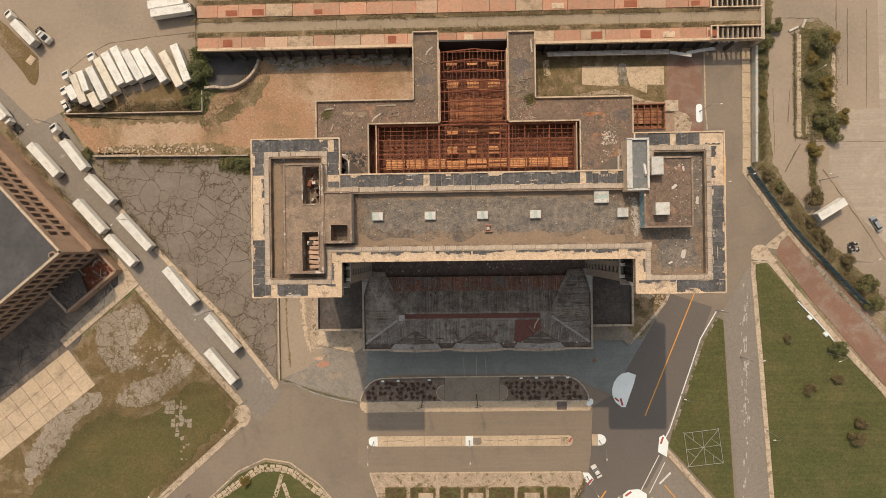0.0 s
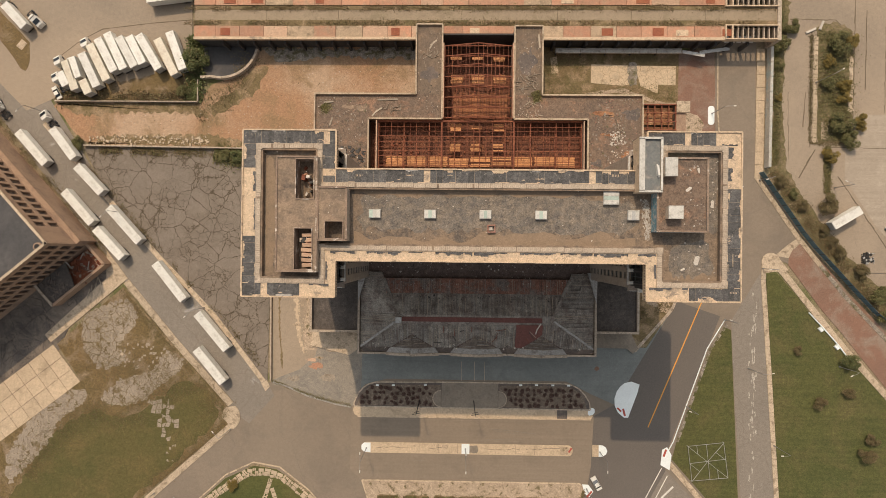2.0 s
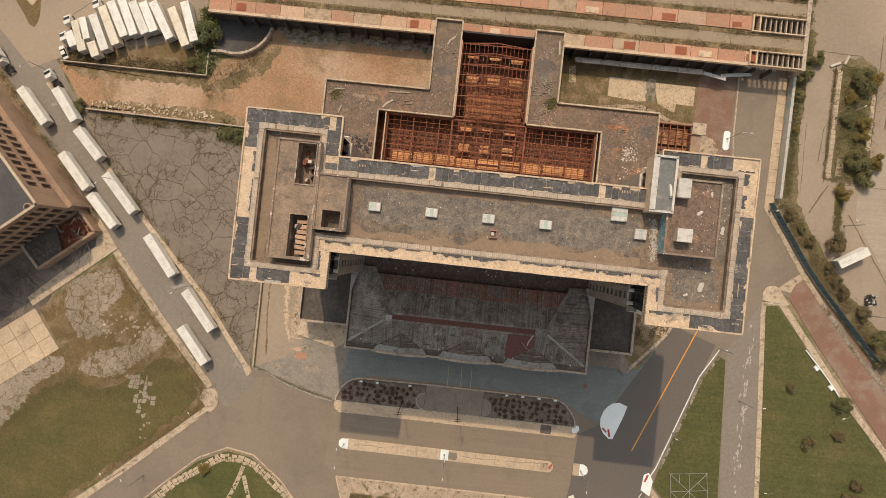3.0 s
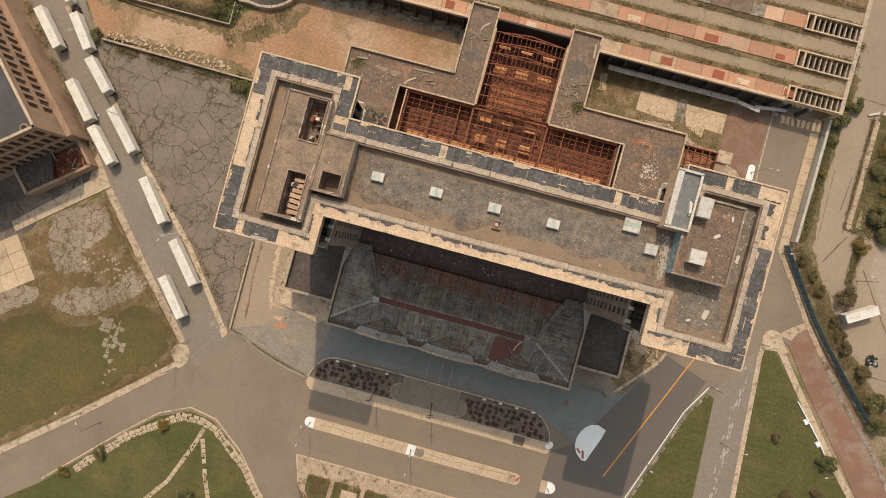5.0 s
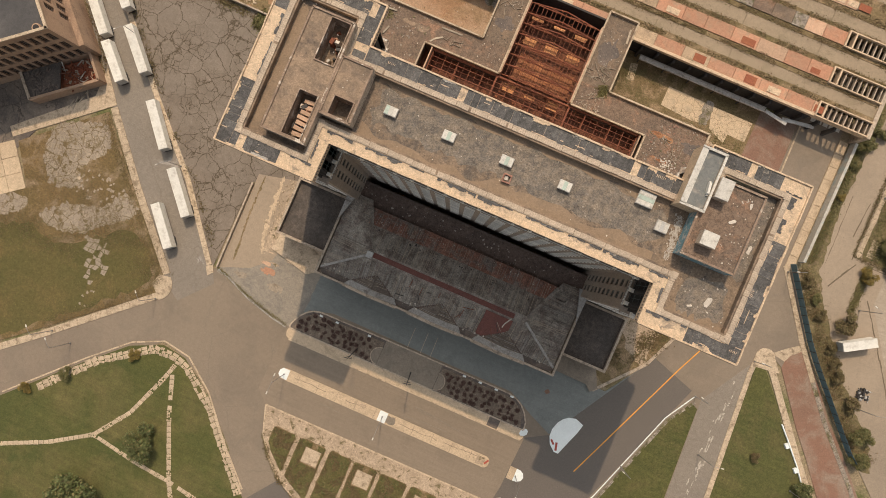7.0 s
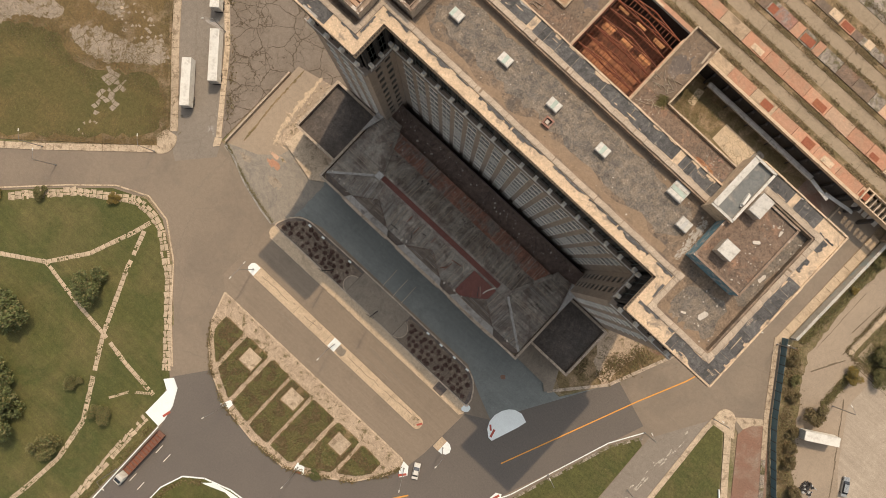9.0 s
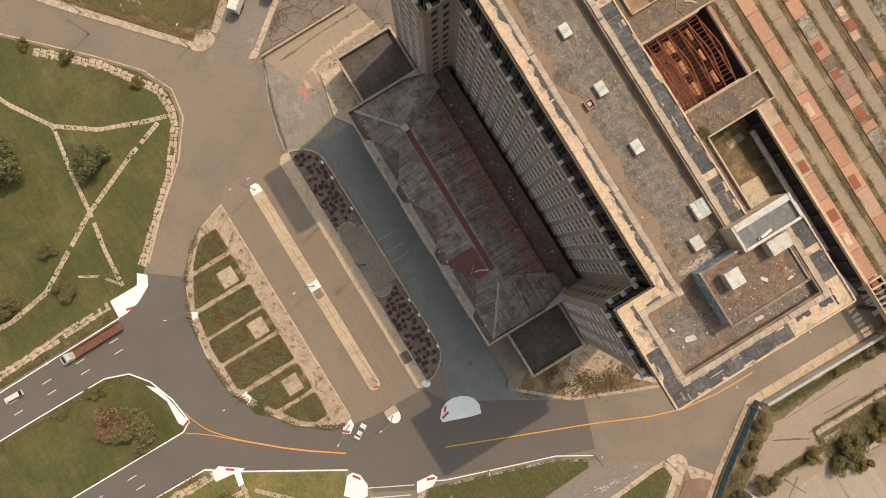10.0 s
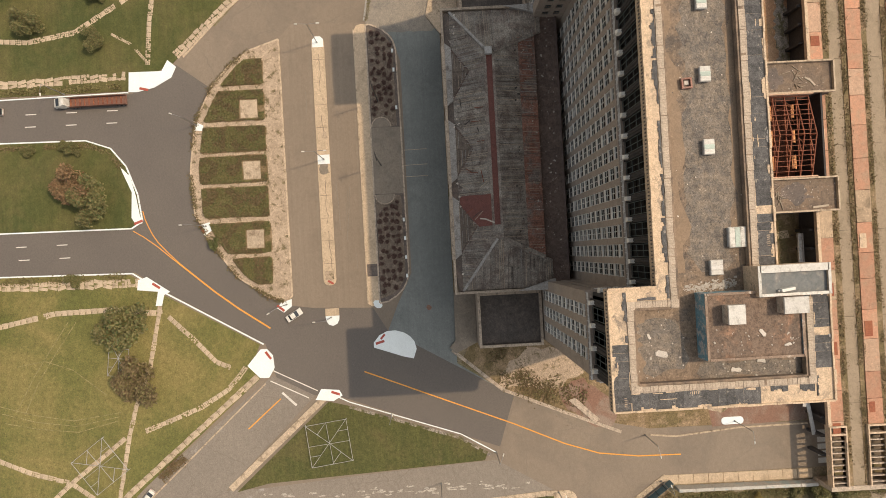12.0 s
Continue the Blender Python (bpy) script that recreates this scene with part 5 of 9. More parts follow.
for x0, x1 in ((DX0, DX0 + 0.6), (DX1 - 0.6, DX1)):
    b = bmesh.new()
    box(b, x0, x1, DY0 + 0.55, -6.5, 14.6, 17.2)
    part("parapet", b, "coping", depot, "grey stone parapet")
    # slanting side coping behind the parapet
    s = 1 if x0 > 0 else -1
    b = bmesh.new()
    xi = x1 - 0.1 if s > 0 else x0 + 0.1
    hexa(b, [(xi - s * 2.6, -6.0, 16.2), (xi, -15, 16.2), (xi, -14, 16.2), (xi, -6.0, 16.2), (xi - s * 2.6, -6.0, 18.1), (xi, -15, 17.3), (xi, -14, 17.3), (xi, -6.0, 18.1)])
    part("side_coping", b, "gutter_grey", depot, "pale slanting coping")
b = bmesh.new()
prism(b, wiggle([(DX0 + 0.6, DY0 + 0.55), (DX1 - 0.6, DY0 + 0.55), (DX1 - 0.6, -27.6), (DX0 + 0.6, -27.6)], 0.35, 3.0, 12), 15.6, 16.5)
part("gutter", b, "tar", depot, "dirty roof gutter")
b = bmesh.new()
box(b, DX0 + 0.6, DX1 - 0.6, -8.2, -2.2, 15.6, 16.3)
box(b, DX0 + 0.6, DX1 - 0.6, -2.45, -2.18, 15.6, 16.6)
part("rear_roof", b, "old_tar", depot, "dark flat roof at the foot of the tower")
RZ, EZ = 20.9, 16.55
RX0, RX1 = -16.4, 27.4
rnd = random.Random(21)


def sheets(outline, rows, n, material, miss=0.05):
    """A roof slope: boarding with the given outline, and n parallel sheets; rows(f) gives the lower and upper end of the line at f."""
    base = bmesh.new()
    vs = [base.verts.new(p) for p in outline]
    f = base.faces.new(vs)
    low = [base.verts.new(Vector(p) - Vector((0, 0, 0.5))) for p in outline]
    for i in range(len(vs)):
        base.faces.new((vs[i], vs[i - 1], low[i - 1], low[i]))
    part("boarding", base, material, depot)
    for i in range(n):
        q = [[Vector(p) for p in rows(k)] for k in (i / n, (i + 1) / n)]
        if min((p[1] - p[0]).length for p in q) < 0.15:
            continue
        nrm = (q[1][0] - q[0][0]).cross(q[0][1] - q[0][0]).normalized()
        nrm = -nrm if nrm.z < 0 else nrm
        side = (q[1][0] - q[0][0]).normalized()
        pieces = rnd.choice((1, 2, 2))
        strip = bmesh.new()
        for c in range(pieces):
            lo, hi = c / pieces, (c + 1) / pieces - rnd.uniform(0, 0.03)
            if rnd.random() < miss:
                continue
            up, tilt = nrm * rnd.uniform(0.03, 0.16), side * rnd.uniform(-0.1, 0.1)
            p = [q[0][0].lerp(q[0][1], lo), q[1][0].lerp(q[1][1], lo), q[1][0].lerp(q[1][1], hi) + tilt, q[0][0].lerp(q[0][1], hi) + tilt]
            hexa(strip, [*p, p[0] + up, p[1] + up * 0.4, p[2] + up * 0.4, p[3] + up])
        if rnd.random() < 0.7:
            p, r = q[0][0] + nrm * 0.2, q[0][1] + nrm * 0.2
            cut = rnd.uniform(0, 0.4)
            p, r = p.lerp(r, cut * rnd.random()), r.lerp(p, cut * rnd.random())
            if (r - p).length > 0.5:
                beam(strip, p, r + side * rnd.uniform(-0.15, 0.15), rnd.uniform(0.05, 0.1), 0.14, 1)
        if len(strip.verts):
            part("roof_sheet", strip, (material, rnd.choice(("tar", "gutter_grey", "coping", "wood"))), depot)
        else:
            strip.free()


WX, EX, FY, BY, RFY, RBY = -27.8, 39.5, -28.0, -8.0, -20.6, -18.3


def front_row(f):
    x = lerp(WX, EX, f)
    g_ = min(1, (x - WX) / (RX0 - WX), (EX - x) / (EX - RX1))
    return (x, FY, EZ), (x, lerp(FY, RFY, g_), lerp(EZ, RZ, g_))


def rear_row(f):
    x = lerp(-20.0, 31.2, f)
    g_ = min(1, (x + 20.0) / (RX0 + 20.0), (31.2 - x) / (31.2 - RX1))
    return (x, -12.2, 19.2), (x, lerp(-12.2, RBY, g_), lerp(19.2, RZ, g_))


def rust_row(f):
    x = lerp(-21.3, 32.6, f)
    g_ = min(1, (x + 21.3) / 1.3, (32.6 - x) / 1.4)
    return (x, BY, 17.9), (x, lerp(BY, -12.2, g_), lerp(17.9, 19.2, g_))


def hip_row(xe, xr, xb):
    def row(f):
        y = lerp(FY, -6.3, f)
        if y < -19.5:
            g_ = (y - FY) / (-19.5 - FY)
            x, z = lerp(xe, xr, g_), lerp(EZ, RZ, g_)
        else:
            g_ = (y + 19.5) / (-6.3 + 19.5)
            x, z = lerp(xr, xb, g_), lerp(RZ, 17.3, g_)
        return (xe, y, EZ), (x, y, z)
    return row


sheets([(WX, FY, EZ), (EX, FY, EZ), (RX1, RFY, RZ), (RX0, RFY, RZ)], front_row, 140, "sheet")
# small cross roofs behind the front gables
for gx in GABLE:
    for sx in (-1, 1):
        def cross_row(f, gx=gx, sx=sx):
            y = lerp(-28.05, -24.2, f)
            return (gx + sx * 5.9 * (1 - f), y, lerp(EZ + 0.25, 18.75, f)), (gx, y, 18.75)
        sheets([(gx + sx * 5.9, -28.05, EZ + 0.2), (gx, -28.05, 18.71), (gx, -24.2, 18.71)], cross_row, 11, "cross_sheet", 0.08)
        b = bmesh.new()
        beam(b, (gx + sx * 5.9, -28.0, EZ + 0.3), (gx, -24.1, 18.9), 0.35, 0.12)
        part("valley_board", b, "old_tar", depot, "dark valley between the slopes")
sheets([(-20, -12.2, 19.2), (31.2, -12.2, 19.2), (RX1, RBY, RZ), (RX0, RBY, RZ)], rear_row, 100, "sheet")
sheets([(-21.3, BY, 17.9), (32.6, BY, 17.9), (31.2, -12.2, 19.2), (-20, -12.2, 19.2)], rust_row, 84, "rust_sheet", 0.12)
sheets([(WX, -6.3, EZ), (WX, FY, EZ), (RX0, -19.5, RZ), (-21.6, -6.3, 17.3)], hip_row(WX, RX0, -21.6), 40, "sheet")
sheets([(EX, FY, EZ), (EX, -6.3, EZ), (33.0, -6.3, 17.3), (RX1, -19.5, RZ)], hip_row(EX, RX1, 33.0), 40, "sheet")
b = bmesh.new()
box(b, RX0, RX1 - 3.2, -20.75, -18.15, RZ - 0.5, RZ + 0.06)
part("ridge_board", b, "sheet", depot)
b = bmesh.new()
box(b, RX0, RX1 - 3.2, -20.1, -18.7, RZ - 0.3, RZ + 0.16, 0, 0.04)
part("ridge_strip", b, "red_sheet", depot, "dull red ridge strip")
b = bmesh.new()
box(b, RX1 - 3.2, RX1 + 0.2, -20.75, -18.15, RZ - 0.5, RZ + 0.1)
part("ridge_end", b, "sheet", depot)
def fill(pts, material="sheet"):
    """A strip of boarding that closes the roof between two slopes."""
    b = bmesh.new()
    hi = [b.verts.new(p) for p in pts]
    lo = [b.verts.new((p[0], p[1], p[2] - 0.5)) for p in pts]
    b.faces.new(hi)
    for i in range(len(pts)):
        b.faces.new((hi[i], hi[i - 1], lo[i - 1], lo[i]))
    part("valley_board", b, material, depot)


for xe, xr, xm_, xn, xb in ((WX, RX0, -20.0, -21.3, -21.6), (EX, RX1, 31.2, 32.6, 33.0)):
    fill([(xe, FY, EZ - 0.03), (xr, -20.7, RZ - 0.03), (xr, -19.4, RZ - 0.03)])
    fill([(xr, -19.6, RZ - 0.06), (xr, -18.2, RZ - 0.06), (xm_, -12.2, 19.12)])
    fill([(xr, -19.55, RZ - 0.07), (xm_, -12.2, 19.11), (xb, -6.3, 17.22)])
    fill([(xm_, -12.25, 19.12), (xn, -8.0, 17.8), (xb, -6.3, 17.2)])
b = bmesh.new()
k = (RZ - EZ) / 7.4
edge = [(16.9, -27.8), (19.4, -27.7), (20.4, -26.6), (22.6, -25.1), (24.4, -23.6), (24.3, -20.7), (16.9, -20.7), (17.0, -23.0), (16.8, -25.4)]
up = [b.verts.new((x, y, EZ + (y + 28) * k + 0.34)) for x, y in edge]
dn = [b.verts.new((x, y, EZ + (y + 28) * k)) for x, y in edge]
b.faces.new(up)
for i in range(len(edge)):
    b.faces.new((up[i], up[i - 1], dn[i - 1], dn[i]))
part("red_patch", b, "red_sheet", depot, "dull red repair sheet")
b = bmesh.new()
for p, q in (((23.7, -20.2), (23.2, -21.2)), ((23.2, -21.2), (22.7, -22.2)), ((22.7, -22.2), (22.5, -23.4))):
    beam(b, (*p, EZ + (p[1] + 28) * k + 0.45), (*q, EZ + (q[1] + 28) * k + 0.45), 0.3, 0.12)
part("bent_flashing", b, "scrap", depot, "pale bent flashing strip")
for p, q in (((-27.8, -28.0, EZ), (RX0, -19.6, RZ)), ((39.5, -28.0, EZ), (RX1, -19.6, RZ))):
    b = bmesh.new()
    beam(b, Vector(p) + Vector((0, 0, 0.05)), Vector(q) + Vector((0, 0, 0.15)), 0.6, 0.4)
    part("hip_cap", b, "gutter_grey", depot, "pale hip capping")
for p, q in (((-21, -8.2, 18.0), (RX0, -18.3, RZ)), ((32.3, -8.2, 18.0), (RX1, -18.3, RZ))):
    b = bmesh.new()
    beam(b, Vector(p) + Vector((0, 0, 0.0)), Vector(q) + Vector((0, 0, 0.1)), 1.0, 0.5)
    part("hip_cap", b, "sheet", depot)
b = bmesh.new()
box(b, -16.9, -15.5, -20.3, -18.9, 20.4, 22.2, 0, 0.08)
box(b, -17.1, -15.3, -20.5, -18.7, 22.2, 22.5, 0, 0.1)
part("roof_post", b, "galv", depot, "pale square roof vent")
litter("roof_scraps", "pale scraps scattered on the depot roof", "debris", 160, -19, 32, -17, -8.6, 18.9, 0.08, 0.35, "scrap", 31)
litter("roof_scraps", "pale scraps on the dark flat roof", "debris", 110, -27, 38, -7.8, -3.4, 16.32, 0.08, 0.4, "scrap", 32)
rnd = random.Random(33)
for k in range(16):
    b = bmesh.new()
    turned(b, 0, 0, 0, 0.1, rnd.uniform(1.2, 3.2), 0.14, 0)
    o = tagged(part("loose_lath", b, rnd.choice(("wood", "iron", "rust"))), "loose lath lying on the depot roof", "lath", "laths on the depot roof")
    x, y = rnd.uniform(-12, 24), rnd.uniform(-27, -21.5)
    o.matrix_basis = pose(x, y, EZ + (y + 28.0) * (RZ - EZ) / 7.4 + 0.25, 30.5, 0, 0) @ pose(0, 0, 0, 0, 0, rnd.uniform(0, 180))


def annexe(x0, x1, y0, y1, label):
    """A low flat-roofed wing sunk behind a parapet."""
    t = thing("annexe", label, "building wing", ((x0 + x1) / 2, (y0 + y1) / 2, 0))
    ox, oy = (x0 + x1) / 2, (y0 + y1) / 2
    b = bmesh.new()
    box(b, x0 - ox + 0.5, x1 - ox - 0.5, y0 - oy + 0.5, y1 - oy - 0.5, 0, 8.7)
    part("roof", b, "dark_tar", t, "dark tarred roof")
    for a, c_, d, e in ((x0, x1, y0, y0 + 0.5), (x0, x1, y1 - 0.5, y1), (x0, x0 + 0.5, y0 + 0.5, y1 - 0.5), (x1 - 0.5, x1, y0 + 0.5, y1 - 0.5)):
        b = bmesh.new()
        box(b, a - ox, c_ - ox, d - oy, e - oy, 0, 9.75)
        box(b, a - ox - 0.08, c_ - ox + 0.08, d - oy - 0.08, e - oy + 0.08, 9.75, 10.0, 1)
        part("wall", b, ("wall_stone", "coping"), t)
    return t


annexe(40.9, 54.6, -24.3, -8.2, "low east wing with a dark roof behind a parapet")
annexe(-44.3, -29.2, -24.9, -8.2, "low west wing with a dark roof behind a parapet")
slab("terrace_east", [(41, -30), (41, -24.4), (54.5, -24.4), (56, -27.5), (57.2, -30.2), (55.6, -31.8), (53.8, -30.2)], 0.9, "court_sand", "low concrete terrace beside the depot", "terrace", 0.95)
slab("terrace_west", [(-45.5, -25), (-29, -25), (-29, -30), (-34, -33.6), (-46.5, -30.6)], 0.5, "concrete", "broken pale terrace beside the depot", "terrace", 0.6)
kerb("wall_west", [(-59.2, -15), (-59, -42)], 0.55, 0, 1.1, "coping", "low concrete wall beside the parking lot", step=4)
slab("footing_pale", wiggle([(-47.5, -12), (-45, -12), (-46, -32), (-49, -33)], 0.5, 2.0, 4), 0.1, "walk_dirt", "pale broken footing strip", "pavement", 0.15)
kerb("court_edge", [(-58.6, -42.6), (-54.9, -43.6), (-47.4, -46.9), (-38.2, -49.4), (-33.4, -50.2)], 0.5, 0, 0.09, "gutter_grey", "broken grey edging of the forecourt corner", step=1.3)
rnd = random.Random(35)
for x, y, l, w, mt, lb in ((-44.8, -37.4, 4.6, 2.4, "platform", "faded orange patch on the forecourt"), (-46.4, -35.4, 3.4, 1.6, "platform_grey", "faded pink patch on the forecourt"), (-41, -41, 5.0, 2.4, "grey_slab", "pale patch on the forecourt"),
                           (-52, -41.5, 4.0, 2.2, "grey_slab", "pale patch on the forecourt"), (-43.8, -34.6, 3.0, 1.4, "walk_dirt", "sandy patch on the forecourt"),
                           (-47.5, -32.0, 5.0, 0.8, "cream", "pale broken kerb line"), (-39.5, -32.4, 4.0, 0.7, "walk_dirt", "pale sandy patch"), (-51.5, -24, 3.0, 1.6, "walk_dirt", "pale sandy patch")):
    slab("worn_patch", [(x + p, y + q) for p, q in ragged(l, w, rnd, (0.4, 1.2))], 0.06, mt, lb, "pavement", 0.05)
litter("strip_stones", "pale stones along the sandy strip", "stones", 160, -50.5, -47, -33, -10, 0.05, 0.1, 0.5, "concrete", 36, 0.4)


# ---- rear concourse: flat roofs round two roofless halls ----
rear = thing("concourse", "low ruined concourse with flat roofs round roofless halls", "building")
RH = 13.2
BLOCKS = ((-42.6, -26.6, 14.5, 46.2), (-26.6, -4.9, 38.9, 46.2), (-12.6, -4.9, 46.2, 66.8), (16.4, 24.6, 46.0, 66.3), (16.4, 38.0, 38.9, 46.0), (38.0, 53.9, 14.5, 46.0))
for i, (x0, x1, y0, y1) in enumerate(BLOCKS):
    b = bmesh.new()
    box(b, x0, x1, y0, y1, 0, RH)
    part("block", b, "tar", rear, "dark brick walls")
    b = bmesh.new()
    box(b, x0 + 0.02, x1 - 0.02, y0 + 0.02, y1 - 0.02, RH, RH + 0.08)
    part("roof", b, "dirty_roof" if i in (2, 3) else "debris_roof", rear, "flat roof strewn with debris")
EDGES = (((-42.6, 14.5), (-42.6, 46.2)), ((-42.6, 46.2), (-12.6, 46.2)), ((-12.6, 46.2), (-12.6, 66.8)), ((-12.6, 66.8), (-4.9, 66.8)), ((-4.9, 66.8), (-4.9, 38.9)),
         ((16.4, 66.3), (24.6, 66.3)), ((24.6, 66.3), (24.6, 46.0)), ((24.6, 46.0), (53.9, 46.0)), ((53.9, 46.0), (53.9, 14.5)), ((16.4, 66.3), (16.4, 38.9)),
         ((-26.6, 38.9), (-4.9, 38.9)), ((16.4, 38.9), (38.0, 38.9)), ((-26.6, 38.9), (-26.6, 15)), ((38.0, 38.9), (38.0, 15)))
for (ax, ay), (bx, by) in EDGES:
    b = bmesh.new()
    beam(b, (ax, ay, RH + 0.45), (bx, by, RH + 0.45), 0.42, 0.9)
    part("parapet", b, "concrete", rear, "weathered concrete parapet")
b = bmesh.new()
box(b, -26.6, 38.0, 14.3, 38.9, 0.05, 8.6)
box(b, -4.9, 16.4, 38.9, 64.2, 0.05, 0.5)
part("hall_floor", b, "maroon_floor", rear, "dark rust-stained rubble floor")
# End wall coloured near-black to hold the shade of the hall's dark end.
b = bmesh.new()
box(b, -4.9, 16.4, 64.2, 64.7, 0, 12.2)
part("end_wall", b, "soot", rear)
# pale broken wall heads that carry the roof steel
for x0, x1, y0, y1 in ((-4.65, -4.35, 39.2, 61.2), (15.85, 16.15, 39.2, 61.2), (-24.3, -24.0, 16.2, 38.3), (36.7, 37.0, 16.2, 38.3)):
    b = bmesh.new()
    tall, n_ = y1 - y0 > x1 - x0, 24
    last = None
    for k in range(n_ + 1):
        f = k / n_
        top_ = 14.3 + 0.25 * noise.noise(Vector((x0 + f * 9, y0 + f * 9, 1)))
        pq = ((x0, y0 + (y1 - y0) * f), (x1, y0 + (y1 - y0) * f)) if tall else ((x0 + (x1 - x0) * f, y1), (x0 + (x1 - x0) * f, y0))
        row = [b.verts.new((*pq[0], 8.0)), b.verts.new((*pq[0], top_)), b.verts.new((*pq[1], top_)), b.verts.new((*pq[1], 8.0))]
        if last:
            for i in range(3):
                b.faces.new((last[i], last[i + 1], row[i + 1], row[i]))
        if k in (0, n_):
            b.faces.new(row)
        last = row
    part("wall_head", b, "platform_grey", rear, "pale pink broken wall head")

# rusted roof steel of the two halls
steel_a = thing("roof_steel", "rusted steel roof frame of the wide hall", "steel frame", (0, 0, 12.6))
steel_b = thing("roof_steel", "rusted gabled steel frame of the long hall", "steel frame", (0, 0, 12.6))
rnd = random.Random(41)
X0, X1, Y0, Y1 = -23.6, 36.4, 16.4, 38.2
n = 32
for i in range(n + 1):
    x = X0 + (X1 - X0) * i / n
    heavy = i % 4 == 0
    b = bmesh.new()
    w = 0.24 if heavy else (0.16 if i % 2 == 0 else 0.07)
    beam(b, (x, Y0, 0), (x, Y1, 0), w, 0.3)
    if heavy:
        beam(b, (x, Y0, -2.2), (x, Y1, -2.2), 0.22, 0.22)
        for k in range(8):
            ya, yb = Y0 + (Y1 - Y0) * k / 8, Y0 + (Y1 - Y0) * (k + 1) / 8
            beam(b, (x, ya, -2.2 if k % 2 else 0), (x, yb, 0 if k % 2 else -2.2), 0.12, 0.12)
    part("truss" if heavy else "rafter", b, "rust", steel_a)
for k in range(16):
    y = Y0 + (Y1 - Y0) * k / 15 + rnd.uniform(-0.15, 0.15)
    b = bmesh.new()
    beam(b, (X0, y, 0.25), (X1, y + rnd.uniform(-0.2, 0.2), 0.25), (0.2, 0.08, 0.12)[k % 3], 0.16)
    part("purlin", b, "rust", steel_a)
for k in range(16):
    x, y = X0 + (X1 - X0) / 17 * (k + 1), 0
    b = bmesh.new()
    ya = rnd.uniform(Y0, Y1 - 6)
    beam(b, (x, ya, 0.12), (x + rnd.uniform(-0.4, 0.4), ya + rnd.uniform(4, 12), 0.12), 0.1, 0.1)
    part("lath", b, "rust", steel_a)
for x in (-4.9, 16.4):
    b = bmesh.new()
    beam(b, (x, Y0, 0.3), (x, Y1, 0.3), 0.5, 0.6)
    part("girder", b, "rust", steel_a)
for y in (Y0 + 0.2, Y1 + 0.2):
    b = bmesh.new()
    beam(b, (X0 - 0.3, y, 0.2), (X1 + 0.3, y, 0.2), 0.42, 0.6)
    part("girder", b, "rust", steel_a)
# long hall: gabled trusses across, purlins along
GX0, GX1, GY0, GY1 = -4.4, 15.9, 39.4, 60.8
ridge = (GX0 + GX1) / 2
for i in range(8):
    y = GY0 + (GY1 - GY0) * i / 7
    b = bmesh.new()
    for xa, za, xb, zb in ((GX0, 0, ridge, 2.6), (ridge, 2.6, GX1, 0), (GX0, 0, GX1, 0), (ridge, 0, ridge, 2.6), ((GX0 + ridge) / 2, 1.3, ridge, 0), ((GX1 + ridge) / 2, 1.3, ridge, 0),
                           ((GX0 + ridge) / 2, 0, (GX0 + ridge) / 2, 1.3), ((GX1 + ridge) / 2, 0, (GX1 + ridge) / 2, 1.3)):
        beam(b, (xa, y, za), (xb, y, zb), 0.24, 0.26)
    part("truss", b, "rust", steel_b)
for k in range(17):
    f = k / 16
    x = GX0 + (GX1 - GX0) * f
    z = 2.6 * (1 - abs(2 * f - 1))
    b = bmesh.new()
    beam(b, (x, GY0, z + 0.2), (x + rnd.uniform(-0.2, 0.2), GY1, z + 0.2), 0.12 if k not in (0, 16) else 0.4, 0.16)
    part("purlin", b, "rust", steel_b)
for k in range(22):
    b = bmesh.new()
    ya = rnd.uniform(GY0, GY1 - 3)
    xa = rnd.uniform(GX0, GX1 - 3)
    beam(b, (xa, ya, 0.1), (xa + rnd.uniform(-1, 4), ya + rnd.uniform(-1, 4), 0.3), 0.1, 0.1)
    part("loose_bar", b, "rust", steel_b)


def boards(x0, x1, y0, y1, z, parent, along=True, material="platform"):
    """Planks side by side: surviving roof boarding, and a row painting sunlit floor."""
    n = max(3, int((y1 - y0) / 0.5))
    for i in range(n):
        if rnd.random() < 0.12:
            continue
        b = bmesh.new()
        ya = y0 + (y1 - y0) * i / n
        box(b, x0 + rnd.uniform(0, 0.4), x1 - rnd.uniform(0, 0.4), ya + 0.03, ya + (y1 - y0) / n - 0.03, z, z + 0.08 + rnd.uniform(0, 0.05))
        part("plank", b, material, parent)


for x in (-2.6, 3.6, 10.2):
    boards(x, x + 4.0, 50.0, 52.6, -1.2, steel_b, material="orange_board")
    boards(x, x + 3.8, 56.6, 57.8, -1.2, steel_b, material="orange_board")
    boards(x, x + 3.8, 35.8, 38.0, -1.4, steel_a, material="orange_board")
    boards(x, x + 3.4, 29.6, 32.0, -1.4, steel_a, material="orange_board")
for k in range(18):
    b = bmesh.new()
    xa = -1.6 + k * 0.9
    box(b, xa + rnd.uniform(0.03, 0.08), xa + 0.85, 39.8 + rnd.uniform(0, 0.5), 47.6 - rnd.uniform(0, 0.9), -1.6, -1.5 + rnd.uniform(0, 0.08))
    part("plank", b, "rust_board", steel_b)

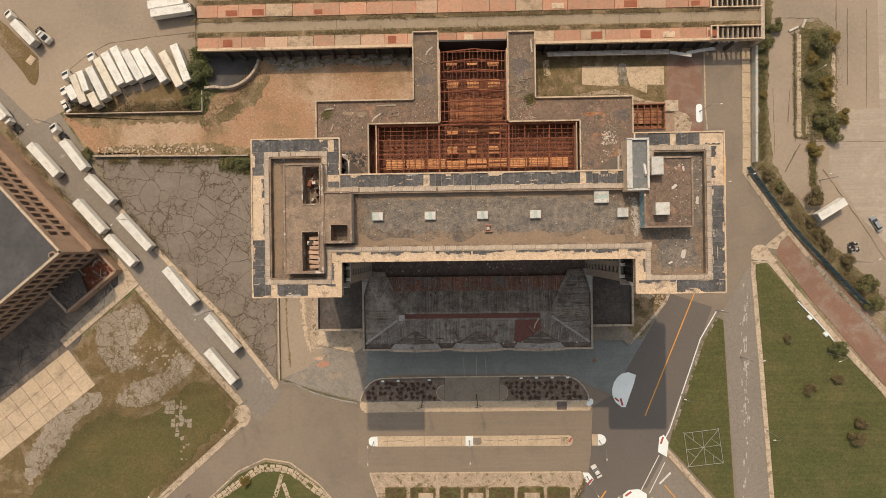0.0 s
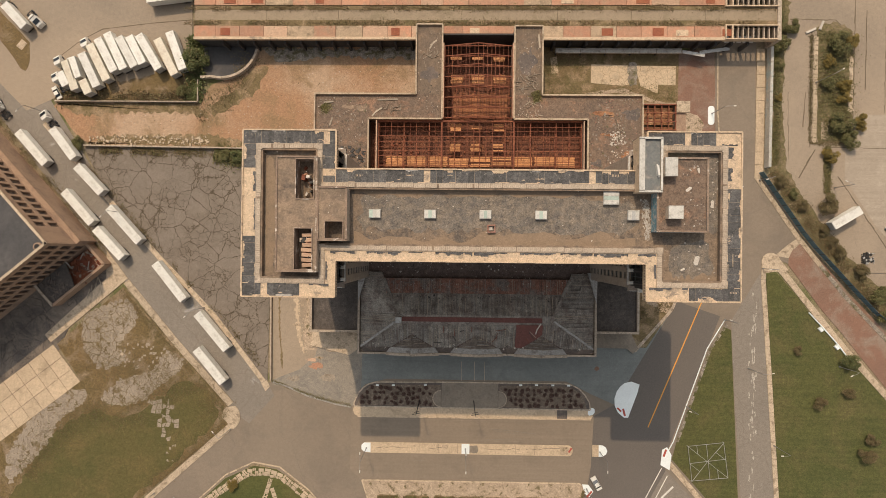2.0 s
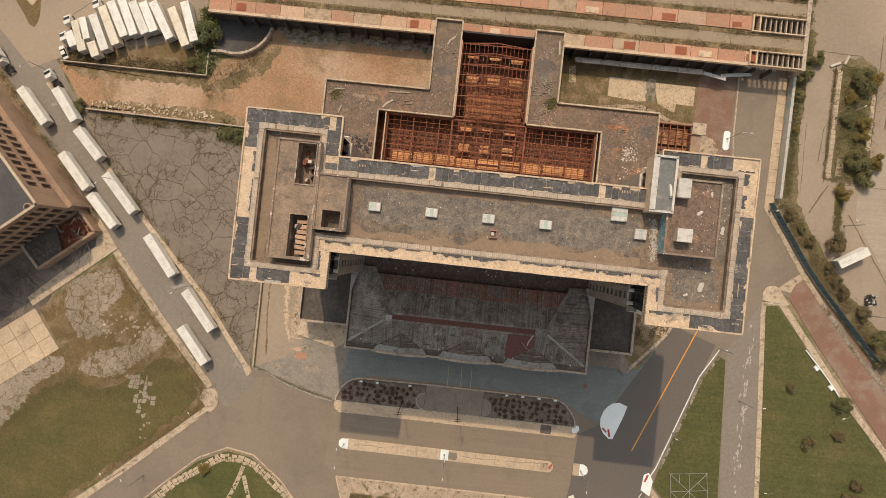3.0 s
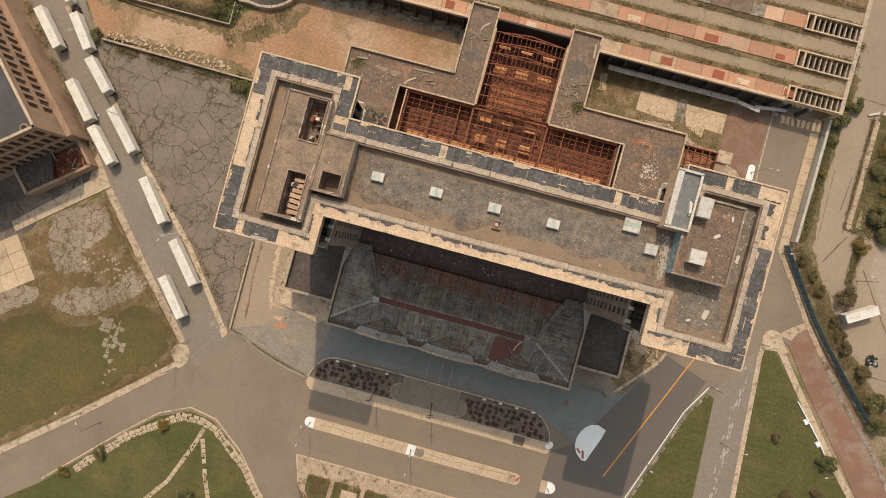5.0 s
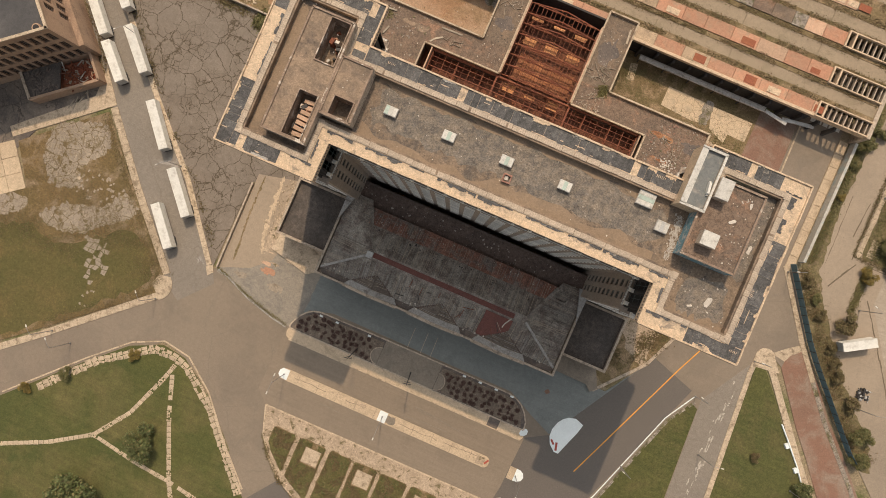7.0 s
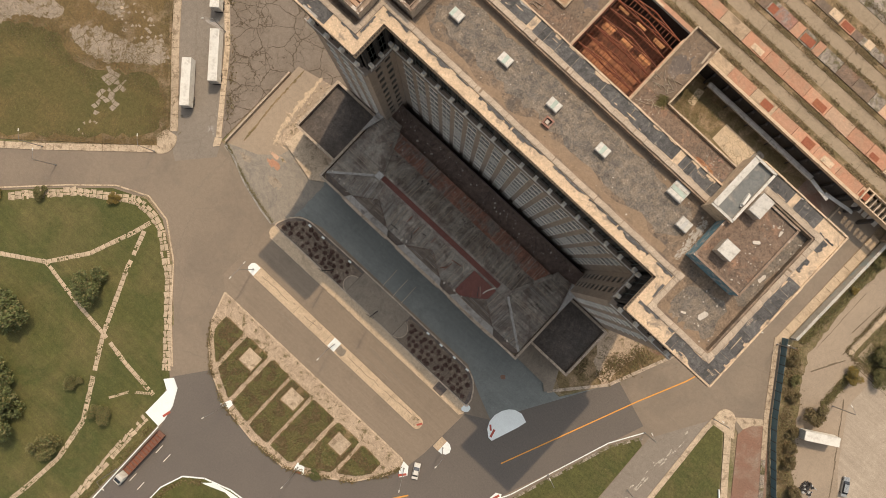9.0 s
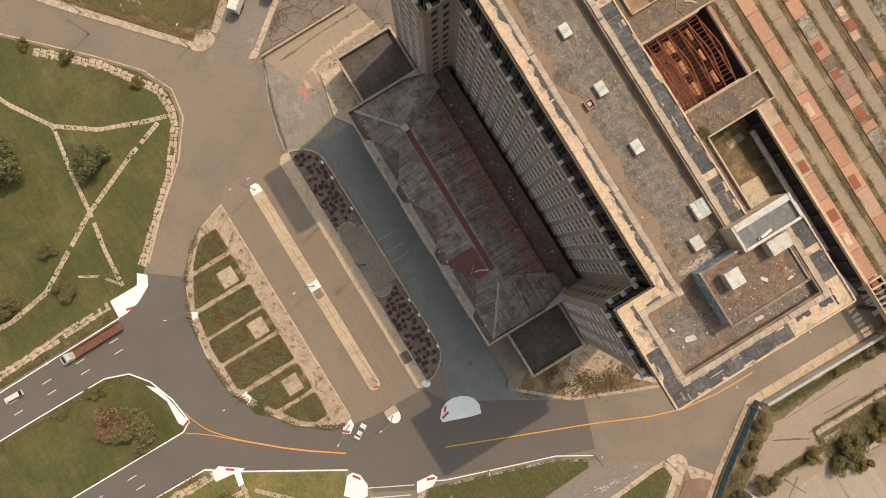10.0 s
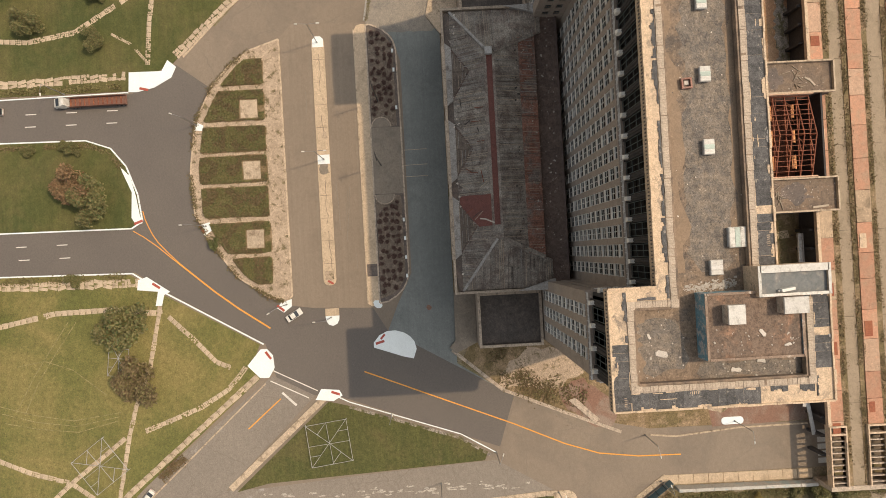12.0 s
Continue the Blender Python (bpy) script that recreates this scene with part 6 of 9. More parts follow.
# small side frame
small = thing("roof_steel", "small rusted steel roof frame beside the concourse", "steel frame", (0, 0, 9.0))
for k in range(6):
    b = bmesh.new()
    x = 54.8 + 10.4 * k / 5
    beam(b, (x, 36.8, 0), (x, 44.6, 0), 0.26, 0.4)
    part("rafter", b, "rust", small)
for k in range(4):
    b = bmesh.new()
    y = 36.9 + 7.6 * k / 3
    beam(b, (54.6, y, 0.3), (65.4, y, 0.3), 0.26, 0.3)
    part("purlin", b, "rust", small)
boards(55, 65, 37.2, 43.8, -1.5, small, material="rust_floor")
tw = thing("wing_wall", "ruined brick walls of a small roofless annexe", "walls")
for x0, x1, y0, y1, z in ((53.9, 68.4, 44.6, 45.2, 8.8), (53.9, 68.4, 36.2, 36.8, 8.8), (65.3, 68.4, 36.8, 44.6, 8.6)):
    b = bmesh.new()
    box(b, x0, x1, y0, y1, 0, z)
    part("wall", b, "brick", tw)
b = bmesh.new()
box(b, 65.4, 69.4, 42.2, 45.6, 8.6, 9.3)
part("cap_slab", b, "concrete", tw, "pale concrete cap")
# debris
litter("rubble", "heap of rubble on the flat roof", "debris", 260, 38.6, 53.4, 17, 45, RH + 0.08, 0.1, 0.5, "rubble", 51)
litter("pale_rubble", "pale plaster scattered on the flat roof", "debris", 80, 44, 52, 20, 30, RH + 0.08, 0.12, 0.5, "scrap", 52)
litter("rubble", "broken rubble on the flat roof", "debris", 240, -42, -27.2, 17, 45.5, RH + 0.08, 0.1, 0.45, "rubble", 53)
litter("dark_scraps", "dark burnt scraps on the flat roof", "debris", 60, -37, -29, 18, 31, RH + 0.08, 0.3, 1.0, "iron", 54)
litter("hall_rubble", "rusty rubble on the hall floor", "debris", 420, -26, 37, 15, 38, 8.6, 0.2, 0.8, "rust", 55, 0.5)
litter("hall_rubble", "rusty rubble on the hall floor", "debris", 200, -4, 15.5, 40, 60, 0.5, 0.2, 0.8, "rust", 56, 0.5)
for cx, cy, n in ((20, 50, 26), (21.5, 41.5, 20), (-9, 57, 10), (-20, 42.5, 16), (47, 38, 14)):
    b = bmesh.new()
    for k in range(n):
        a = rnd.uniform(0, math.pi)
        turned(b, cx + rnd.uniform(-3, 3), cy + rnd.uniform(-2.6, 2.6), RH + 0.09, RH + 0.19 + rnd.uniform(0, 0.2), rnd.uniform(0.8, 2.8), 0.08, a)
    tagged(part("scrap_wood", b, "wood"), "scattered grey laths on the flat roof", "scrap wood", kind="stuff")
for x, y, a, l in ((-7.5, 61.5, 40, 2.4), (-8.2, 60.6, 60, 2.0), (-21, 44.6, 2, 6.0), (-38.5, 43.8, 5, 3.0), (-37.8, 38, 70, 2.6), (-24.8, 40.6, 50, 2.4), (-23.8, 41.4, 35, 2.6), (23.6, 62, 95, 4.0)):
    b = bmesh.new()
    box(b, -l / 2, l / 2, -0.25, 0.25, 0, 0.12, 0, 0.03)
    o = tagged(part("loose_board", b, "wood"), "pale loose board lying on the flat roof", "board", "loose boards on the roofs")
    o.matrix_basis = pose(x, y, RH + 0.1 + abs(x * 7 + y) % 1 * 0.2, 0, 0, a)
b = bmesh.new()
for x, y, a, l in ((43.5, 20.5, 35, 9.0), (46, 23.2, 38, 7)):
    turned(b, x, y, RH + 0.1, RH + 1.0, l, 1.2, radians(a))
tagged(part("fallen_slab", b, "coping"), "fallen slanting slab on the flat roof", "slab")
b = bmesh.new()
for x, y, a, l in ((-33, 21, -35, 9.0),):
    turned(b, x, y, RH + 0.1, RH + 1.0, l, 1.2, radians(a))
tagged(part("fallen_slab", b, "coping"), "fallen slanting slab on the flat roof", "slab")
rnd = random.Random(58)
for x, y, l, w, mt, lb in ((42.5, 40.8, 6.5, 4.2, "rust_floor", "orange rust wash on the flat roof"), (43.8, 34.5, 5.0, 3.0, "rust_floor", "orange rust wash on the flat roof"), (50.5, 41, 5.5, 4.5, "tar", "dark felt patch on the flat roof"),
                           (40.5, 26, 3.4, 6.0, "tar", "dark felt patch on the flat roof"), (50.2, 28, 5, 5, "rust_floor", "orange rust wash on the flat roof"), (-38, 30, 5.5, 7, "tar", "dark felt patch on the flat roof"),
                           (-31, 42.5, 8, 3, "tan_roof", "sandy patch on the flat roof"), (20.3, 56, 6, 9, "tar", "dark felt patch on the flat roof"), (-8.7, 52, 5.5, 10, "tar", "dark felt patch on the flat roof")):
    b = bmesh.new()
    prism(b, wiggle([(x + p, y + q) for p, q in ragged(l, w, rnd, (0.5, 1.4))], 0.1, 0.6, int(x)), RH + 0.05, RH + 0.1)
    part("roof_patch", b, mt, rear, lb)
litter("pale_rubble", "heap of white plaster on the flat roof", "debris", 130, 44.6, 49, 31.5, 35.5, RH + 0.08, 0.1, 0.45, "scrap", 59)
litter("brick_rubble", "brick rubble on the flat roof", "debris", 160, 39, 53, 16, 45, RH + 0.08, 0.1, 0.4, "rust_sheet", 60)
litter("dark_scraps", "dark burnt scraps beside the tower", "debris", 70, -38, -27.4, 24, 30, RH + 0.08, 0.3, 1.1, "soot", 57)
# This row of bright planks is added to paint sunlight along the floor.
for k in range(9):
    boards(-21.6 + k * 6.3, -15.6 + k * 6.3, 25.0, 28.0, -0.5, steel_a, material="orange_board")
for x0, x1, y0, y1, n, sd in ((-42, -27, 15, 46, 130, 61), (-12.2, -5.3, 39.5, 66, 50, 64), (17, 24.2, 39.5, 66, 90, 65), (38.4, 53.5, 15, 45.5, 150, 66)):
    litter("pale_scraps", "small pale scraps littering the flat roof", "debris", n, x0, x1, y0, y1, RH + 0.08, 0.08, 0.26, "scrap", sd)
    litter("dark_scraps", "small dark scraps littering the flat roof", "debris", n // 2, x0, x1, y0, y1, RH + 0.08, 0.08, 0.28, "soot", sd + 20)
litter("roof_bits", "small dark scraps on the tower deck", "debris", 60, -20, 35, 1, 13, ROOF + 0.01, 0.05, 0.18, "tar", 91)
litter("roof_bits", "small scraps on the west deck", "debris", 36, -38.6, -22, -6, 20, ROOF + 0.01, 0.08, 0.26, "scrap", 92)
litter("roof_bits", "small dark scraps on the east deck", "debris", 50, 39.5, 51.6, -6, 20.5, ROOF + 0.01, 0.05, 0.2, "tar", 93)
litter("roof_bits", "pale flakes on the penthouse roof", "debris", 24, -35, -21.8, 2, 17.6, 72.58, 0.08, 0.22, "scrap", 94)
litter("yard_stones", "small dark stones on the dirt yard", "stones", 260, -118, -14, 34, 62, 0.05, 0.08, 0.3, "weed_brown", 95, 0.4)
litter("yard_stones", "small pale stones on the dirt yard", "stones", 220, -118, -43, 34, 46, 0.05, 0.06, 0.22, "scrap", 96, 0.4)
litter("depot_scraps", "dark broken bits on the depot roof", "debris", 120, -19, 31, -17.5, -12.6, 19.9, 0.1, 0.4, "soot", 97)
litter("depot_scraps", "pale broken bits in the depot gutter", "debris", 90, -27, 39, -28.4, -26.4, 17.2, 0.12, 0.45, "scrap", 98)
# sprayed writing on the cornice, past reading: plain bars
for x, y, n, along in ((30.0, 14.9, 6, True), (52.6, 2.0, 5, False), (-20.0, 14.6, 5, True), (52.9, -7.6, 5, True)):
    for k in range(n):
        b = bmesh.new()
        w, h = rnd.uniform(0.06, 0.1), rnd.uniform(0.3, 0.5)
        turned(b, x + (k * 0.3 if along else 0), y + (0 if along else k * 0.3), LEDGE + 0.05, LEDGE + 0.1, w, h, rnd.uniform(-0.2, 0.2) + (0 if along else 1.57))
        part("paint_bar", b, "cream", tower, "illegible sprayed mark on the cornice")


# ---- railway viaduct behind the station ----
VX0, VX1, VZ = -82.0, 97.0, 7.5
via = thing("viaduct", "long concrete railway viaduct with disused platforms and track beds", "viaduct")
rnd = random.Random(61)
# The south wall's shade is put into this near-black colour.
b = bmesh.new()
box(b, VX0, 80.3, 64.9, 140, 0, 6.4)
part("body", b, "soot", via, "concrete retaining body coloured dark for shade")
b = bmesh.new()
box(b, VX1 - 1.0, VX1 + 0.2, 64.6, 140, 0, VZ)
part("abutment", b, "coping", via, "concrete bridge abutment")
b = bmesh.new()
box(b, VX0, 80.6, 64.5, 65.3, 6.7, VZ + 0.3)
part("edge_beam", b, "cream", via, "pale concrete edge beam")
for k in range(34):
    b = bmesh.new()
    x = VX0 + 8 + k * 4.9
    if x < -14 or x > 26:
        # Piers share the wall's painted shade.
        box(b, x, x + 0.7, 63.6, 64.9, 0, 6.0, 0, 0.05)
        part("buttress", b, "soot", via, "wall pier coloured dark for shade")
# track beds run right across the bridge
TRACKS = ((70.6, 73.8), (80.7, 84.6), (91.2, 94.8), (101.5, 105.5))
for y0, y1 in TRACKS:
    for k in range(8):
        xa, xb = VX0 + (VX1 - VX0) * k / 8, VX0 + (VX1 - VX0) * (k + 1) / 8
        b = bmesh.new()
        box(b, xa + 0.04, xb - 0.04, y0, y1, 6.0, VZ - 0.35 + rnd.uniform(-0.03, 0.03))
        part("track_slab", b, "track_bed", via)
for y0, y1 in ((68.8, 70.6), (73.8, 75.1), (79.2, 80.7), (84.6, 86.0), (90.0, 91.2), (94.8, 101.5), (105.5, 140)):
    b = bmesh.new()
    box(b, VX0, VX1 if y0 < 90 else VX1, y0, y1, 6.0, VZ - 0.25)
    part("verge", b, "weedy" if y0 < 100 else "rubble", via, "weedy gravel verge" if y0 < 100 else "pale rubble and weeds")
# platforms: slabs laid end to end, with a few rust-red covers
for y0, y1, mat in ((65.3, 68.8, "platform"), (75.1, 79.2, "platform"), (86.0, 90.0, "rubble"), (96.5, 99.0, "rubble")):
    x = VX0
    while x < 80.0:
        l = min(rnd.uniform(6.5, 9.0) if mat == "platform" else rnd.uniform(2.5, 7), 80.2 - x)
        b = bmesh.new()
        box(b, x + 0.025, x + l - 0.025, y0 + rnd.uniform(0, 0.1), y1 - rnd.uniform(0, 0.1), 6.0, VZ + rnd.uniform(-0.05, 0.05), 0, 0.03)
        part("platform_slab", b, rnd.choice(("platform",) * 5 + ("platform_grey",) * 2 + ("tan_slab",)) if mat == "platform" else rnd.choice(("rubble", "rubble", "platform_grey", "rust_sheet", "debris_roof", "dirty_roof", "platform")), via)
        if rnd.random() < 0.32:
            b = bmesh.new()
            w = rnd.uniform(2.4, 4.0)
            xx = x + rnd.uniform(0.4, max(0.5, l - w - 0.4))
            box(b, xx, xx + w, y0 + 0.5, y0 + 0.5 + rnd.uniform(1.4, 2.4), VZ, VZ + 0.1)
            part("cover_plate", b, rnd.choice(("rust_plate", "rust_plate", "cream")), via, "square cover plate on the platform")
        x += l
# open wells over the street, spanned by beams
for y0, y1 in ((65.0, 68.8), (75.0, 79.3), (86.0, 90.2)):
    for ya, yb in ((y0 - 0.35, y0), (y1, y1 + 0.35)):
        b = bmesh.new()
        box(b, 80.2, 96, ya, yb, 6.0, VZ + 0.55)
        part("well_parapet", b, "cream", via, "pale parapet round an open well")
    for x in (80.2, 82.2):
        b = bmesh.new()
        box(b, x, x + 0.45, y0, y1, 6.0, VZ + 0.6)
        part("well_parapet", b, "cream", via, "pale parapet round an open well")
    for k in range(8):
        b = bmesh.new()
        x = 84.2 + k * 1.55
        box(b, x, x + 0.32, y0, y1, 6.3, VZ - 0.2)
        part("well_beam", b, "coping", via, "grey cross beam")
# gutter girder along the wall of the rear court
g = thing("gutter_girder", "long grey steel girder along the viaduct wall", "girder", (0, 0, 0))
for k in range(5):
    b = bmesh.new()
    xa, xb = 30 + k * 7.8, 30 + (k + 1) * 7.8 - 0.15
    box(b, xa, xb, 61.9, 63.1, 3.4, 3.6)
    box(b, xa, xb, 61.8, 61.95, 3.4, 4.0)
    box(b, xa, xb, 63.05, 63.2, 3.4, 4.0)
    part("segment", b, "gutter_grey", g)
    b = bmesh.new()
    box(b, xa + 0.3, xa + 0.55, 62.3, 62.6, 0, 3.4)
    part("post", b, "iron", g)
for xa, xb, ya, yb in ((69.2, 76, 62.5, 61.2), (74.5, 83.5, 62.2, 63.4)):
    b = bmesh.new()
    beam(b, (xa, ya, 3.3), (xb, yb, 3.5), 1.0, 0.25)
    part("broken_segment", b, "galv", g, "bent broken end")
for k in range(5):
    slab("crossing_bar", [(83.5 + k * 1.9, 66.4), (84.9 + k * 1.9, 66.4), (84.9 + k * 1.9, 68.6), (83.5 + k * 1.9, 68.6)], 0.05, "white_line", "worn pale bar painted on the street", "road marking", 0.03)
# street walls and pavements under and before the bridge
kerb("sidewalk_bridge", [(94.6, 24), (95.0, 64.5)], 2.6, 0, 0.16, "cream_slab", "pale broken sidewalk beside the street", step=4.2)
kerb("wall_street", [(96.7, 27), (97.2, 64.5)], 0.9, 0, 2.6, "faded_wall", "tall concrete wall with faded paint beside the street", step=5)
kerb("sidewalk_street", [(82.2, 21), (83, 28), (81.6, 45), (81.5, 64)], 0.5, 0, 0.15, "concrete", "pale kerb of the street", step=2.5)
slab("island_street", rounded(78.6, 80.6, 40.5, 46.5, 0.9), 0.2, "bright_concrete", "small white kerbed island", "island", 0.25)
# round dark yard corner with a curved wall
slab("yard_round", [(-82.4, 65)] + [(-64, 65)] + arc(-76, 66.5, 11.8, -5, -105, 10)[1:] + [(-82.4, 55)], 0.06, "black_roof", "dark tarred quarter-round yard", "yard")
kerb("wall_round", [(-63.8, 64.5)] + arc(-76, 66.5, 12.0, -5, -105, 12)[1:] + [(-82.5, 54.6)], 0.8, 0, 1.8, "coping", "curved weathered concrete wall", step=2.2)
kerb("wall_lot", [(-120.4, 32.7), (-68.3, 32.1)], 0.5, 0, 1.3, "coping", "low broken wall between lot and dirt yard", step=4)
kerb("wall_truck_yard", [(-130, 46.9), (-83.5, 46.9), (-83.5, 54)], 0.35, 0, 1.4, "coping", "low wall of the truck yard", step=4)
litter("stone_row", "row of loose pale stones along the wall", "stones", 220, -119, -80, 33.2, 36, 0.04, 0.2, 0.8, "concrete", 62, 0.5)
litter("dirt_stones", "pale stones scattered on the dirt yard", "stones", 150, -60, -15, 48, 63, 0.04, 0.06, 0.22, "scrap", 63, 0.4)
# joints, seams and a trodden strip in the east yard
for pts, w in (([(110.7, 70), (110.3, 33.8)], 0.3), ([(124.1, 80), (123.4, 33.6)], 0.35), ([(127.6, 76.6), (127.3, 51.9)], 0.3), ([(133.7, 76.4), (133.3, 44.4)], 0.2), ([(116.9, 33.7), (139.1, 33.3), (200, 33)], 0.2),
               ([(119.2, 24.5), (124.8, 16.2), (131.8, 6.0), (138.5, -5.0)], 0.35), ([(103.4, 51), (103.8, 30)], 0.15), ([(109, 50.8), (108, 40)], 0.3), ([(112, 33), (107, 24)], 0.4), ([(104, 74), (118, 73.6), (124, 68)], 0.3)):
    seam = bmesh.new()
    for x, y, a, d in stepped(pts, 2.5):
        turned(seam, x + rnd.uniform(-0.08, 0.08), y + rnd.uniform(-0.08, 0.08), 0.02, 0.045, d + 0.1, w * rnd.uniform(0.6, 1.3), a + rnd.uniform(-0.05, 0.05))
    tagged(part("yard_joint", seam, "joint"), "dark weedy joint in the yard concrete", "joint", kind="structure")
path_strip = thing("yard_path", "strip of old concrete slabs across the east yard", "path", kind="structure")
for x, y, a, d in stepped([(112.0, 68.7), (111.6, 35)], 1.5):
    b = bmesh.new()
    box(b, -d / 2 + 0.05, d / 2 - 0.05, -0.75 * rnd.uniform(0.8, 1), 0.75, -0.1, 0.03 + rnd.uniform(0, 0.03), 0, 0.03)
    o = part("paving_slab", b, "concrete", path_strip)
    o.matrix_basis = pose(x, y, 0.06, 0, 0, math.degrees(a))


slab("yard_pad", [(113.8, 41.5), (117.4, 41.4), (117.3, 36.1), (113.7, 36.2)], 0.1, "concrete", "pale square pad in the scrub", "pavement", 0.1)
slab("yard_pad", wiggle([(122.4, 62.6), (123.6, 62.6), (123.6, 44.6), (122.0, 44.6)], 0.25, 1.2, 28), 0.09, "concrete", "pale broken strip beside the scrub", "pavement", 0.1)
for x, y, a, l in ((110.2, 70.2, 25, 3.4), (113.5, 71.9, 68, 3.0)):
    b = bmesh.new()
    box(b, -l / 2, l / 2, -0.35, 0.35, 0, 0.5, 0, 0.04)
    o = tagged(part("concrete_block", b, "scrap"), "long pale block lying in the yard", "block", "blocks in the east yard")
    o.matrix_basis = pose(x, y, 0.05, 0, 0, a)
litter("scrap_heap", "heap of rusty scrap and tyres in the yard", "scrap", 34, 126.6, 130.2, -2.4, 0.6, 0.05, 0.25, 1.0, "iron", 99, 0.6)
litter("scrap_heap", "pale scrap lying in the yard", "scrap", 20, 126.6, 130.6, -2.6, 0.8, 0.05, 0.2, 0.9, "galv", 100, 0.5)


# ---- brick warehouse beside the west street ----
MC = Vector((-117.4, 0.9))
MU = Vector((-0.675, 0.738))                       # along the street, away from the corner
MV = Vector((-0.775, -0.632))                      # along the other front
MH = 21.5


def mp_(u, v):
    p = MC + MU * u + MV * v
    return (p.x, p.y)


mill = thing("warehouse", "long tan brick warehouse with rows of dark windows", "building")
UL, VL = 110.0, 70.0
# Solid body, its near-black colour painting the unlit inside behind the windows.
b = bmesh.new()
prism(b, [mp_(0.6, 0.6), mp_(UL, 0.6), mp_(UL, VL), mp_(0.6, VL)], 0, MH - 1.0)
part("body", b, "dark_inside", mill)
b = bmesh.new()
prism(b, [mp_(0.5, 0.5), mp_(UL, 0.5), mp_(UL, VL), mp_(0.5, VL)], MH - 1.0, MH - 0.5)
part("roof", b, "black_roof", mill, "black membrane roof")
win_b = bmesh.new()
bars(win_b, (-0.81, -0.74, -0.03, 0.03, 0.74, 0.81), (0, 0.08, 0.82, 0.88, 1.66, 1.72, 2.5, 2.56, 3.34, 3.4, 4.12, 4.2), -0.03, 0.03)
mill_win = part("window", win_b, "steel_sash", mill, "rusty steel window grid")
used = []


def mill_wall(a, d, n_in, length, bays, first, material, zs):
    """A wall with piers and spandrels round real openings, in a row of storeys."""
    yaw = math.degrees(math.atan2(d.y, d.x))
    flip = 1 if d.x * n_in.y - d.y * n_in.x > 0 else -1
    place = pose(a.x, a.y, 0, 0, 0, yaw)
    bm_ = bmesh.new()
    pitch = (length - first) / bays

    def put(x0, x1, z0, z1, y0=0.0, y1=0.6):
        box(bm_, x0, x1, min(flip * y0, flip * y1), max(flip * y0, flip * y1), z0, z1)
    put(0, first, 0, MH)
    for i in range(bays):
        x = first + i * pitch
        put(x + 1.62, x + pitch, 0, MH - 0.8)
        put(x, x + 1.62, 0, zs[0])
        for k, z in enumerate(zs):
            put(x, x + 1.62, z + 4.2, zs[k + 1] if k + 1 < len(zs) else MH - 0.8)
            m = place @ pose(x + 0.81, flip * 0.3, z)
            if used:
                again(mill_win, mill, m)
            else:
                used.append(1)
                mill_win.matrix_basis = m
    put(first, length, MH - 0.8, MH)
    o = part("wall", bm_, material, mill, "tan brick wall")
    o.matrix_basis = place
    bm_ = bmesh.new()
    put_len = length
    box(bm_, -0.2, put_len, min(-flip * 0.25, flip * 0.5), max(-flip * 0.25, flip * 0.5), MH, MH + 0.35)
    o = part("coping", bm_, "concrete", mill, "pale stone coping")
    o.matrix_basis = place


mill_wall(MC, MU, MV, 70.0, 25, 7.0, "brick", (9.0, 14.9))
mill_wall(MC, MV, MU, 60.0, 24, 1.2, "brick", (3.1, 9.0, 14.9))
b = bmesh.new()
tube(b, (0, 0, -0.5), (0, 0, 0.7), 1.3, 1.15, 14)
# Thin disc on top paints the unlit mouth.
tube(b, (0, 0, 0.7), (0, 0, 0.72), 0.85, 0.85, 14, 1)
o = part("chimney_pot", b, ("brick", "dark_inside"), mill, "round roof outlet with a dark mouth")
o.matrix_basis = pose(-120.0, -0.1, MH - 0.5)
# low roofless wing at the corner, with a collapsed red floor
wing = thing("roofless_wing", "roofless brick wing with collapsed red floor and fallen timbers", "ruin")
WH = 3.9
for (u0, v0), (u1, v1), w, mt in (((0, 0), (-8.6, 0), 0.6, "brick"), ((-8.6, 0), (-8.6, 21), 0.6, "brick"), ((-8.6, 21), (0, 21), 0.6, "coping")):
    b = bmesh.new()
    (ax, ay), (bx, by) = mp_(u0, v0), mp_(u1, v1)
    beam(b, (ax, ay, WH / 2), (bx, by, WH / 2), w, WH)
    beam(b, (ax, ay, WH + 0.1), (bx, by, WH + 0.1), w + 0.2, 0.2)
    part("wall", b, mt, wing, "brick wall with a ragged top")
b = bmesh.new()
prism(b, [mp_(-0.4, 0.4), mp_(-8.3, 0.4), mp_(-8.3, 20.6), mp_(-0.4, 20.6)], 0.0, 1.0)
part("floor", b, "rust_plate", wing, "collapsed red floor")
b = bmesh.new()
prism(b, [mp_(-0.3, 9.0), mp_(-8.4, 12.0), mp_(-8.4, 20.8), mp_(-0.3, 20.8)], WH - 0.7, WH - 0.2)
part("roof", b, "dark_tar", wing, "surviving dark roof")
rnd = random.Random(66)
for k in range(26):
    b = bmesh.new()
    x, y = mp_(rnd.uniform(-7.6, -1.5), rnd.uniform(1, 10))
    x2, y2 = x + rnd.uniform(-2.6, 2.6), y + rnd.uniform(-3, 3)
    beam(b, (x, y, 1.3), (x2, y2, rnd.uniform(1.6, 4.4)), rnd.uniform(0.12, 0.28), 0.2)
    part("timber", b, rnd.choice(("rust", "red_load", "wood", "platform", "scrap")), wing)
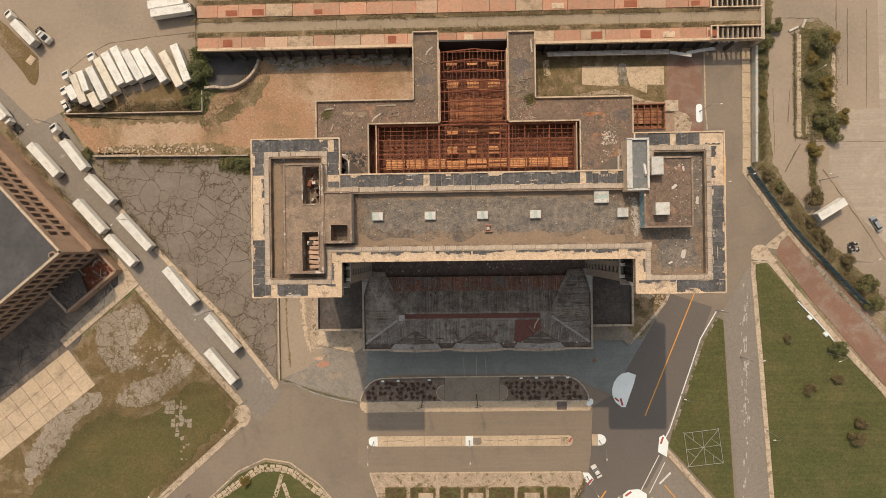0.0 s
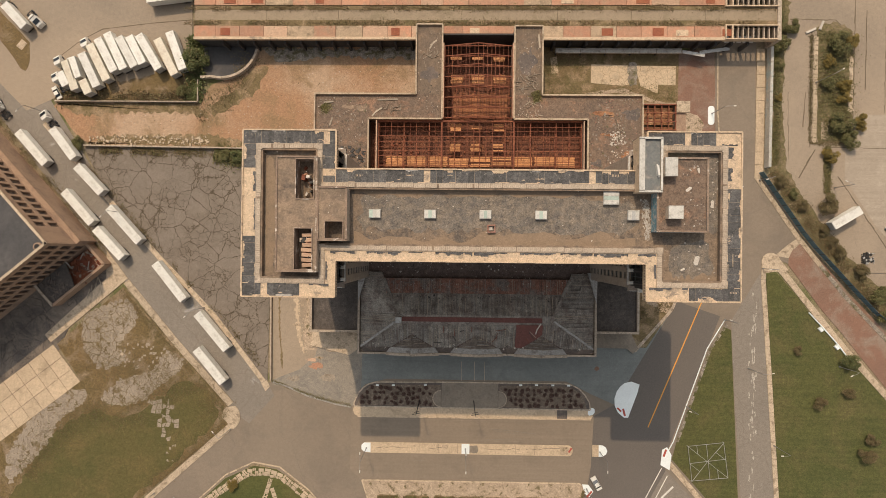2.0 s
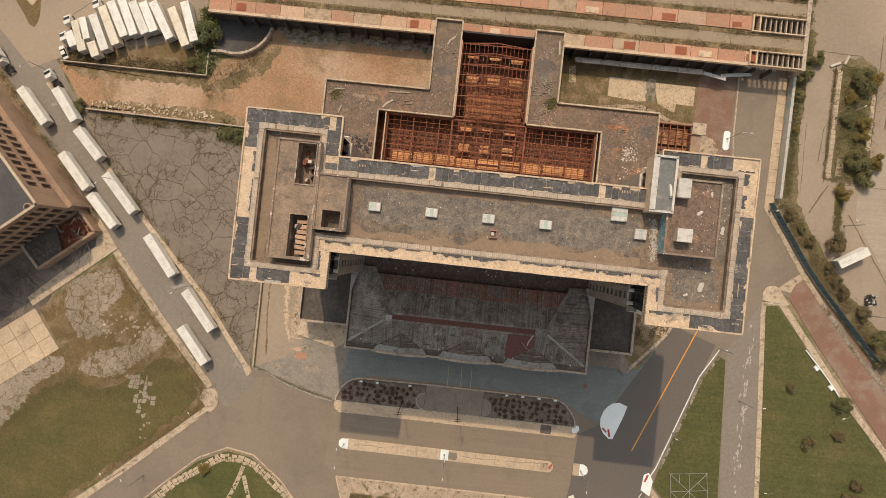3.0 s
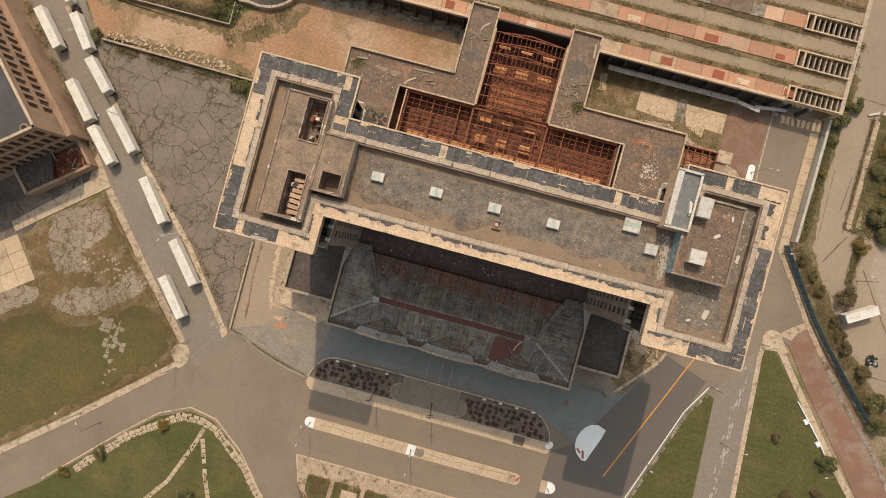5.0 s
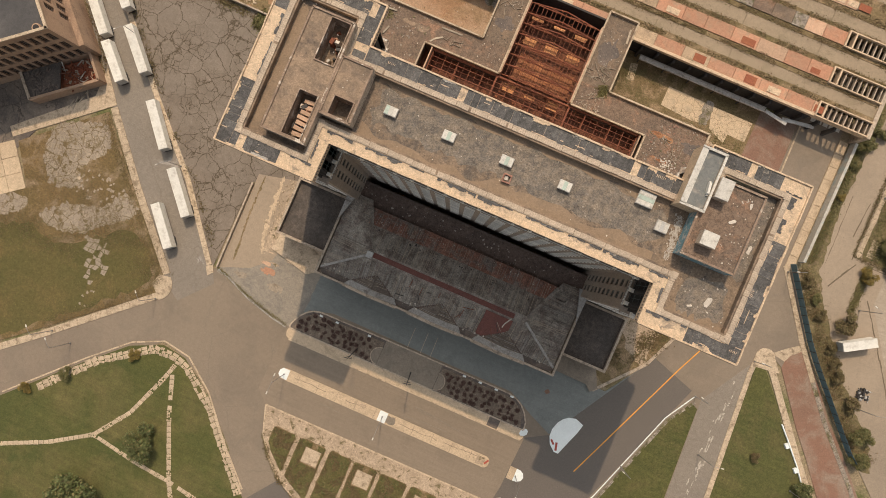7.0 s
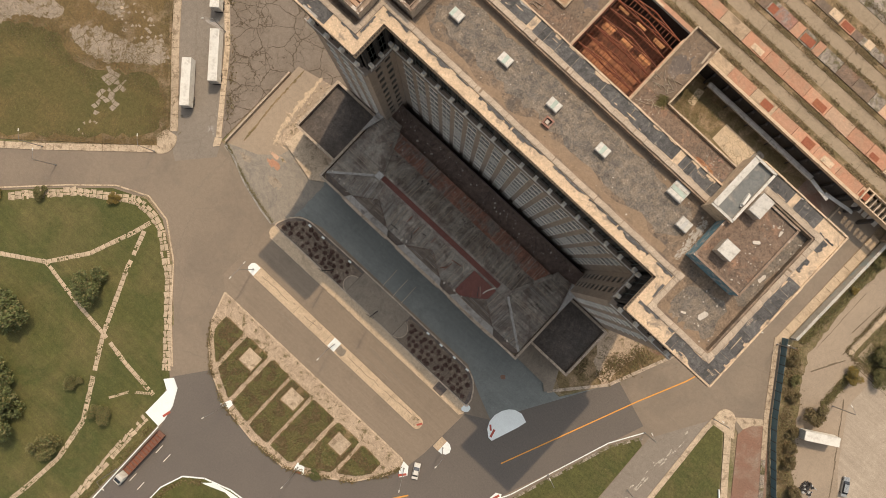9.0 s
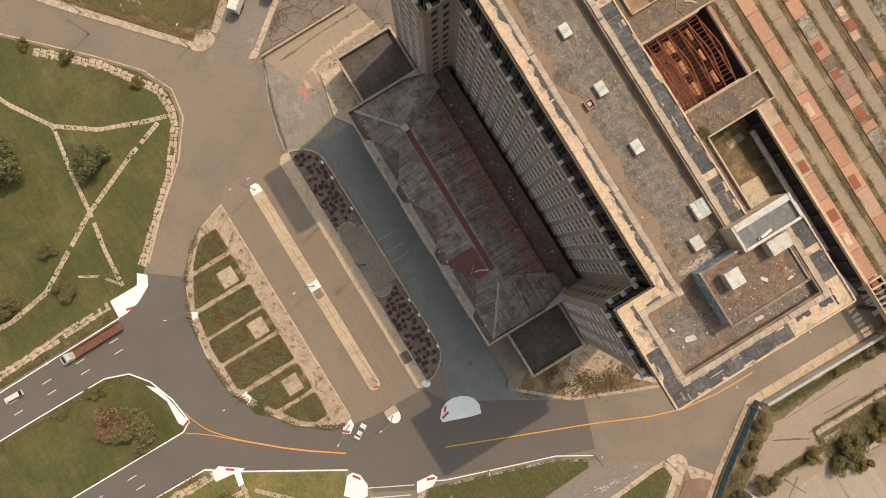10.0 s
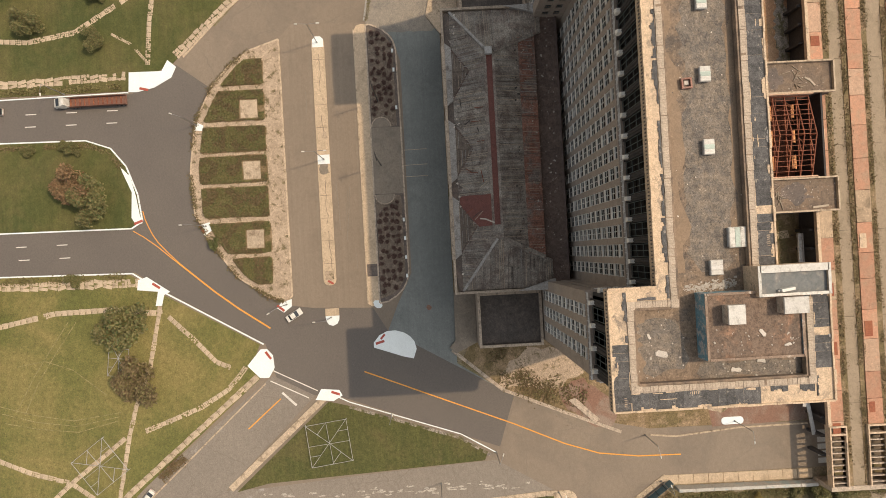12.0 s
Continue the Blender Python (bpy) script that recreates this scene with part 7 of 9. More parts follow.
for k in range(6):
    b = bmesh.new()
    x, y = mp_(-10.4 - rnd.uniform(0, 1.5), 9 + rnd.uniform(-3, 3))
    turned(b, 0, 0, 0, 0.2, rnd.uniform(2, 4.2), 0.3, 0)
    o = tagged(part("fallen_timber", b, "wood"), "grey fallen timber beside the ruined wing", "timber", "fallen timbers by the ruin")
    o.matrix_basis = pose(x, y, 0.07, 0, 0, rnd.uniform(60, 120))
b = bmesh.new()
for z0, z1 in ((0, 5.5),):
    (ax, ay), (bx, by) = mp_(0.0, -0.75), mp_(70, -0.75)
    beam(b, (ax, ay, 4.2), (bx, by, 4.2), 1.4, 8.4)
    beam(b, (ax, ay, 8.5), (bx, by, 8.5), 1.7, 0.2)
tagged(part("loading_dock", b, "brick"), "low tan brick dock along the warehouse wall", "dock")
slab("yard_mill", [mp_(-8.7, 0), mp_(-14, 0), mp_(-16, 24), mp_(-28, 48), mp_(-28, 74), mp_(0, 74), mp_(0, 21), mp_(-8.7, 21)], 0.05, "sooty_slab", "dark mottled cracked concrete yard behind the ruined wing", "yard")
slab("dock_verge", wiggle([(-113.4, -3.5), (-111, -5.5), (-127, 13.5), (-150, 41), (-153, 38.5), (-130, 13)], 0.4, 1.6, 30), 0.04, "dock_dirt", "orange-brown dirt strip along the warehouse dock", "ground", 0.1)
slab("walk_corner", [(-113, -1), (-106, -10), (-109.5, -13), (-131, -31), (-133, -28.5), (-113, -10)], 0.16, "concrete", "pale sidewalk beside the ruined wing", "sidewalk")

# empty plot south of it
slab("plot", [(-107.5, -12.8), (-72.2, -51.5), (-71.8, -55.5), (-101, -80.5), (-150, -122), (-175, -86), (-154, -68.5), (-121, -43), (-129, -31.5)], 0.1, "plot_grass",
     "vacant lot of patchy grass and worn concrete", "vacant lot")
plot_slab = thing("plot_concrete", "pale concrete floor cast in square slabs", "pavement", kind="structure")
for i in range(12):
    for j in range(3):
        rnd = random.Random(i * 3 + j)
        e0, e1 = Vector((-0.797, -0.604)), Vector((0.604, -0.797))
        c0 = Vector((-130.2, -31.6)) + e0 * (i * 5.1 + 2.5) + e1 * (j * 5.0 + 2.5)
        b = bmesh.new()
        turned(b, c0.x, c0.y, 0, 0.2 + rnd.uniform(-0.02, 0.02), 5.02, 4.92, math.atan2(e0.y, e0.x) + rnd.uniform(-0.008, 0.008), top=0.03)
        part("concrete_slab", b, "cream_slab", plot_slab)
slab("plot_lawn", wiggle([(-127.9, -58.7), (-116.2, -52.6), (-105.7, -54.4), (-98.2, -50.3), (-86.2, -41.6), (-79.5, -46.5), (-75.5, -55), (-97, -75.1), (-109, -85), (-140, -108), (-152, -96), (-139, -73.5)], 0.9, 2.0, 67), 0.112, "plot_lawn", "dull green grass on the vacant lot", "lawn", 0.05)
rnd = random.Random(68)
for pts, cell, keep, gap in (
        ([(-120.8, -22.6), (-115.3, -18.9), (-104.2, -16.0), (-102.3, -24.2), (-107.7, -29.7), (-105.8, -37.0), (-115.0, -39.8), (-120.7, -31.7)], 0.9, 0.8, 0.12),
        ([(-115.8, -49.0), (-107.6, -42.4), (-96.5, -39.5), (-93.9, -32.2), (-87.4, -35.8), (-88.3, -39.4), (-96.5, -45.0), (-100.1, -49.6), (-109.3, -51.6)], 1.0, 0.8, 0.06),
        ([(-146.2, -69.6), (-138.9, -57.6), (-129.7, -48.3), (-120.2, -44.8), (-118.6, -49.0), (-127.8, -55.5), (-131.4, -62.9), (-144.2, -77.8)], 1.4, 0.95, 0.08),
        ([(-98.3, -49.6), (-92.8, -48.6), (-88.1, -54.8), (-92.6, -63.1), (-96.3, -56.8)], 1.5, 0.9, 0.14),
        ([(-106, -30), (-92, -32), (-97, -38), (-108, -41)], 0.7, 0.3, 0.1), ([(-93, -64), (-88, -63), (-90, -70), (-94, -69)], 0.8, 0.4, 0.2)):
    if keep > 0.6:
        slab("old_floor", wiggle(smooth(pts, 1), 0.55, 0.8, int(-pts[0][0] * 3)), 0.108 + 0.001 * cell, "grey_field", "worn grey concrete showing through the grass", "pavement", 0.05)
    b = bmesh.new()
    mosaic(b, pts, cell, 0.11, rnd, keep * (0.4 if cell < 1.2 else 0.8), gap)
    tagged(part("slab_rubble", b, "grey_slab"), "broken grey concrete slabs showing through the grass", "rubble", kind="stuff")
b = bmesh.new()
tube(b, (0, 0, 0), (0, 0, 0.12), 0.55, 0.5, 12)
o = tagged(part("manhole", b, "concrete"), "small pale round manhole in the grass", "manhole")
o.matrix_basis = pose(-107.6, -34.4, 0.1)
slab("yard_island", wiggle([(-176, 99), (-149, 76.5), (-138.8, 65.4), (-139.5, 57.2), (-141.5, 57), (-152.3, 70.9), (-180, 97)], 0.3, 2.0, 69), 0.1, "plot_grass", "brown grass island in the truck yard", "ground", 0.1)
slab("island_pad", [(-143.6, 65.0), (-141.8, 67.2), (-140.0, 65.8), (-141.8, 63.6)], 0.16, "concrete", "square concrete pad in the grass", "pavement", 0.1)
seam = bmesh.new()
for x, y, a, d in stepped([(-131.2, 60.1), (-122.6, 66.7), (-115.3, 70.5), (-99.5, 72.4), (-86.4, 73.5)], 2.0):
    turned(seam, x, y, 0.02, 0.045, d + 0.2, rnd.uniform(0.15, 0.35), a + rnd.uniform(-0.03, 0.03))
tagged(part("yard_joint", seam, "joint"), "dark seam across the truck yard", "joint", kind="structure")
kerb("sidewalk_plot_east", [(-106.5, -11), (-90, -30.5), (-72, -50)], 2.2, 0, 0.16, "concrete", "pale sidewalk along the vacant lot", step=2.4)
kerb("sidewalk_plot_south", [(-71.5, -56.5), (-99.5, -81.5), (-150, -124)], 2.0, 0, 0.16, "concrete", "pale broken sidewalk along the vacant lot", step=2.4)
slab("corner_plot", arc(-73.5, -54, 4.6, -60, 50, 8) + [(-74, -51), (-75, -54)], 0.155, "concrete", "rounded pale street corner", "sidewalk")
kerb("sidewalk_lot", [(-61.5, -42.5), (-77.8, -21.6), (-96.2, -2.8), (-115, 18), (-134, 40)], 1.6, 0, 0.16, "concrete", "pale sidewalk along the parking lot", step=2.4)
slab("kerb_paint", [(-59.5, -44), (-60.5, -42), (-62.3, -43.2), (-60.8, -45.6)], 0.17, "concrete", "pale kerb corner", "kerb")
kerb("path_plot", [(-107.5, -13), (-97, -25), (-84, -39.5), (-75, -50)], 0.7, 0.05, 0.125, "weedy", "worn dirt strip inside the fence line", step=2.5)
for nm, mt, n, lo, hi, sd in (("wing_rubble", "rust_plate", 90, 0.3, 1.1, 81), ("wing_rubble", "wood", 50, 0.2, 0.7, 82)):
    rnd = random.Random(sd)
    b = bmesh.new()
    for _ in range(n):
        x, y = mp_(rnd.uniform(-7.9, -0.8), rnd.uniform(0.8, 11))
        q = rnd.uniform(lo, hi)
        turned(b, x, y, 1.0, 1.05 + q * rnd.uniform(0.2, 0.6), q * rnd.uniform(0.8, 2), q * 0.6, rnd.uniform(0, 3))
    tagged(part(nm, b, mt), "collapsed floor rubble in the ruined wing", "rubble", kind="stuff")
b = bmesh.new()
rnd = random.Random(83)
for _ in range(60):
    x, y = mp_(rnd.uniform(-8, -0.8), rnd.uniform(12.4, 20))
    turned(b, x, y, WH - 0.22, WH - 0.15 + rnd.uniform(0, 0.25), rnd.uniform(0.3, 1.6), rnd.uniform(0.2, 0.6), rnd.uniform(0, 3))
tagged(part("roof_scraps", b, "tar"), "torn felt and scraps on the ruined roof", "debris", kind="stuff")


# ---- parks before the station ----
slab("park_round", [(-200, -178), (-103.2, -102.8), (-84, -83.5), (-73.6, -73.8), (-64.4, -69.6), (-57, -70.6), (-49, -76), (-39, -87.5), (-29, -97.5), (-24.6, -101.6), (-21, -109),
                    (-17.6, -114), (-17.4, -240), (-260, -240)], 0.13, "grass", "mown park lawn crossed by stone paths", "lawn")
slab("park_median", [(-5.4, -240), (-5.2, -148), (-4.9, -126), (-2.5, -119.5), (2.5, -115.6), (10.2, -112.9), (17.4, -112.2), (19, -115), (18.7, -150), (18.5, -240)], 0.14, "grass",
     "grass median of the boulevard", "lawn")
slab("park_lower", [(30.3, -240), (30.4, -150), (31.6, -116), (37.6, -107), (52, -82.5), (57, -84.8), (60, -81.5), (89, -115.5), (125, -150), (160, -240)], 0.14, "dry_grass",
     "sunburnt park lawn with faint wheel marks", "lawn")


def path(name, pts, width, label, slabs=True, z=0.17, gap=0.08, step=1.55, broken=0.12, seed=1, material="concrete", lanes=1):
    """A footpath of separate slabs, some cracked, sunk or missing."""
    rnd = random.Random(seed)
    t = thing(name, label, "path", (0, 0, 0), 0, "", "structure")
    for x, y, a, d in stepped(pts, step):
        r = rnd.random()
        if r < broken * 0.04:
            continue
        if r < broken:
            pcs = [((i - 1 + rnd.uniform(-0.12, 0.12)) * d * 0.33, (j - 1 + rnd.uniform(-0.12, 0.12)) * width * 0.36, rnd.uniform(0.26, 0.36) * d, rnd.uniform(0.28, 0.4) * width) for i in range(3) for j in range(3) if rnd.random() < 0.85]
        elif lanes > 1:
            # uneven slabs laid in two lanes
            c_ = rnd.uniform(-0.12, 0.12) * width
            pcs = []
            for lo, hi in ((-width / 2 + rnd.uniform(-0.15, 0.25), c_ - 0.05), (c_ + 0.05, width / 2 + rnd.uniform(-0.25, 0.15))):
                cut = rnd.uniform(0.35, 0.65) * d if rnd.random() < 0.22 else d
                pcs.append(((cut - d) / 2, (lo + hi) / 2, cut - gap, hi - lo))
                if cut < d and rnd.random() < 0.85:
                    pcs.append((cut / 2, (lo + hi) / 2, d - cut - gap, (hi - lo) * rnd.uniform(0.7, 1)))
        else:
            pcs = [(0, 0, d - gap, width * rnd.uniform(0.9, 1.04))]
        b = bmesh.new()
        for u, v, lx, ly in pcs:
            turned(b, u * math.cos(a) - v * math.sin(a), u * math.sin(a) + v * math.cos(a), -0.12, rnd.uniform(-0.02, 0.02), lx, ly, a + rnd.uniform(-0.06, 0.06) * (5 if len(pcs) > 1 else 1), top=0.03)
        o = part("paving_slab", b, material, t)
        o.matrix_basis = pose(x, y, z)
    return t


path("path_ring", [(-94, -96), (-80.5, -81.5), (-66.5, -71.8), (-61, -71.3), (-55, -73), (-44, -81.5), (-34, -92.5), (-26.5, -101)], 2.4, "path of pale stone slabs along the park edge", seed=2, broken=0.2, lanes=2, gap=0.14, step=1.9)
path("path_west", [(-98, -116), (-84.2, -109.4), (-72.9, -102.1), (-65.4, -91.7), (-60.3, -78.5), (-58.8, -73.5)], 1.3, "pale stone path across the lawn", seed=3, broken=0.25)
path("path_low", [(-72.9, -102.1), (-58, -104.6), (-46.8, -105.7)], 1.2, "pale stone path across the lawn", seed=4, broken=0.25)
path("path_mid", [(-58.5, -76.5), (-54.5, -88), (-46.8, -105.7), (-39, -119), (-33.9, -127.5), (-31.8, -140), (-32.7, -151), (-36, -175)], 1.35, "pale stone path across the lawn", seed=5, broken=0.5)
path("path_short", [(-46.8, -105.7), (-36, -107.5), (-24.4, -108.5)], 1.25, "pale stone path to the street corner", seed=6, broken=0.55)
path("path_twig", [(-25.5, -109), (-30, -112.5), (-33.1, -117.8)], 0.7, "thin broken stone path", seed=7, broken=0.8)
path("sidewalk_park", [(-21.7, -114.5), (-20.6, -148), (-20.4, -200)], 2.2, "pale sidewalk slabs along the boulevard", seed=8, step=2.4, lanes=2)
path("sidewalk_lower", [(33.8, -113.5), (33.2, -150), (33.2, -200)], 2.2, "pale sidewalk slabs along the boulevard", seed=9, step=2.4, lanes=2)
path("path_lower", [(43.8, -152), (42.0, -142.3), (40.8, -136.3), (40.6, -122), (41.8, -113), (42.1, -107.9)], 1.5, "pale stone path across the dry lawn", seed=10, broken=0.25)
path("path_lower_bend", [(43.2, -106.4), (49.6, -100.0), (56.0, -94.3), (57.7, -90.6)], 1.3, "pale stone path across the dry lawn", seed=11, broken=0.35)
path("path_lower_arc", [(57.7, -86.5), (59.4, -87.7), (63.7, -91.7), (67.8, -98.7), (70.4, -105.6), (73.4, -114.0)], 1.3, "broken stone path across the dry lawn", seed=12, broken=0.5)
path("path_straight", [(40.1, -108.4), (43.1, -109.0), (56.5, -111.9), (66.1, -115.9), (74.2, -118.2), (90.9, -121.6)], 1.2, "pale concrete path through the trees", seed=13, step=2.4, broken=0.05)
path("path_cross", [(74.9, -119.3), (86.1, -134.1), (92, -141)], 1.3, "pale concrete path across the dry lawn", seed=14, step=2.4, broken=0.05)
path("path_far", [(76, -160), (79.0, -153.1), (82.9, -144.4), (86.1, -134.1), (90.5, -128.3)], 1.3, "pale concrete path across the dry lawn", seed=15, step=2.0, broken=0.2)
path("sidewalk_cross", [(60.5, -83.5), (89.5, -118.5), (120, -151)], 1.7, "pale concrete sidewalk along the cross street", seed=16, step=2.4, broken=0.02)
kerb("kerb_cross", [(62.5, -81.5), (91.5, -113.5), (122, -146)], 0.4, 0, 0.17, "concrete", "kerb of the cross street")
kerb("kerb_park", [(-103, -101.5), (-84, -82.3), (-73.4, -72.6), (-64.4, -68.4), (-56, -69.8), (-46.5, -77), (-36, -89), (-26, -99)], 0.45, 0, 0.17, "concrete", "pale kerb round the park", step=2)
kerb("kerb_boulevard", [(-17.2, -114), (-16.6, -160), (-16.4, -238)], 0.35, 0, 0.18, "bright_concrete", "new white kerb of the boulevard", step=3)
kerb("kerb_median", [(-5.2, -200), (-5.2, -148), (-4.9, -126), (-2.5, -119.5), (2.5, -115.6), (10.2, -112.9), (17.4, -112.0), (19.2, -115), (18.8, -150), (18.7, -238)], 0.4, 0, 0.18, "bright_concrete",
     "new white kerb round the median", step=2.2)
kerb("kerb_lower", [(30.2, -238), (30.4, -150), (31.2, -115.4), (37.2, -106.4), (52, -81.5)], 0.4, 0, 0.18, "bright_concrete", "new white kerb of the lower park", step=2.2)
# new white corner pads with red tactile strips
PADS = (([(-17.3, -113.9), (-22.6, -113.6), (-22.5, -104.9), (-25.4, -103.2), (-23.5, -101.0), (-20.7, -102.4), (-18.2, -107.0), (-17.2, -111.6)], (-17.9, -109.8, 76)),
        ([(2.5, -117.2), (5.2, -114.7), (10.4, -113.4), (15.6, -112.6), (17.9, -112.0), (18.3, -113.7), (16.3, -114.8), (9.5, -114.4), (4.1, -116.6)], (17.6, -113.0, 110)),
        ([(57.5, -86.1), (53.3, -82.4), (53.3, -80.7), (55.0, -79.2), (58.4, -78.9), (61.0, -80.5), (60.9, -82.9)], (55.0, -80.4, 35)),
        ([(64.8, -66.8), (65.3, -62), (66.8, -61.2), (68.2, -63.6), (67.6, -68.4)], (66.1, -63.0, 70)),
        ([(35.7, -114.3), (33.0, -113.9), (32.3, -111.6), (36.6, -105.6), (37.3, -107.2), (40.2, -107.9), (40.2, -109.6), (36.4, -108.8)], (34.8, -109.2, 55)),
        ([(53.2, -52.1), (51.3, -50.5), (50.3, -48.4), (50.2, -46.2), (50.9, -43.9), (52.0, -42.3), (53.4, -41.2), (55.5, -40.7), (58.0, -41.6), (57.3, -44.4), (56.2, -47.4), (54.5, -52.1)], (53.2, -50.4, 105)),
        ([(41.8, -51.8), (44, -51.2), (44, -49.2), (42, -49.4)], None),
        ([(42.5, -77.5), (41.1, -76.2), (40.3, -73.4), (42.3, -73.5), (43.8, -75.6)], (42.6, -76.4, 50)),
        ([(45.4, -64.6), (46.6, -64.5), (47.7, -63.8), (48.1, -62.7), (47.6, -61.6), (46.6, -61.0), (45.4, -60.9)], None),
        ([(-8.8, -97.3), (-7.4, -94.5), (-5.9, -94.6), (-6.2, -97.2)], None),
        ([(19.2, -96.9), (18.6, -94.2), (20.7, -93.5), (22.3, -95.7)], (20.4, -96.2, 28)),
        ([(2.1, -64.5), (4.6, -64.5), (4.6, -61.3), (2.1, -61.3)], None),
        ([(-29.0, -64.3), (-26.9, -64.5), (-26.9, -61.4), (-29.0, -61.4), (-29.8, -62.2), (-29.8, -63.6)], None))
slab("pad_tail", [(43.4, -64.6), (45.38, -64.6), (45.38, -60.9), (43.4, -60.9)], 0.18, "cream_slab", "older cream concrete beside a new pad", "pavement", 0.2)
for i, (pts, strip) in enumerate(PADS):
    slab("corner_pad", pts if i != 6 else smooth(pts, 1), 0.19, "bright_concrete", "new white concrete corner pad", "pavement", 0.22)
    if strip:
        x, y, a = strip
        b = bmesh.new()
        turned(b, x, y, 0.19, 0.2, 2.4, 0.65, radians(a))
        tagged(part("tactile_strip", b, "red_pad"), "red tactile strip set in white concrete", "tactile paving", kind="structure")

# road markings
def stripe(name, pts, width, z, material, label, dash=None):
    b = bmesh.new()
    for k, (x, y, a, d) in enumerate(stepped(pts, dash or 2.0)):
        if dash and k % 3:
            continue
        turned(b, x, y, z - 0.01, z, d + (0.05 if not dash else 0), width, a)
    return tagged(part(name, b, material), label, "road marking", kind="structure")


stripe("line_yellow", [(60.8, -55), (69.1, -35), (77.1, -15.6), (83.2, -2.2), (86.3, 6.9), (87.7, 17.5), (87.9, 29)], 0.32, 0.045, "yellow_line", "double yellow line on the street")
stripe("line_yellow", [(19.9, -114.6), (21.6, -111.9), (24.5, -108.2), (26.8, -105.7), (29.9, -102.2)], 0.24, 0.045, "yellow_line", "yellow line curving into the boulevard")
stripe("line_yellow", [(14.7, -111.8), (16.9, -111.3), (19.2, -110.4), (21.3, -109.4), (23.2, -108.2), (26.2, -105.6), (29.5, -102.4)], 0.24, 0.05, "yellow_line", "yellow line curving into the boulevard")
stripe("line_yellow", [(29.6, -102.4), (31.9, -99.8), (37.2, -93.8), (42.1, -87.6), (46.6, -81.2), (47.8, -79.5)], 0.42, 0.054, "yellow_line", "double yellow line in the boulevard mouth")
stripe("line_yellow", [(74.4, -86.7), (66.8, -77.7)], 0.3, 0.045, "yellow_line", "short yellow line on the cross street")
for x, y0 in ((-12.6, -118.5), (-9.3, -118.8), (22.6, -133.6), (26.1, -133.0)):
    for k in range(8):
        y = y0 - k * 10.8
        stripe("lane_dash", [(x, y + 1.4), (x, y - 1.4)], 0.24, 0.045, "white_line", "white lane dash on the boulevard")
stripe("crosswalk_line", [(59.2, -79.3), (65.2, -67.8)], 0.28, 0.05, "white_line", "white crosswalk line")
stripe("crosswalk_line", [(61.9, -80.2), (67, -70.2)], 0.28, 0.05, "white_line", "white crosswalk line")
stripe("stop_bar", [(65.2, -77.2), (68.8, -73.6)], 0.6, 0.05, "white_line", "white stop bar")


# planting
def clump_mesh(name, r, n, size, mats, seed, squash=0.7, up=0.0):
    """A bush of many small leaf quads round an uneven blob, denser outside."""
    rnd = random.Random(seed)
    b = bmesh.new()
    lobes = [(rnd.uniform(-0.45, 0.45) * r, rnd.uniform(-0.45, 0.45) * r, rnd.uniform(-0.2, 0.3) * r, rnd.uniform(0.45, 0.72) * r) for _ in range(5)]
    for k in range(n):
        lx, ly, lz, lr = rnd.choice(lobes)
        d = Vector((rnd.gauss(0, 1), rnd.gauss(0, 1), rnd.gauss(0.15, 1))).normalized() * lr * rnd.uniform(0.6, 1.08)
        p = Vector((lx, ly, lz)) + d
        p.z = p.z * squash + up
        s = size * rnd.uniform(0.6, 1.3)
        e = Euler((rnd.uniform(-0.9, 0.9), rnd.uniform(-0.9, 0.9), rnd.uniform(0, 6.3))).to_matrix()
        q = [b.verts.new(p + e @ Vector(c)) for c in ((-s, -s * 0.6, 0), (s, -s * 0.6, 0.1 * s), (s * 0.8, s * 0.7, 0), (-s * 0.9, s * 0.6, 0.15 * s))]
        b.faces.new(q).material_index = 0 if len(mats) == 1 else (0 if rnd.random() < 0.7 else 1)
    return b


BED = [(x0, x1) for x0, x1 in ((-24.6, -17.6), (-16.4, -8.0), (-6.8, 0.3), (1.1, 8.6), (9.5, 17.8), (19.0, 27.6), (28.6, 36.0))]


def moon_edge(x):
    for (ax, ay), (bx, by) in zip(moon, moon[1:]):
        if ax <= x <= bx and bx > ax:
            return ay + (by - ay) * (x - ax) / (bx - ax)
    return -75.0


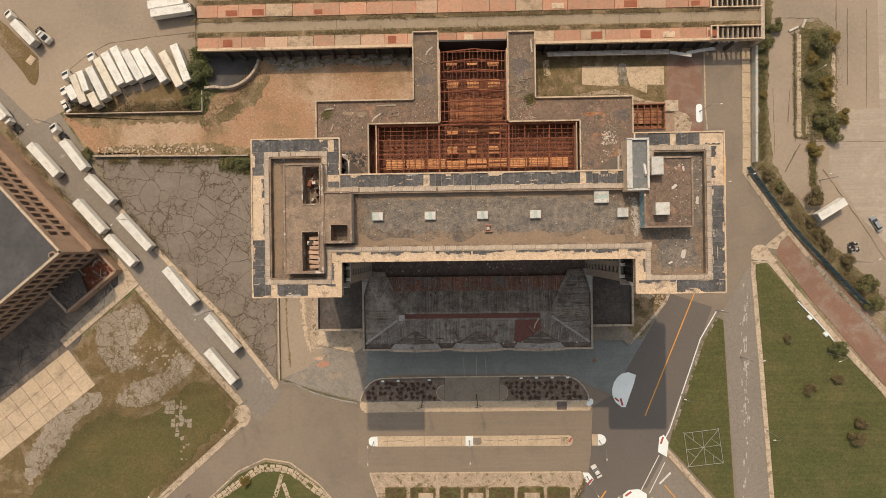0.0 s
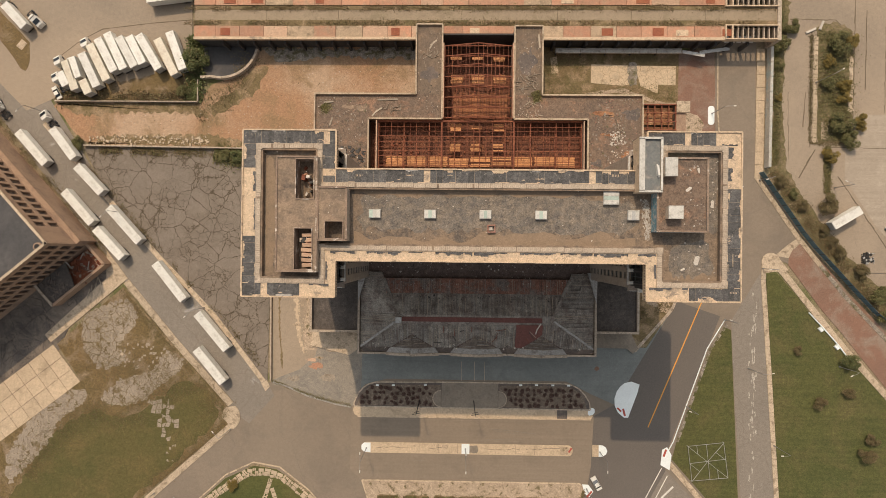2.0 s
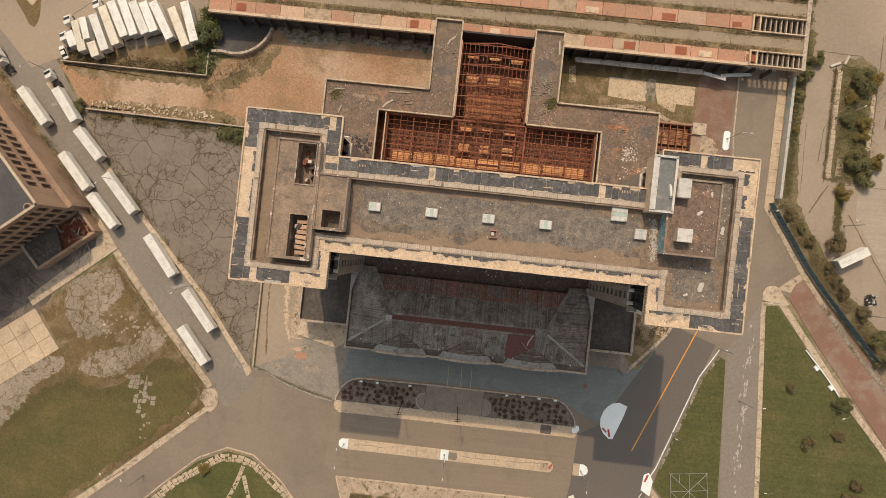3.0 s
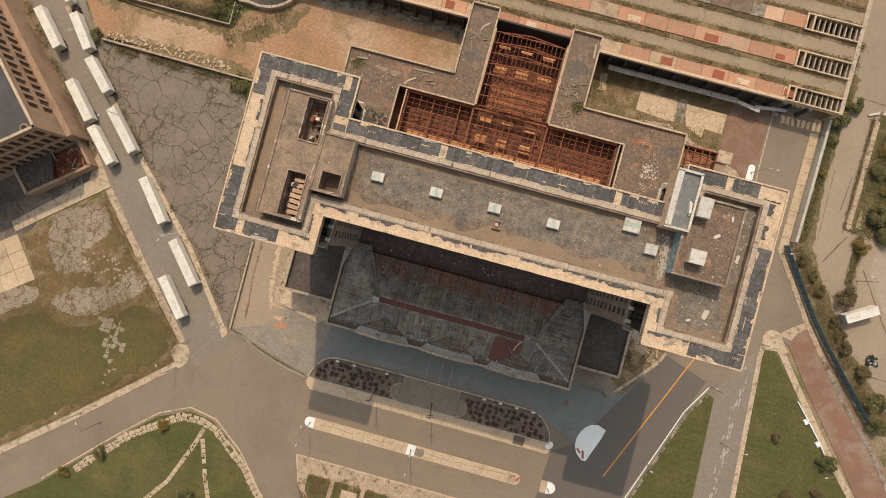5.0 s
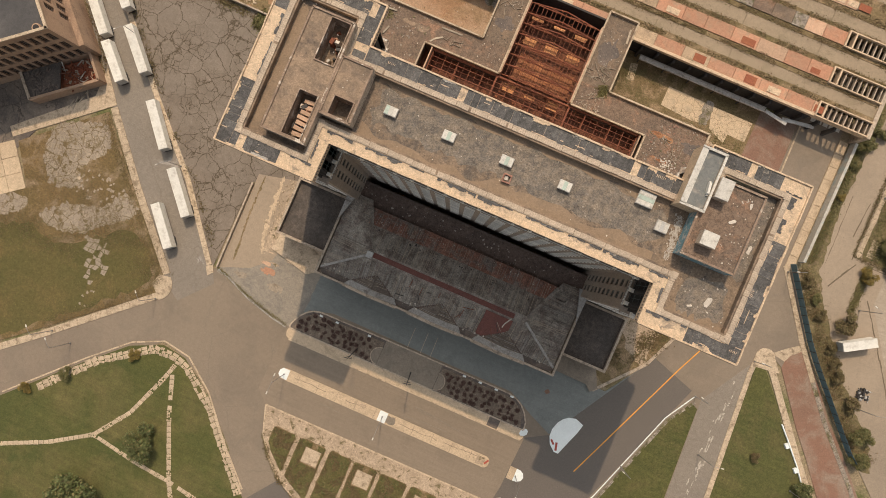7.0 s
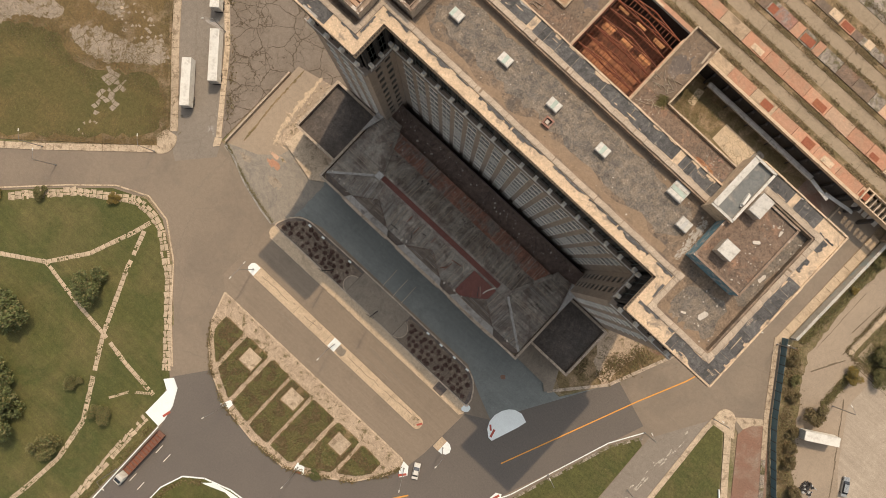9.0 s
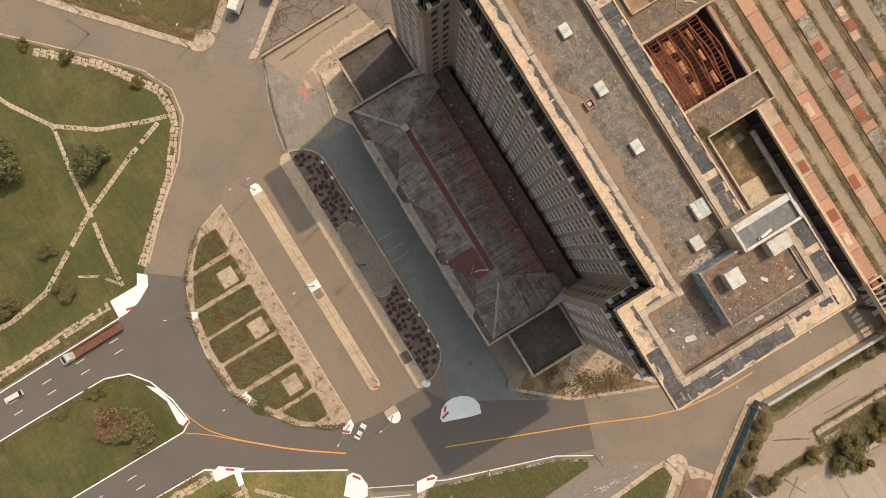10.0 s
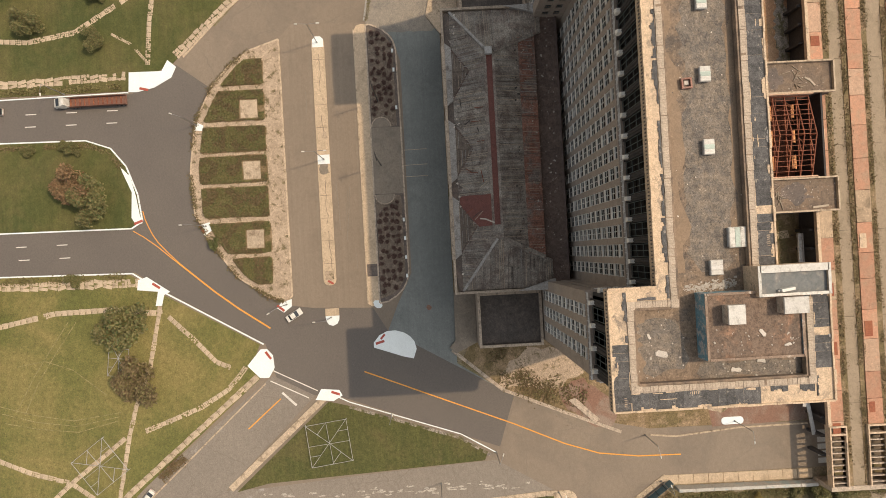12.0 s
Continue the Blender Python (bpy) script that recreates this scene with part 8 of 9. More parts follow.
rnd = random.Random(71)
for i, (x0, x1) in enumerate(BED):
    pts = [(x0, -77.9), (x1, -77.9)] + [(x1 - (x1 - x0) * k / 4, min(-79, moon_edge(x1 - (x1 - x0) * k / 4) + 2.2)) for k in range(5)]
    slab("bed_soil", wiggle(pts, 0.2, 1.5, i), 0.24, "weedy", "planted bed in the half-moon plaza", "bed", 0.1)
    pad = i in (1, 3, 5)
    cx = (x0 + x1) / 2 + (1.0 if i == 1 else 0.4)
    b = bmesh.new()
    n = 0
    lo = min(p[1] for p in pts)
    while n < 7000:
        x, y = rnd.uniform(x0 + 0.2, x1 - 0.2), rnd.uniform(lo + 0.2, -78.1)
        if y < moon_edge(x) + 2.4 or (pad and abs(x - cx) < 2.7 and abs(y + 82.1) < 2.6) or (pad and abs(x - cx) < 0.9 and y > -80):
            n += 1 if rnd.random() < 0.3 else 0
            continue
        n += 1
        z = 0.3 + rnd.uniform(0.05, 0.8) * (0.5 + 0.5 * noise.noise(Vector((x * 0.5, y * 0.5, i))))
        s = rnd.uniform(0.08, 0.2)
        e = Euler((rnd.uniform(-0.9, 0.9), rnd.uniform(-0.9, 0.9), rnd.uniform(0, 6.3))).to_matrix()
        kind = 0 if noise.noise(Vector((x * 0.35, y * 0.35, 3 + i))) > 0.0 else 1
        b.faces.new([b.verts.new(Vector((x, y, z)) + e @ Vector(c)) for c in ((-s, -s * 0.6, 0), (s, -s * 0.6, 0), (s, s * 0.6, 0), (-s, s * 0.6, 0))]).material_index = kind if rnd.random() < 0.85 else 2
    tagged(part("bed_plants", b, ("olive_leaf", "weed_brown", "leaf")), "dense low plants in a plaza bed", "plants", kind="stuff")
    if pad:
        slab("bed_pad", [(cx - 2.4, -84.4), (cx + 2.4, -84.4), (cx + 2.4, -79.9), (cx - 2.4, -79.9)], 0.3, "concrete", "square pale concrete pad among the plants", "pavement", 0.2)
# round path bays and shrubs on the forecourt island
for pts in ([(-31.2, -49.5), (-30.7, -47.2), (-29.2, -45), (-27.4, -43.5), (-25.2, -42.9), (-4.8, -42.8), (-4.8, -49.5)], [(14.0, -49.5), (14.0, -42.7), (34.3, -42.6), (37, -43.2), (39, -44.4), (40.6, -46.6), (41.5, -49.5)]):
    slab("bed_soil", pts, 0.2, "mulch", "dark mulched bed before the depot", "bed", 0.1)
slab("court_paving", [(-4.5, -49.9), (13.4, -49.9), (13.5, -41.4), (-4.4, -41.4)], 0.215, "court_sand", "worn sandy paving between the beds", "pavement", 0.1)
for sx, cx in ((-1, -4.6), (1, 13.6)):
    slab("bay_paving", [(cx + sx * 2.5 * math.cos(radians(q)), -47.0 + 2.5 * math.sin(radians(q))) for q in range(-90, 91, 15)], 0.222, "court_sand", "half-round paved bay beside a bed", "pavement", 0.1)
for sx in (-1, 1):
    kerb("bed_bay", [((-4.6 if sx < 0 else 13.6) + sx * 2.6 * math.cos(radians(t)), -47.0 + 2.6 * math.sin(radians(t))) for t in range(-90, 91, 18)], 0.35, 0.1, 0.34, "coping", "rounded stone edge of a bed", step=1.0)
shrubs = [part("shrub", clump_mesh("s", 0.62, 150, 0.13, (0,), 80 + k, 0.75, 0.35), "dark_leaf") for k in range(3)]
first = True
k = 0
for x0, x1 in ((-30.6, -5.2), (14.4, 41.0)):
    nx = 14
    for i in range(nx):
        for j in range(4):
            if rnd.random() < 0.08:
                continue
            x, y = x0 + (x1 - x0) * (i + 0.5 + rnd.uniform(-0.3, 0.3)) / nx, -49.2 + 6.0 * (j + 0.5 + rnd.uniform(-0.22, 0.22)) / 4
            if math.hypot(x + 4.6, y + 47) < 3.6 or math.hypot(x - 13.6, y + 47) < 3.6 or (x < -27 and y > -46 + (x + 29) * 1.1) or (x > 37 and y > -45.6 - (x - 39) * 1.2):
                continue
            s = rnd.uniform(0.85, 1.3)
            o = shrubs[k] if k < 3 else again(shrubs[k % 3], None, Matrix())
            o.matrix_basis = pose(x, y, 0.2, 0, 0, rnd.uniform(0, 360)) @ Matrix.Diagonal((s, s, s, 1))
            tagged(o, "small dark dry shrub in the forecourt bed", "shrub", "shrubs in the forecourt beds")
            k += 1
# the long median: cross joints, one wandering crack, patched squares and a red strip at its end
for k in range(10):
    x = -23.6 + k * 6.1
    stripe("median_joint", [(x, -64.3), (x + 0.05, -61.5)], 0.09, 0.166, "mulch", "dark joint across the median")
rnd = random.Random(58)
for xa, xb in ((-25, -14.5), (-8.5, -2.0), (9.0, 21.0), (22.5, 33.5)):
    pts, x, y = [], xa, -62.8
    while x < xb:
        pts.append((x, y))
        x, y = x + rnd.uniform(0.5, 1.4), max(-63.4, min(-62.2, y + rnd.uniform(-0.3, 0.3)))
    stripe("median_crack", pts, 0.13, 0.168, "mulch", "weedy crack along the median")
for x, y, l, w, mt in ((-3.2, -62.3, 2.0, 1.1, "walk_dirt"), (5.8, -63.0, 3.0, 2.2, "court_sand"), (-12.8, -62.2, 0.9, 0.7, "walk_dirt"), (34.6, -63.0, 2.4, 2.4, "walk_dirt")):
    slab("median_patch", wiggle([(x - l / 2, y - w / 2), (x + l / 2, y - w / 2), (x + l / 2, y + w / 2), (x - l / 2, y + w / 2)], 0.15, 0.6, int(x * 7)), 0.172, mt, "broken patch in the long median", "paving patch", 0.1)
for x, y, a in ((36.4, -62.7, 1.0), (51.7, -49.6, 2.4)):
    b = bmesh.new()
    turned(b, x, y, 0.12, 0.21, 1.7, 0.55, a)
    tagged(part("tactile_strip", b, "red_pad"), "red tactile strip set in pale concrete", "tactile paving", kind="structure")
# faint tyre and repair streaks on the station drive
for x0, y0, x1, y1, w in ((11, -56.4, 25.5, -57.8, 0.22), (9.5, -60.0, 22.5, -59.4, 0.22), (12, -57.0, 20, -57.9, 0.15), (-15, -66.8, -9, -67.0, 0.18), (28.5, -55.6, 33, -55.4, 0.15)):
    stripe("drive_streak", [(x0, y0), ((x0 + x1) / 2, (y0 + y1) / 2 + 0.15), (x1, y1)], w, 0.05, "court_sand", "faint dark streak on the station drive")
rail = thing("low_rail", "white low rail with two blocks along the lawn", "rail")
b = bmesh.new()
for p, q in (((110.3, -18.2), (114.6, -22.8)), ((114.6, -22.8), (119.4, -28.2)), ((119.4, -28.2), (122.4, -32.2))):
    beam(b, (*p, 0.42), (*q, 0.42), 0.3, 0.5)
part("rail", b, "bright_concrete", rail)
for x, y in ((114.0, -23.4), (119.0, -28.9)):
    b = bmesh.new()
    turned(b, x, y, 0.1, 0.75, 1.5, 1.1, -0.85, top=0.06)
    part("block", b, "bright_concrete", rail)
for i, (x, y) in enumerate(((-24.9, -43.0), (-19.8, -42.9), (-9.6, -42.7), (20.6, -42.3), (25.6, -42.2), (30.7, -42.2), (35.7, -42.2))):
    b = bmesh.new()
    box(b, -0.5, 0.5, -0.28, 0.28, 0, 0.45, 0, 0.05)
    o = tagged(part("stone_block", b, "bright_concrete"), "pale stone block on the edge of a bed", "stone block", "stone blocks along the beds")
    o.matrix_basis = pose(x, y, 0.24, 0, 0, (i * 37) % 7 - 3)
for x in (1.85, 5.95, 9.05):
    stripe("line_faded", [(x, -35.2), (x + 0.1, -41.3)], 0.16, 0.05, "coping", "faded pale line on the court")
slab("red_spot", wiggle([(43.7, -36.9), (44.3, -37.6), (45.2, -37.2), (45.3, -36.3), (44.4, -36.0)], 0.1, 0.5, 8), 0.05, "brick_road", "round red patch on the court", "paving patch", 0.1)
# steel lattice frames lying on the lawns
def lattice(x, y, yaw, lx, ly, seed):
    t = thing("lattice_frame", "white steel lattice frame standing on the lawn", "steel frame", (x, y, 0.14), yaw, "lattice frames on the lawns")
    rnd = random.Random(seed)
    hx, hy = lx / 2, ly / 2
    lines = [((-hx, -hy), (hx, -hy)), ((hx, -hy), (hx, hy)), ((hx, hy), (-hx, hy)), ((-hx, hy), (-hx, -hy)), ((-hx, 0), (hx, 0.2)), ((0, -hy), (0.2, hy)), ((-hx, -hy), (0, 0)), ((hx, -hy), (0, 0)),
             ((-hx, hy), (0, 0)), ((hx, hy), (0, 0)), ((-hx, 0), (-hx / 2, -hy / 2)), ((hx, 0), (hx / 2, hy / 2)), ((-hx / 2, hy), (-hx / 2, hy / 2)), ((hx / 2, -hy), (hx / 2, -hy / 2))]
    for (ax, ay), (bx, by) in lines:
        b = bmesh.new()
        beam(b, (ax, ay, 0.5 + rnd.uniform(0, 0.5)), (bx, by, 0.5 + rnd.uniform(0, 0.5)), 0.1, 0.1)
        part("bar", b, "galv", t)
    for sx in (-1, 1):
        for sy in (-1, 1):
            b = bmesh.new()
            box(b, sx * hx - 0.08, sx * hx + 0.08, sy * hy - 0.08, sy * hy + 0.08, 0, 0.9)
            part("leg", b, "galv", t)


lattice(79.2, -65.3, 0.12, 11.2, 11.0, 1)
lattice(81.7, -126.0, 0.63, 11.0, 10.4, 2)
lattice(53.4, -119.8, -0.1, 9.6, 5.2, 3)
# faint wheel marks on the dry lawn
for pts in ([(43.3, -133), (50.4, -138), (57.6, -142.8), (66.5, -147.7)], [(43.4, -130.9), (51.2, -136.5), (58.5, -141.3), (67.2, -145.5)], [(54.4, -147.1), (53.3, -139.6), (56, -132.3), (63.2, -123.7)],
            [(64.6, -152.1), (67.4, -143.3), (69.5, -132.9), (68, -120.2)], [(69.2, -150.8), (71.2, -142), (72.6, -131.6), (70.2, -121)], [(66.6, -151.5), (69.3, -142.6), (71, -132.2), (69.1, -120.6)]):
    stripe("wheel_mark", pts, 0.22, 0.148, "worn_grass", "faint pale wheel mark worn into the grass")


# ---- vehicles ----
def wheel_mesh(r, w):
    b = bmesh.new()
    tube(b, (0, -w / 2, 0), (0, w / 2, 0), r, r, 14)
    return b


TYRE = {}


def wheels(parent, spots, r, w):
    for x, y in spots:
        if (r, w) not in TYRE:
            TYRE[(r, w)] = o = part("wheel", wheel_mesh(r, w), "rubber", parent)
            b = bmesh.new()
            tube(b, (0, -w / 2 - 0.015, 0), (0, w / 2 + 0.015, 0), r * 0.55, r * 0.55, 10)
            rim = part("rim", b, "steel", o)
            TYRE[(r, w, "rim")] = rim
            o.matrix_basis = pose(x, y, r)
        else:
            o = again(TYRE[(r, w)], parent, pose(x, y, r))
            again(TYRE[(r, w, "rim")], o, Matrix())


def trailer(length, tone="white_paint"):
    """A box trailer, nose towards -x."""
    t = thing("box_trailer", ("white box trailer with a pale ribbed roof" if length > 8 else "short white box trailer with a pale roof") if tone == "white_paint" else "yellowed cream box trailer with a stained roof", "trailer", group="parked box trailers")
    h = length / 2
    b = bmesh.new()
    box(b, -h, h, -1.3, 1.3, 1.15, 4.05, 0, 0.05)
    part("body", b, tone, t)
    b = bmesh.new()
    for s in (-1, 1):
        box(b, -h + 0.05, h - 0.05, s * 1.26 - 0.05, s * 1.26 + 0.05, 4.02, 4.12)
    n = int(length / 1.2)
    for k in range(1, n):
        x = -h + length * k / n
        box(b, x - 0.02, x + 0.02, -1.2, 1.2, 4.04, 4.062)
    part("roof_rail", b, tone, t, "raised roof rails and bows")
    for s in (-1, 1):
        b = bmesh.new()
        box(b, h, h + 0.06, min(0.03 * s, 1.22 * s), max(0.03 * s, 1.22 * s), 1.3, 3.95)
        part("door", b, "galv", t)
    b = bmesh.new()
    box(b, h - 0.1, h + 0.08, -1.2, 1.2, 0.5, 0.65)
    box(b, h - 0.1, h, -0.9, -0.8, 0.65, 1.2)
    box(b, h - 0.1, h, 0.8, 0.9, 0.65, 1.2)
    part("bumper", b, "iron", t)
    b = bmesh.new()
    for s in (-1, 1):
        box(b, -h + 0.5, h - 0.2, s * 0.5 - 0.08, s * 0.5 + 0.08, 0.95, 1.15)
    part("chassis", b, "iron", t)
    for s in (-1, 1):
        b = bmesh.new()
        box(b, -h + 2.6, -h + 2.8, s * 0.85 - 0.08, s * 0.85 + 0.08, 0.0, 1.0)
        part("landing_leg", b, "iron", t)
    wheels(t, [(h - 1.6 - 1.25 * i, s * 1.0) for i in range(2) for s in (-1, 1)], 0.5, 0.55)
    return t


def cab(parent, x, y=0.0, paint="white_paint"):
    """A tractor's cab and chassis, nose towards -x, its rear axles at x."""
    b = bmesh.new()
    hexa(b, [(x - 5.2, -1.15, 0.6), (x - 2.4, -1.2, 0.6), (x - 2.4, 1.2, 0.6), (x - 5.2, 1.15, 0.6), (x - 4.9, -1.05, 1.9), (x - 2.4, -1.15, 3.1), (x - 2.4, 1.15, 3.1), (x - 4.9, 1.05, 1.9)])
    part("cab", b, paint, parent)
    b = bmesh.new()
    box(b, x - 2.38, x - 1.5, -1.1, 1.1, 0.8, 3.4, 0, 0.15)
    part("sleeper", b, paint, parent)
    b = bmesh.new()
    hexa(b, [(x - 4.3, -0.95, 2.25), (x - 3.2, -1.0, 2.78), (x - 3.2, 1.0, 2.78), (x - 4.3, 0.95, 2.25), (x - 4.28, -0.95, 2.36), (x - 3.2, -1.0, 2.88), (x - 3.2, 1.0, 2.88), (x - 4.28, 0.95, 2.36)])
    part("windscreen", b, "car_glass", parent)
    b = bmesh.new()
    for s in (-1, 1):
        box(b, x - 1.5, x + 1.6, s * 0.5 - 0.1, s * 0.5 + 0.1, 0.7, 0.95)
    for k in range(3):
        box(b, x - 1.2 + k * 1.2, x - 1.0 + k * 1.2, -0.4, 0.4, 0.72, 0.9)
    part("chassis", b, "iron", parent)
    wheels(parent, [(x - 4.3, -1.0), (x - 4.3, 1.0), (x - 0.2, -1.0), (x - 0.2, 1.0), (x + 1.0, -1.0), (x + 1.0, 1.0)], 0.5, 0.5)


MADE = {}


def park_trailer(ax, ay, bx, by, z=0.03, tone="white_paint"):
    """A trailer with its nose at a and its doors at b."""
    l = math.hypot(bx - ax, by - ay)
    size = min((4.8, 6.9, 9.8, 10.8, 11.8, 12.7, 13.6, 14.8, 16.1), key=lambda q: abs(q - l))
    m = pose((ax + bx) / 2, (ay + by) / 2, z, 0, 0, math.degrees(math.atan2(by - ay, bx - ax)))
    key = (size, tone)
    if key in MADE:
        return copy_thing(MADE[key], m)
    MADE[key] = trailer(size, tone)
    MADE[key].matrix_basis = m
    return MADE[key]


for a, c_ in (((-140, 36.6), (-130.7, 26.2)), ((-128.7, 37.3), (-121.8, 28.3)), ((-120.8, 25.7), (-112.6, 17.2)), ((-124.8, 17.8), (-115.5, 7.4)), ((-110.2, 12.6), (-100.4, 1.9)),
              ((-114.4, 5.8), (-105.9, -3.2)), ((-95.3, -4.8), (-85.9, -16.4)), ((-81.5, -20.7), (-72.2, -31.6)), ((-82.0, -31.6), (-72.9, -42.4)), ((-144.6, 76.7), (-138.5, 70.2)), ((-99.2, 78.6), (-85.4, 80.3)),
              ((123.8, 14.0), (115.3, 8.8)), ((-152.5, 50.5), (-148.2, 45.4)), ((-99.7, 81.3), (-88.5, 82.8))):
    park_trailer(*a, *c_)
for k, (a, c_) in enumerate((((-126.9, 55.8), (-124.2, 50.7)), ((-124.9, 59), (-121.5, 49.9)), ((-123, 60.1), (-120.8, 53.6)), ((-119.2, 52.9), (-117.2, 48.7)), ((-119.7, 61.5), (-114.5, 50.8)),
                             ((-117.1, 64.3), (-111.3, 52.8)), ((-114.5, 66.1), (-109, 55.7)), ((-111.4, 67.7), (-106.1, 56.6)), ((-107.7, 66.5), (-102.6, 57.3)), ((-104.5, 66.9), (-99.9, 58.1)),
                             ((-101.5, 67.4), (-94.7, 56.3)), ((-95.5, 66.2), (-89.5, 54.5)), ((-91.5, 68.2), (-87.1, 56.4)))):
    park_trailer(*a, *c_, 0.06, "cream_paint" if k in (1, 3, 5, 11) else "white_paint")
TRACTORS = ((-130.6, 39.4, -52), (-146.3, 42.6, -52), (-126.9, 56.6, -62), (-127.4, 51.4, -60), (-145.2, 77.6, -47), (-118.3, 62.4, -62), (-138.0, 74.6, 135))
base_tractor = None
for x, y, a in TRACTORS:
    m = pose(x, y, 0.03, 0, 0, a)
    if base_tractor:
        copy_thing(base_tractor, m)
    else:
        base_tractor = thing("truck_tractor", "white truck tractor with a dark chassis", "truck", group="white truck tractors")
        cab(base_tractor, 0.0)
        base_tractor.matrix_basis = m
# flatbed truck with a rusty load on the boulevard
fl = thing("flatbed_truck", "white truck pulling a long rusty open trailer", "truck")
cab(fl, -6.2)
b = bmesh.new()
box(b, -7.4, 7.6, -1.25, 1.25, 1.0, 1.3)
for y in (-1.25, 1.15):
    box(b, -7.4, 7.6, y, y + 0.1, 1.3, 2.2)
part("bed", b, "red_load", fl)
b = bmesh.new()
for k in range(12):
    box(b, -7.2 + k * 1.2, -6.9 + k * 1.2, -1.15, 1.15, 1.3, 1.45)
part("load", b, "rust", fl, "rusty cross bars")
wheels(fl, [(x, s * 1.0) for x in (5.2, 6.4) for s in (-1, 1)], 0.5, 0.5)
fl.matrix_basis = pose(-14.9, -121.5, 0.03, 0, 0, 90.6)


def saloon(paint, label, x, y, yaw, lx=4.6, van=False, category="car"):
    """A car: body with bonnet and boot, glazed cabin, roof, wheels."""
    t = thing("van" if van else "car", label, category, (x, y, 0.03), radians(yaw))
    h = lx / 2
    b = bmesh.new()
    hexa(b, [(-h + 0.1, -0.82, 0.25), (h - 0.1, -0.82, 0.25), (h - 0.1, 0.82, 0.25), (-h + 0.1, 0.82, 0.25), (-h, -0.9, 0.65), (h, -0.9, 0.65), (h, 0.9, 0.65), (-h, 0.9, 0.65)])
    top = 0.95
    hexa(b, [(-h, -0.9, 0.65), (h, -0.9, 0.65), (h, 0.9, 0.65), (-h, 0.9, 0.65), (-h + 0.12, -0.8, top - 0.1), (h - 0.1, -0.82, top), (h - 0.1, 0.82, top), (-h + 0.12, 0.8, top - 0.1)])
    part("body", b, paint, t)
    f0, f1 = (-h + 0.5, h - 0.12) if van else (-h + 1.15, h - 0.75)
    r0, r1 = (f0 + 0.75, f1 - 0.1) if van else (f0 + 0.8, f1 - 0.65)
    zr = 1.95 if van else 1.45
    b = bmesh.new()
    hexa(b, [(f0, -0.8, top - 0.05), (f1, -0.8, top - 0.05), (f1, 0.8, top - 0.05), (f0, 0.8, top - 0.05), (r0, -0.64, zr - 0.05), (r1, -0.64, zr - 0.05), (r1, 0.64, zr - 0.05), (r0, 0.64, zr - 0.05)])
    part("cabin_glass", b, "car_glass", t, "dark tinted glass")
    b = bmesh.new()
    box(b, r0, r1, -0.66, 0.66, zr - 0.06, zr + 0.02, 0, 0.05)
    part("roof", b, paint, t)
    for s in (-1, 1):
        b = bmesh.new()
        box(b, -h - 0.01, -h + 0.06, s * 0.62 - 0.18, s * 0.62 + 0.18, 0.6, 0.75)
        part("headlight", b, "white_line", t)
        b = bmesh.new()
        box(b, h - 0.06, h + 0.01, s * 0.65 - 0.16, s * 0.65 + 0.16, 0.62, 0.78)
        part("tail_light", b, "red_pad", t)
    wheels(t, [(-h + 0.85, -0.8), (-h + 0.85, 0.8), (h - 0.9, -0.8), (h - 0.9, 0.8)], 0.32, 0.22)
    return t


saloon("white_paint", "white car waiting at the half-moon plaza", 44.6, -72.8, -60)
saloon("white_paint", "white van on the boulevard", -13.6, -149.6, 88, 5.4, True, "van")
saloon("white_paint", "white van on the boulevard", -13.4, -157.4, 88, 5.4, True, "van")
saloon("white_paint", "white car parked beside the trailers", -129.6, 49.6, -60)
saloon("silver", "silver pickup parked in the east yard", 135.4, 6.6, -60, 5.6)
saloon("white_paint", "white car parked on the cross street", 90.8, -114.0, 140)

# ---- street lamps ----
def lamp_post(height, arms, label):
    t = thing("street_lamp", label, "street lamp", group="street lamps")
    b = bmesh.new()
    tube(b, (0, 0, 0), (0, 0, 0.5), 0.26, 0.2, 10)
    part("base", b, "steel", t)
    b = bmesh.new()
    tube(b, (0, 0, 0.5), (0, 0, height), 0.12, 0.075, 8)
    part("pole", b, "steel", t)
    for s in arms:
        b = bmesh.new()
        tube(b, (0, 0, height - 0.15), (s * 1.2, 0, height + 0.3), 0.06, 0.05, 6)
        tube(b, (s * 1.2, 0, height + 0.3), (s * 2.4, 0, height + 0.4), 0.05, 0.045, 6)
        part("arm", b, "steel", t)
        b = bmesh.new()
        hexa(b, [(s * 2.3, -0.16, height + 0.3), (s * 3.1, -0.13, height + 0.33), (s * 3.1, 0.13, height + 0.33), (s * 2.3, 0.16, height + 0.3),
                 (s * 2.35, -0.1, height + 0.5), (s * 3.0, -0.08, height + 0.46), (s * 3.0, 0.08, height + 0.46), (s * 2.35, 0.1, height + 0.5)])
        part("lamp_head", b, "white_paint", t)
    return t


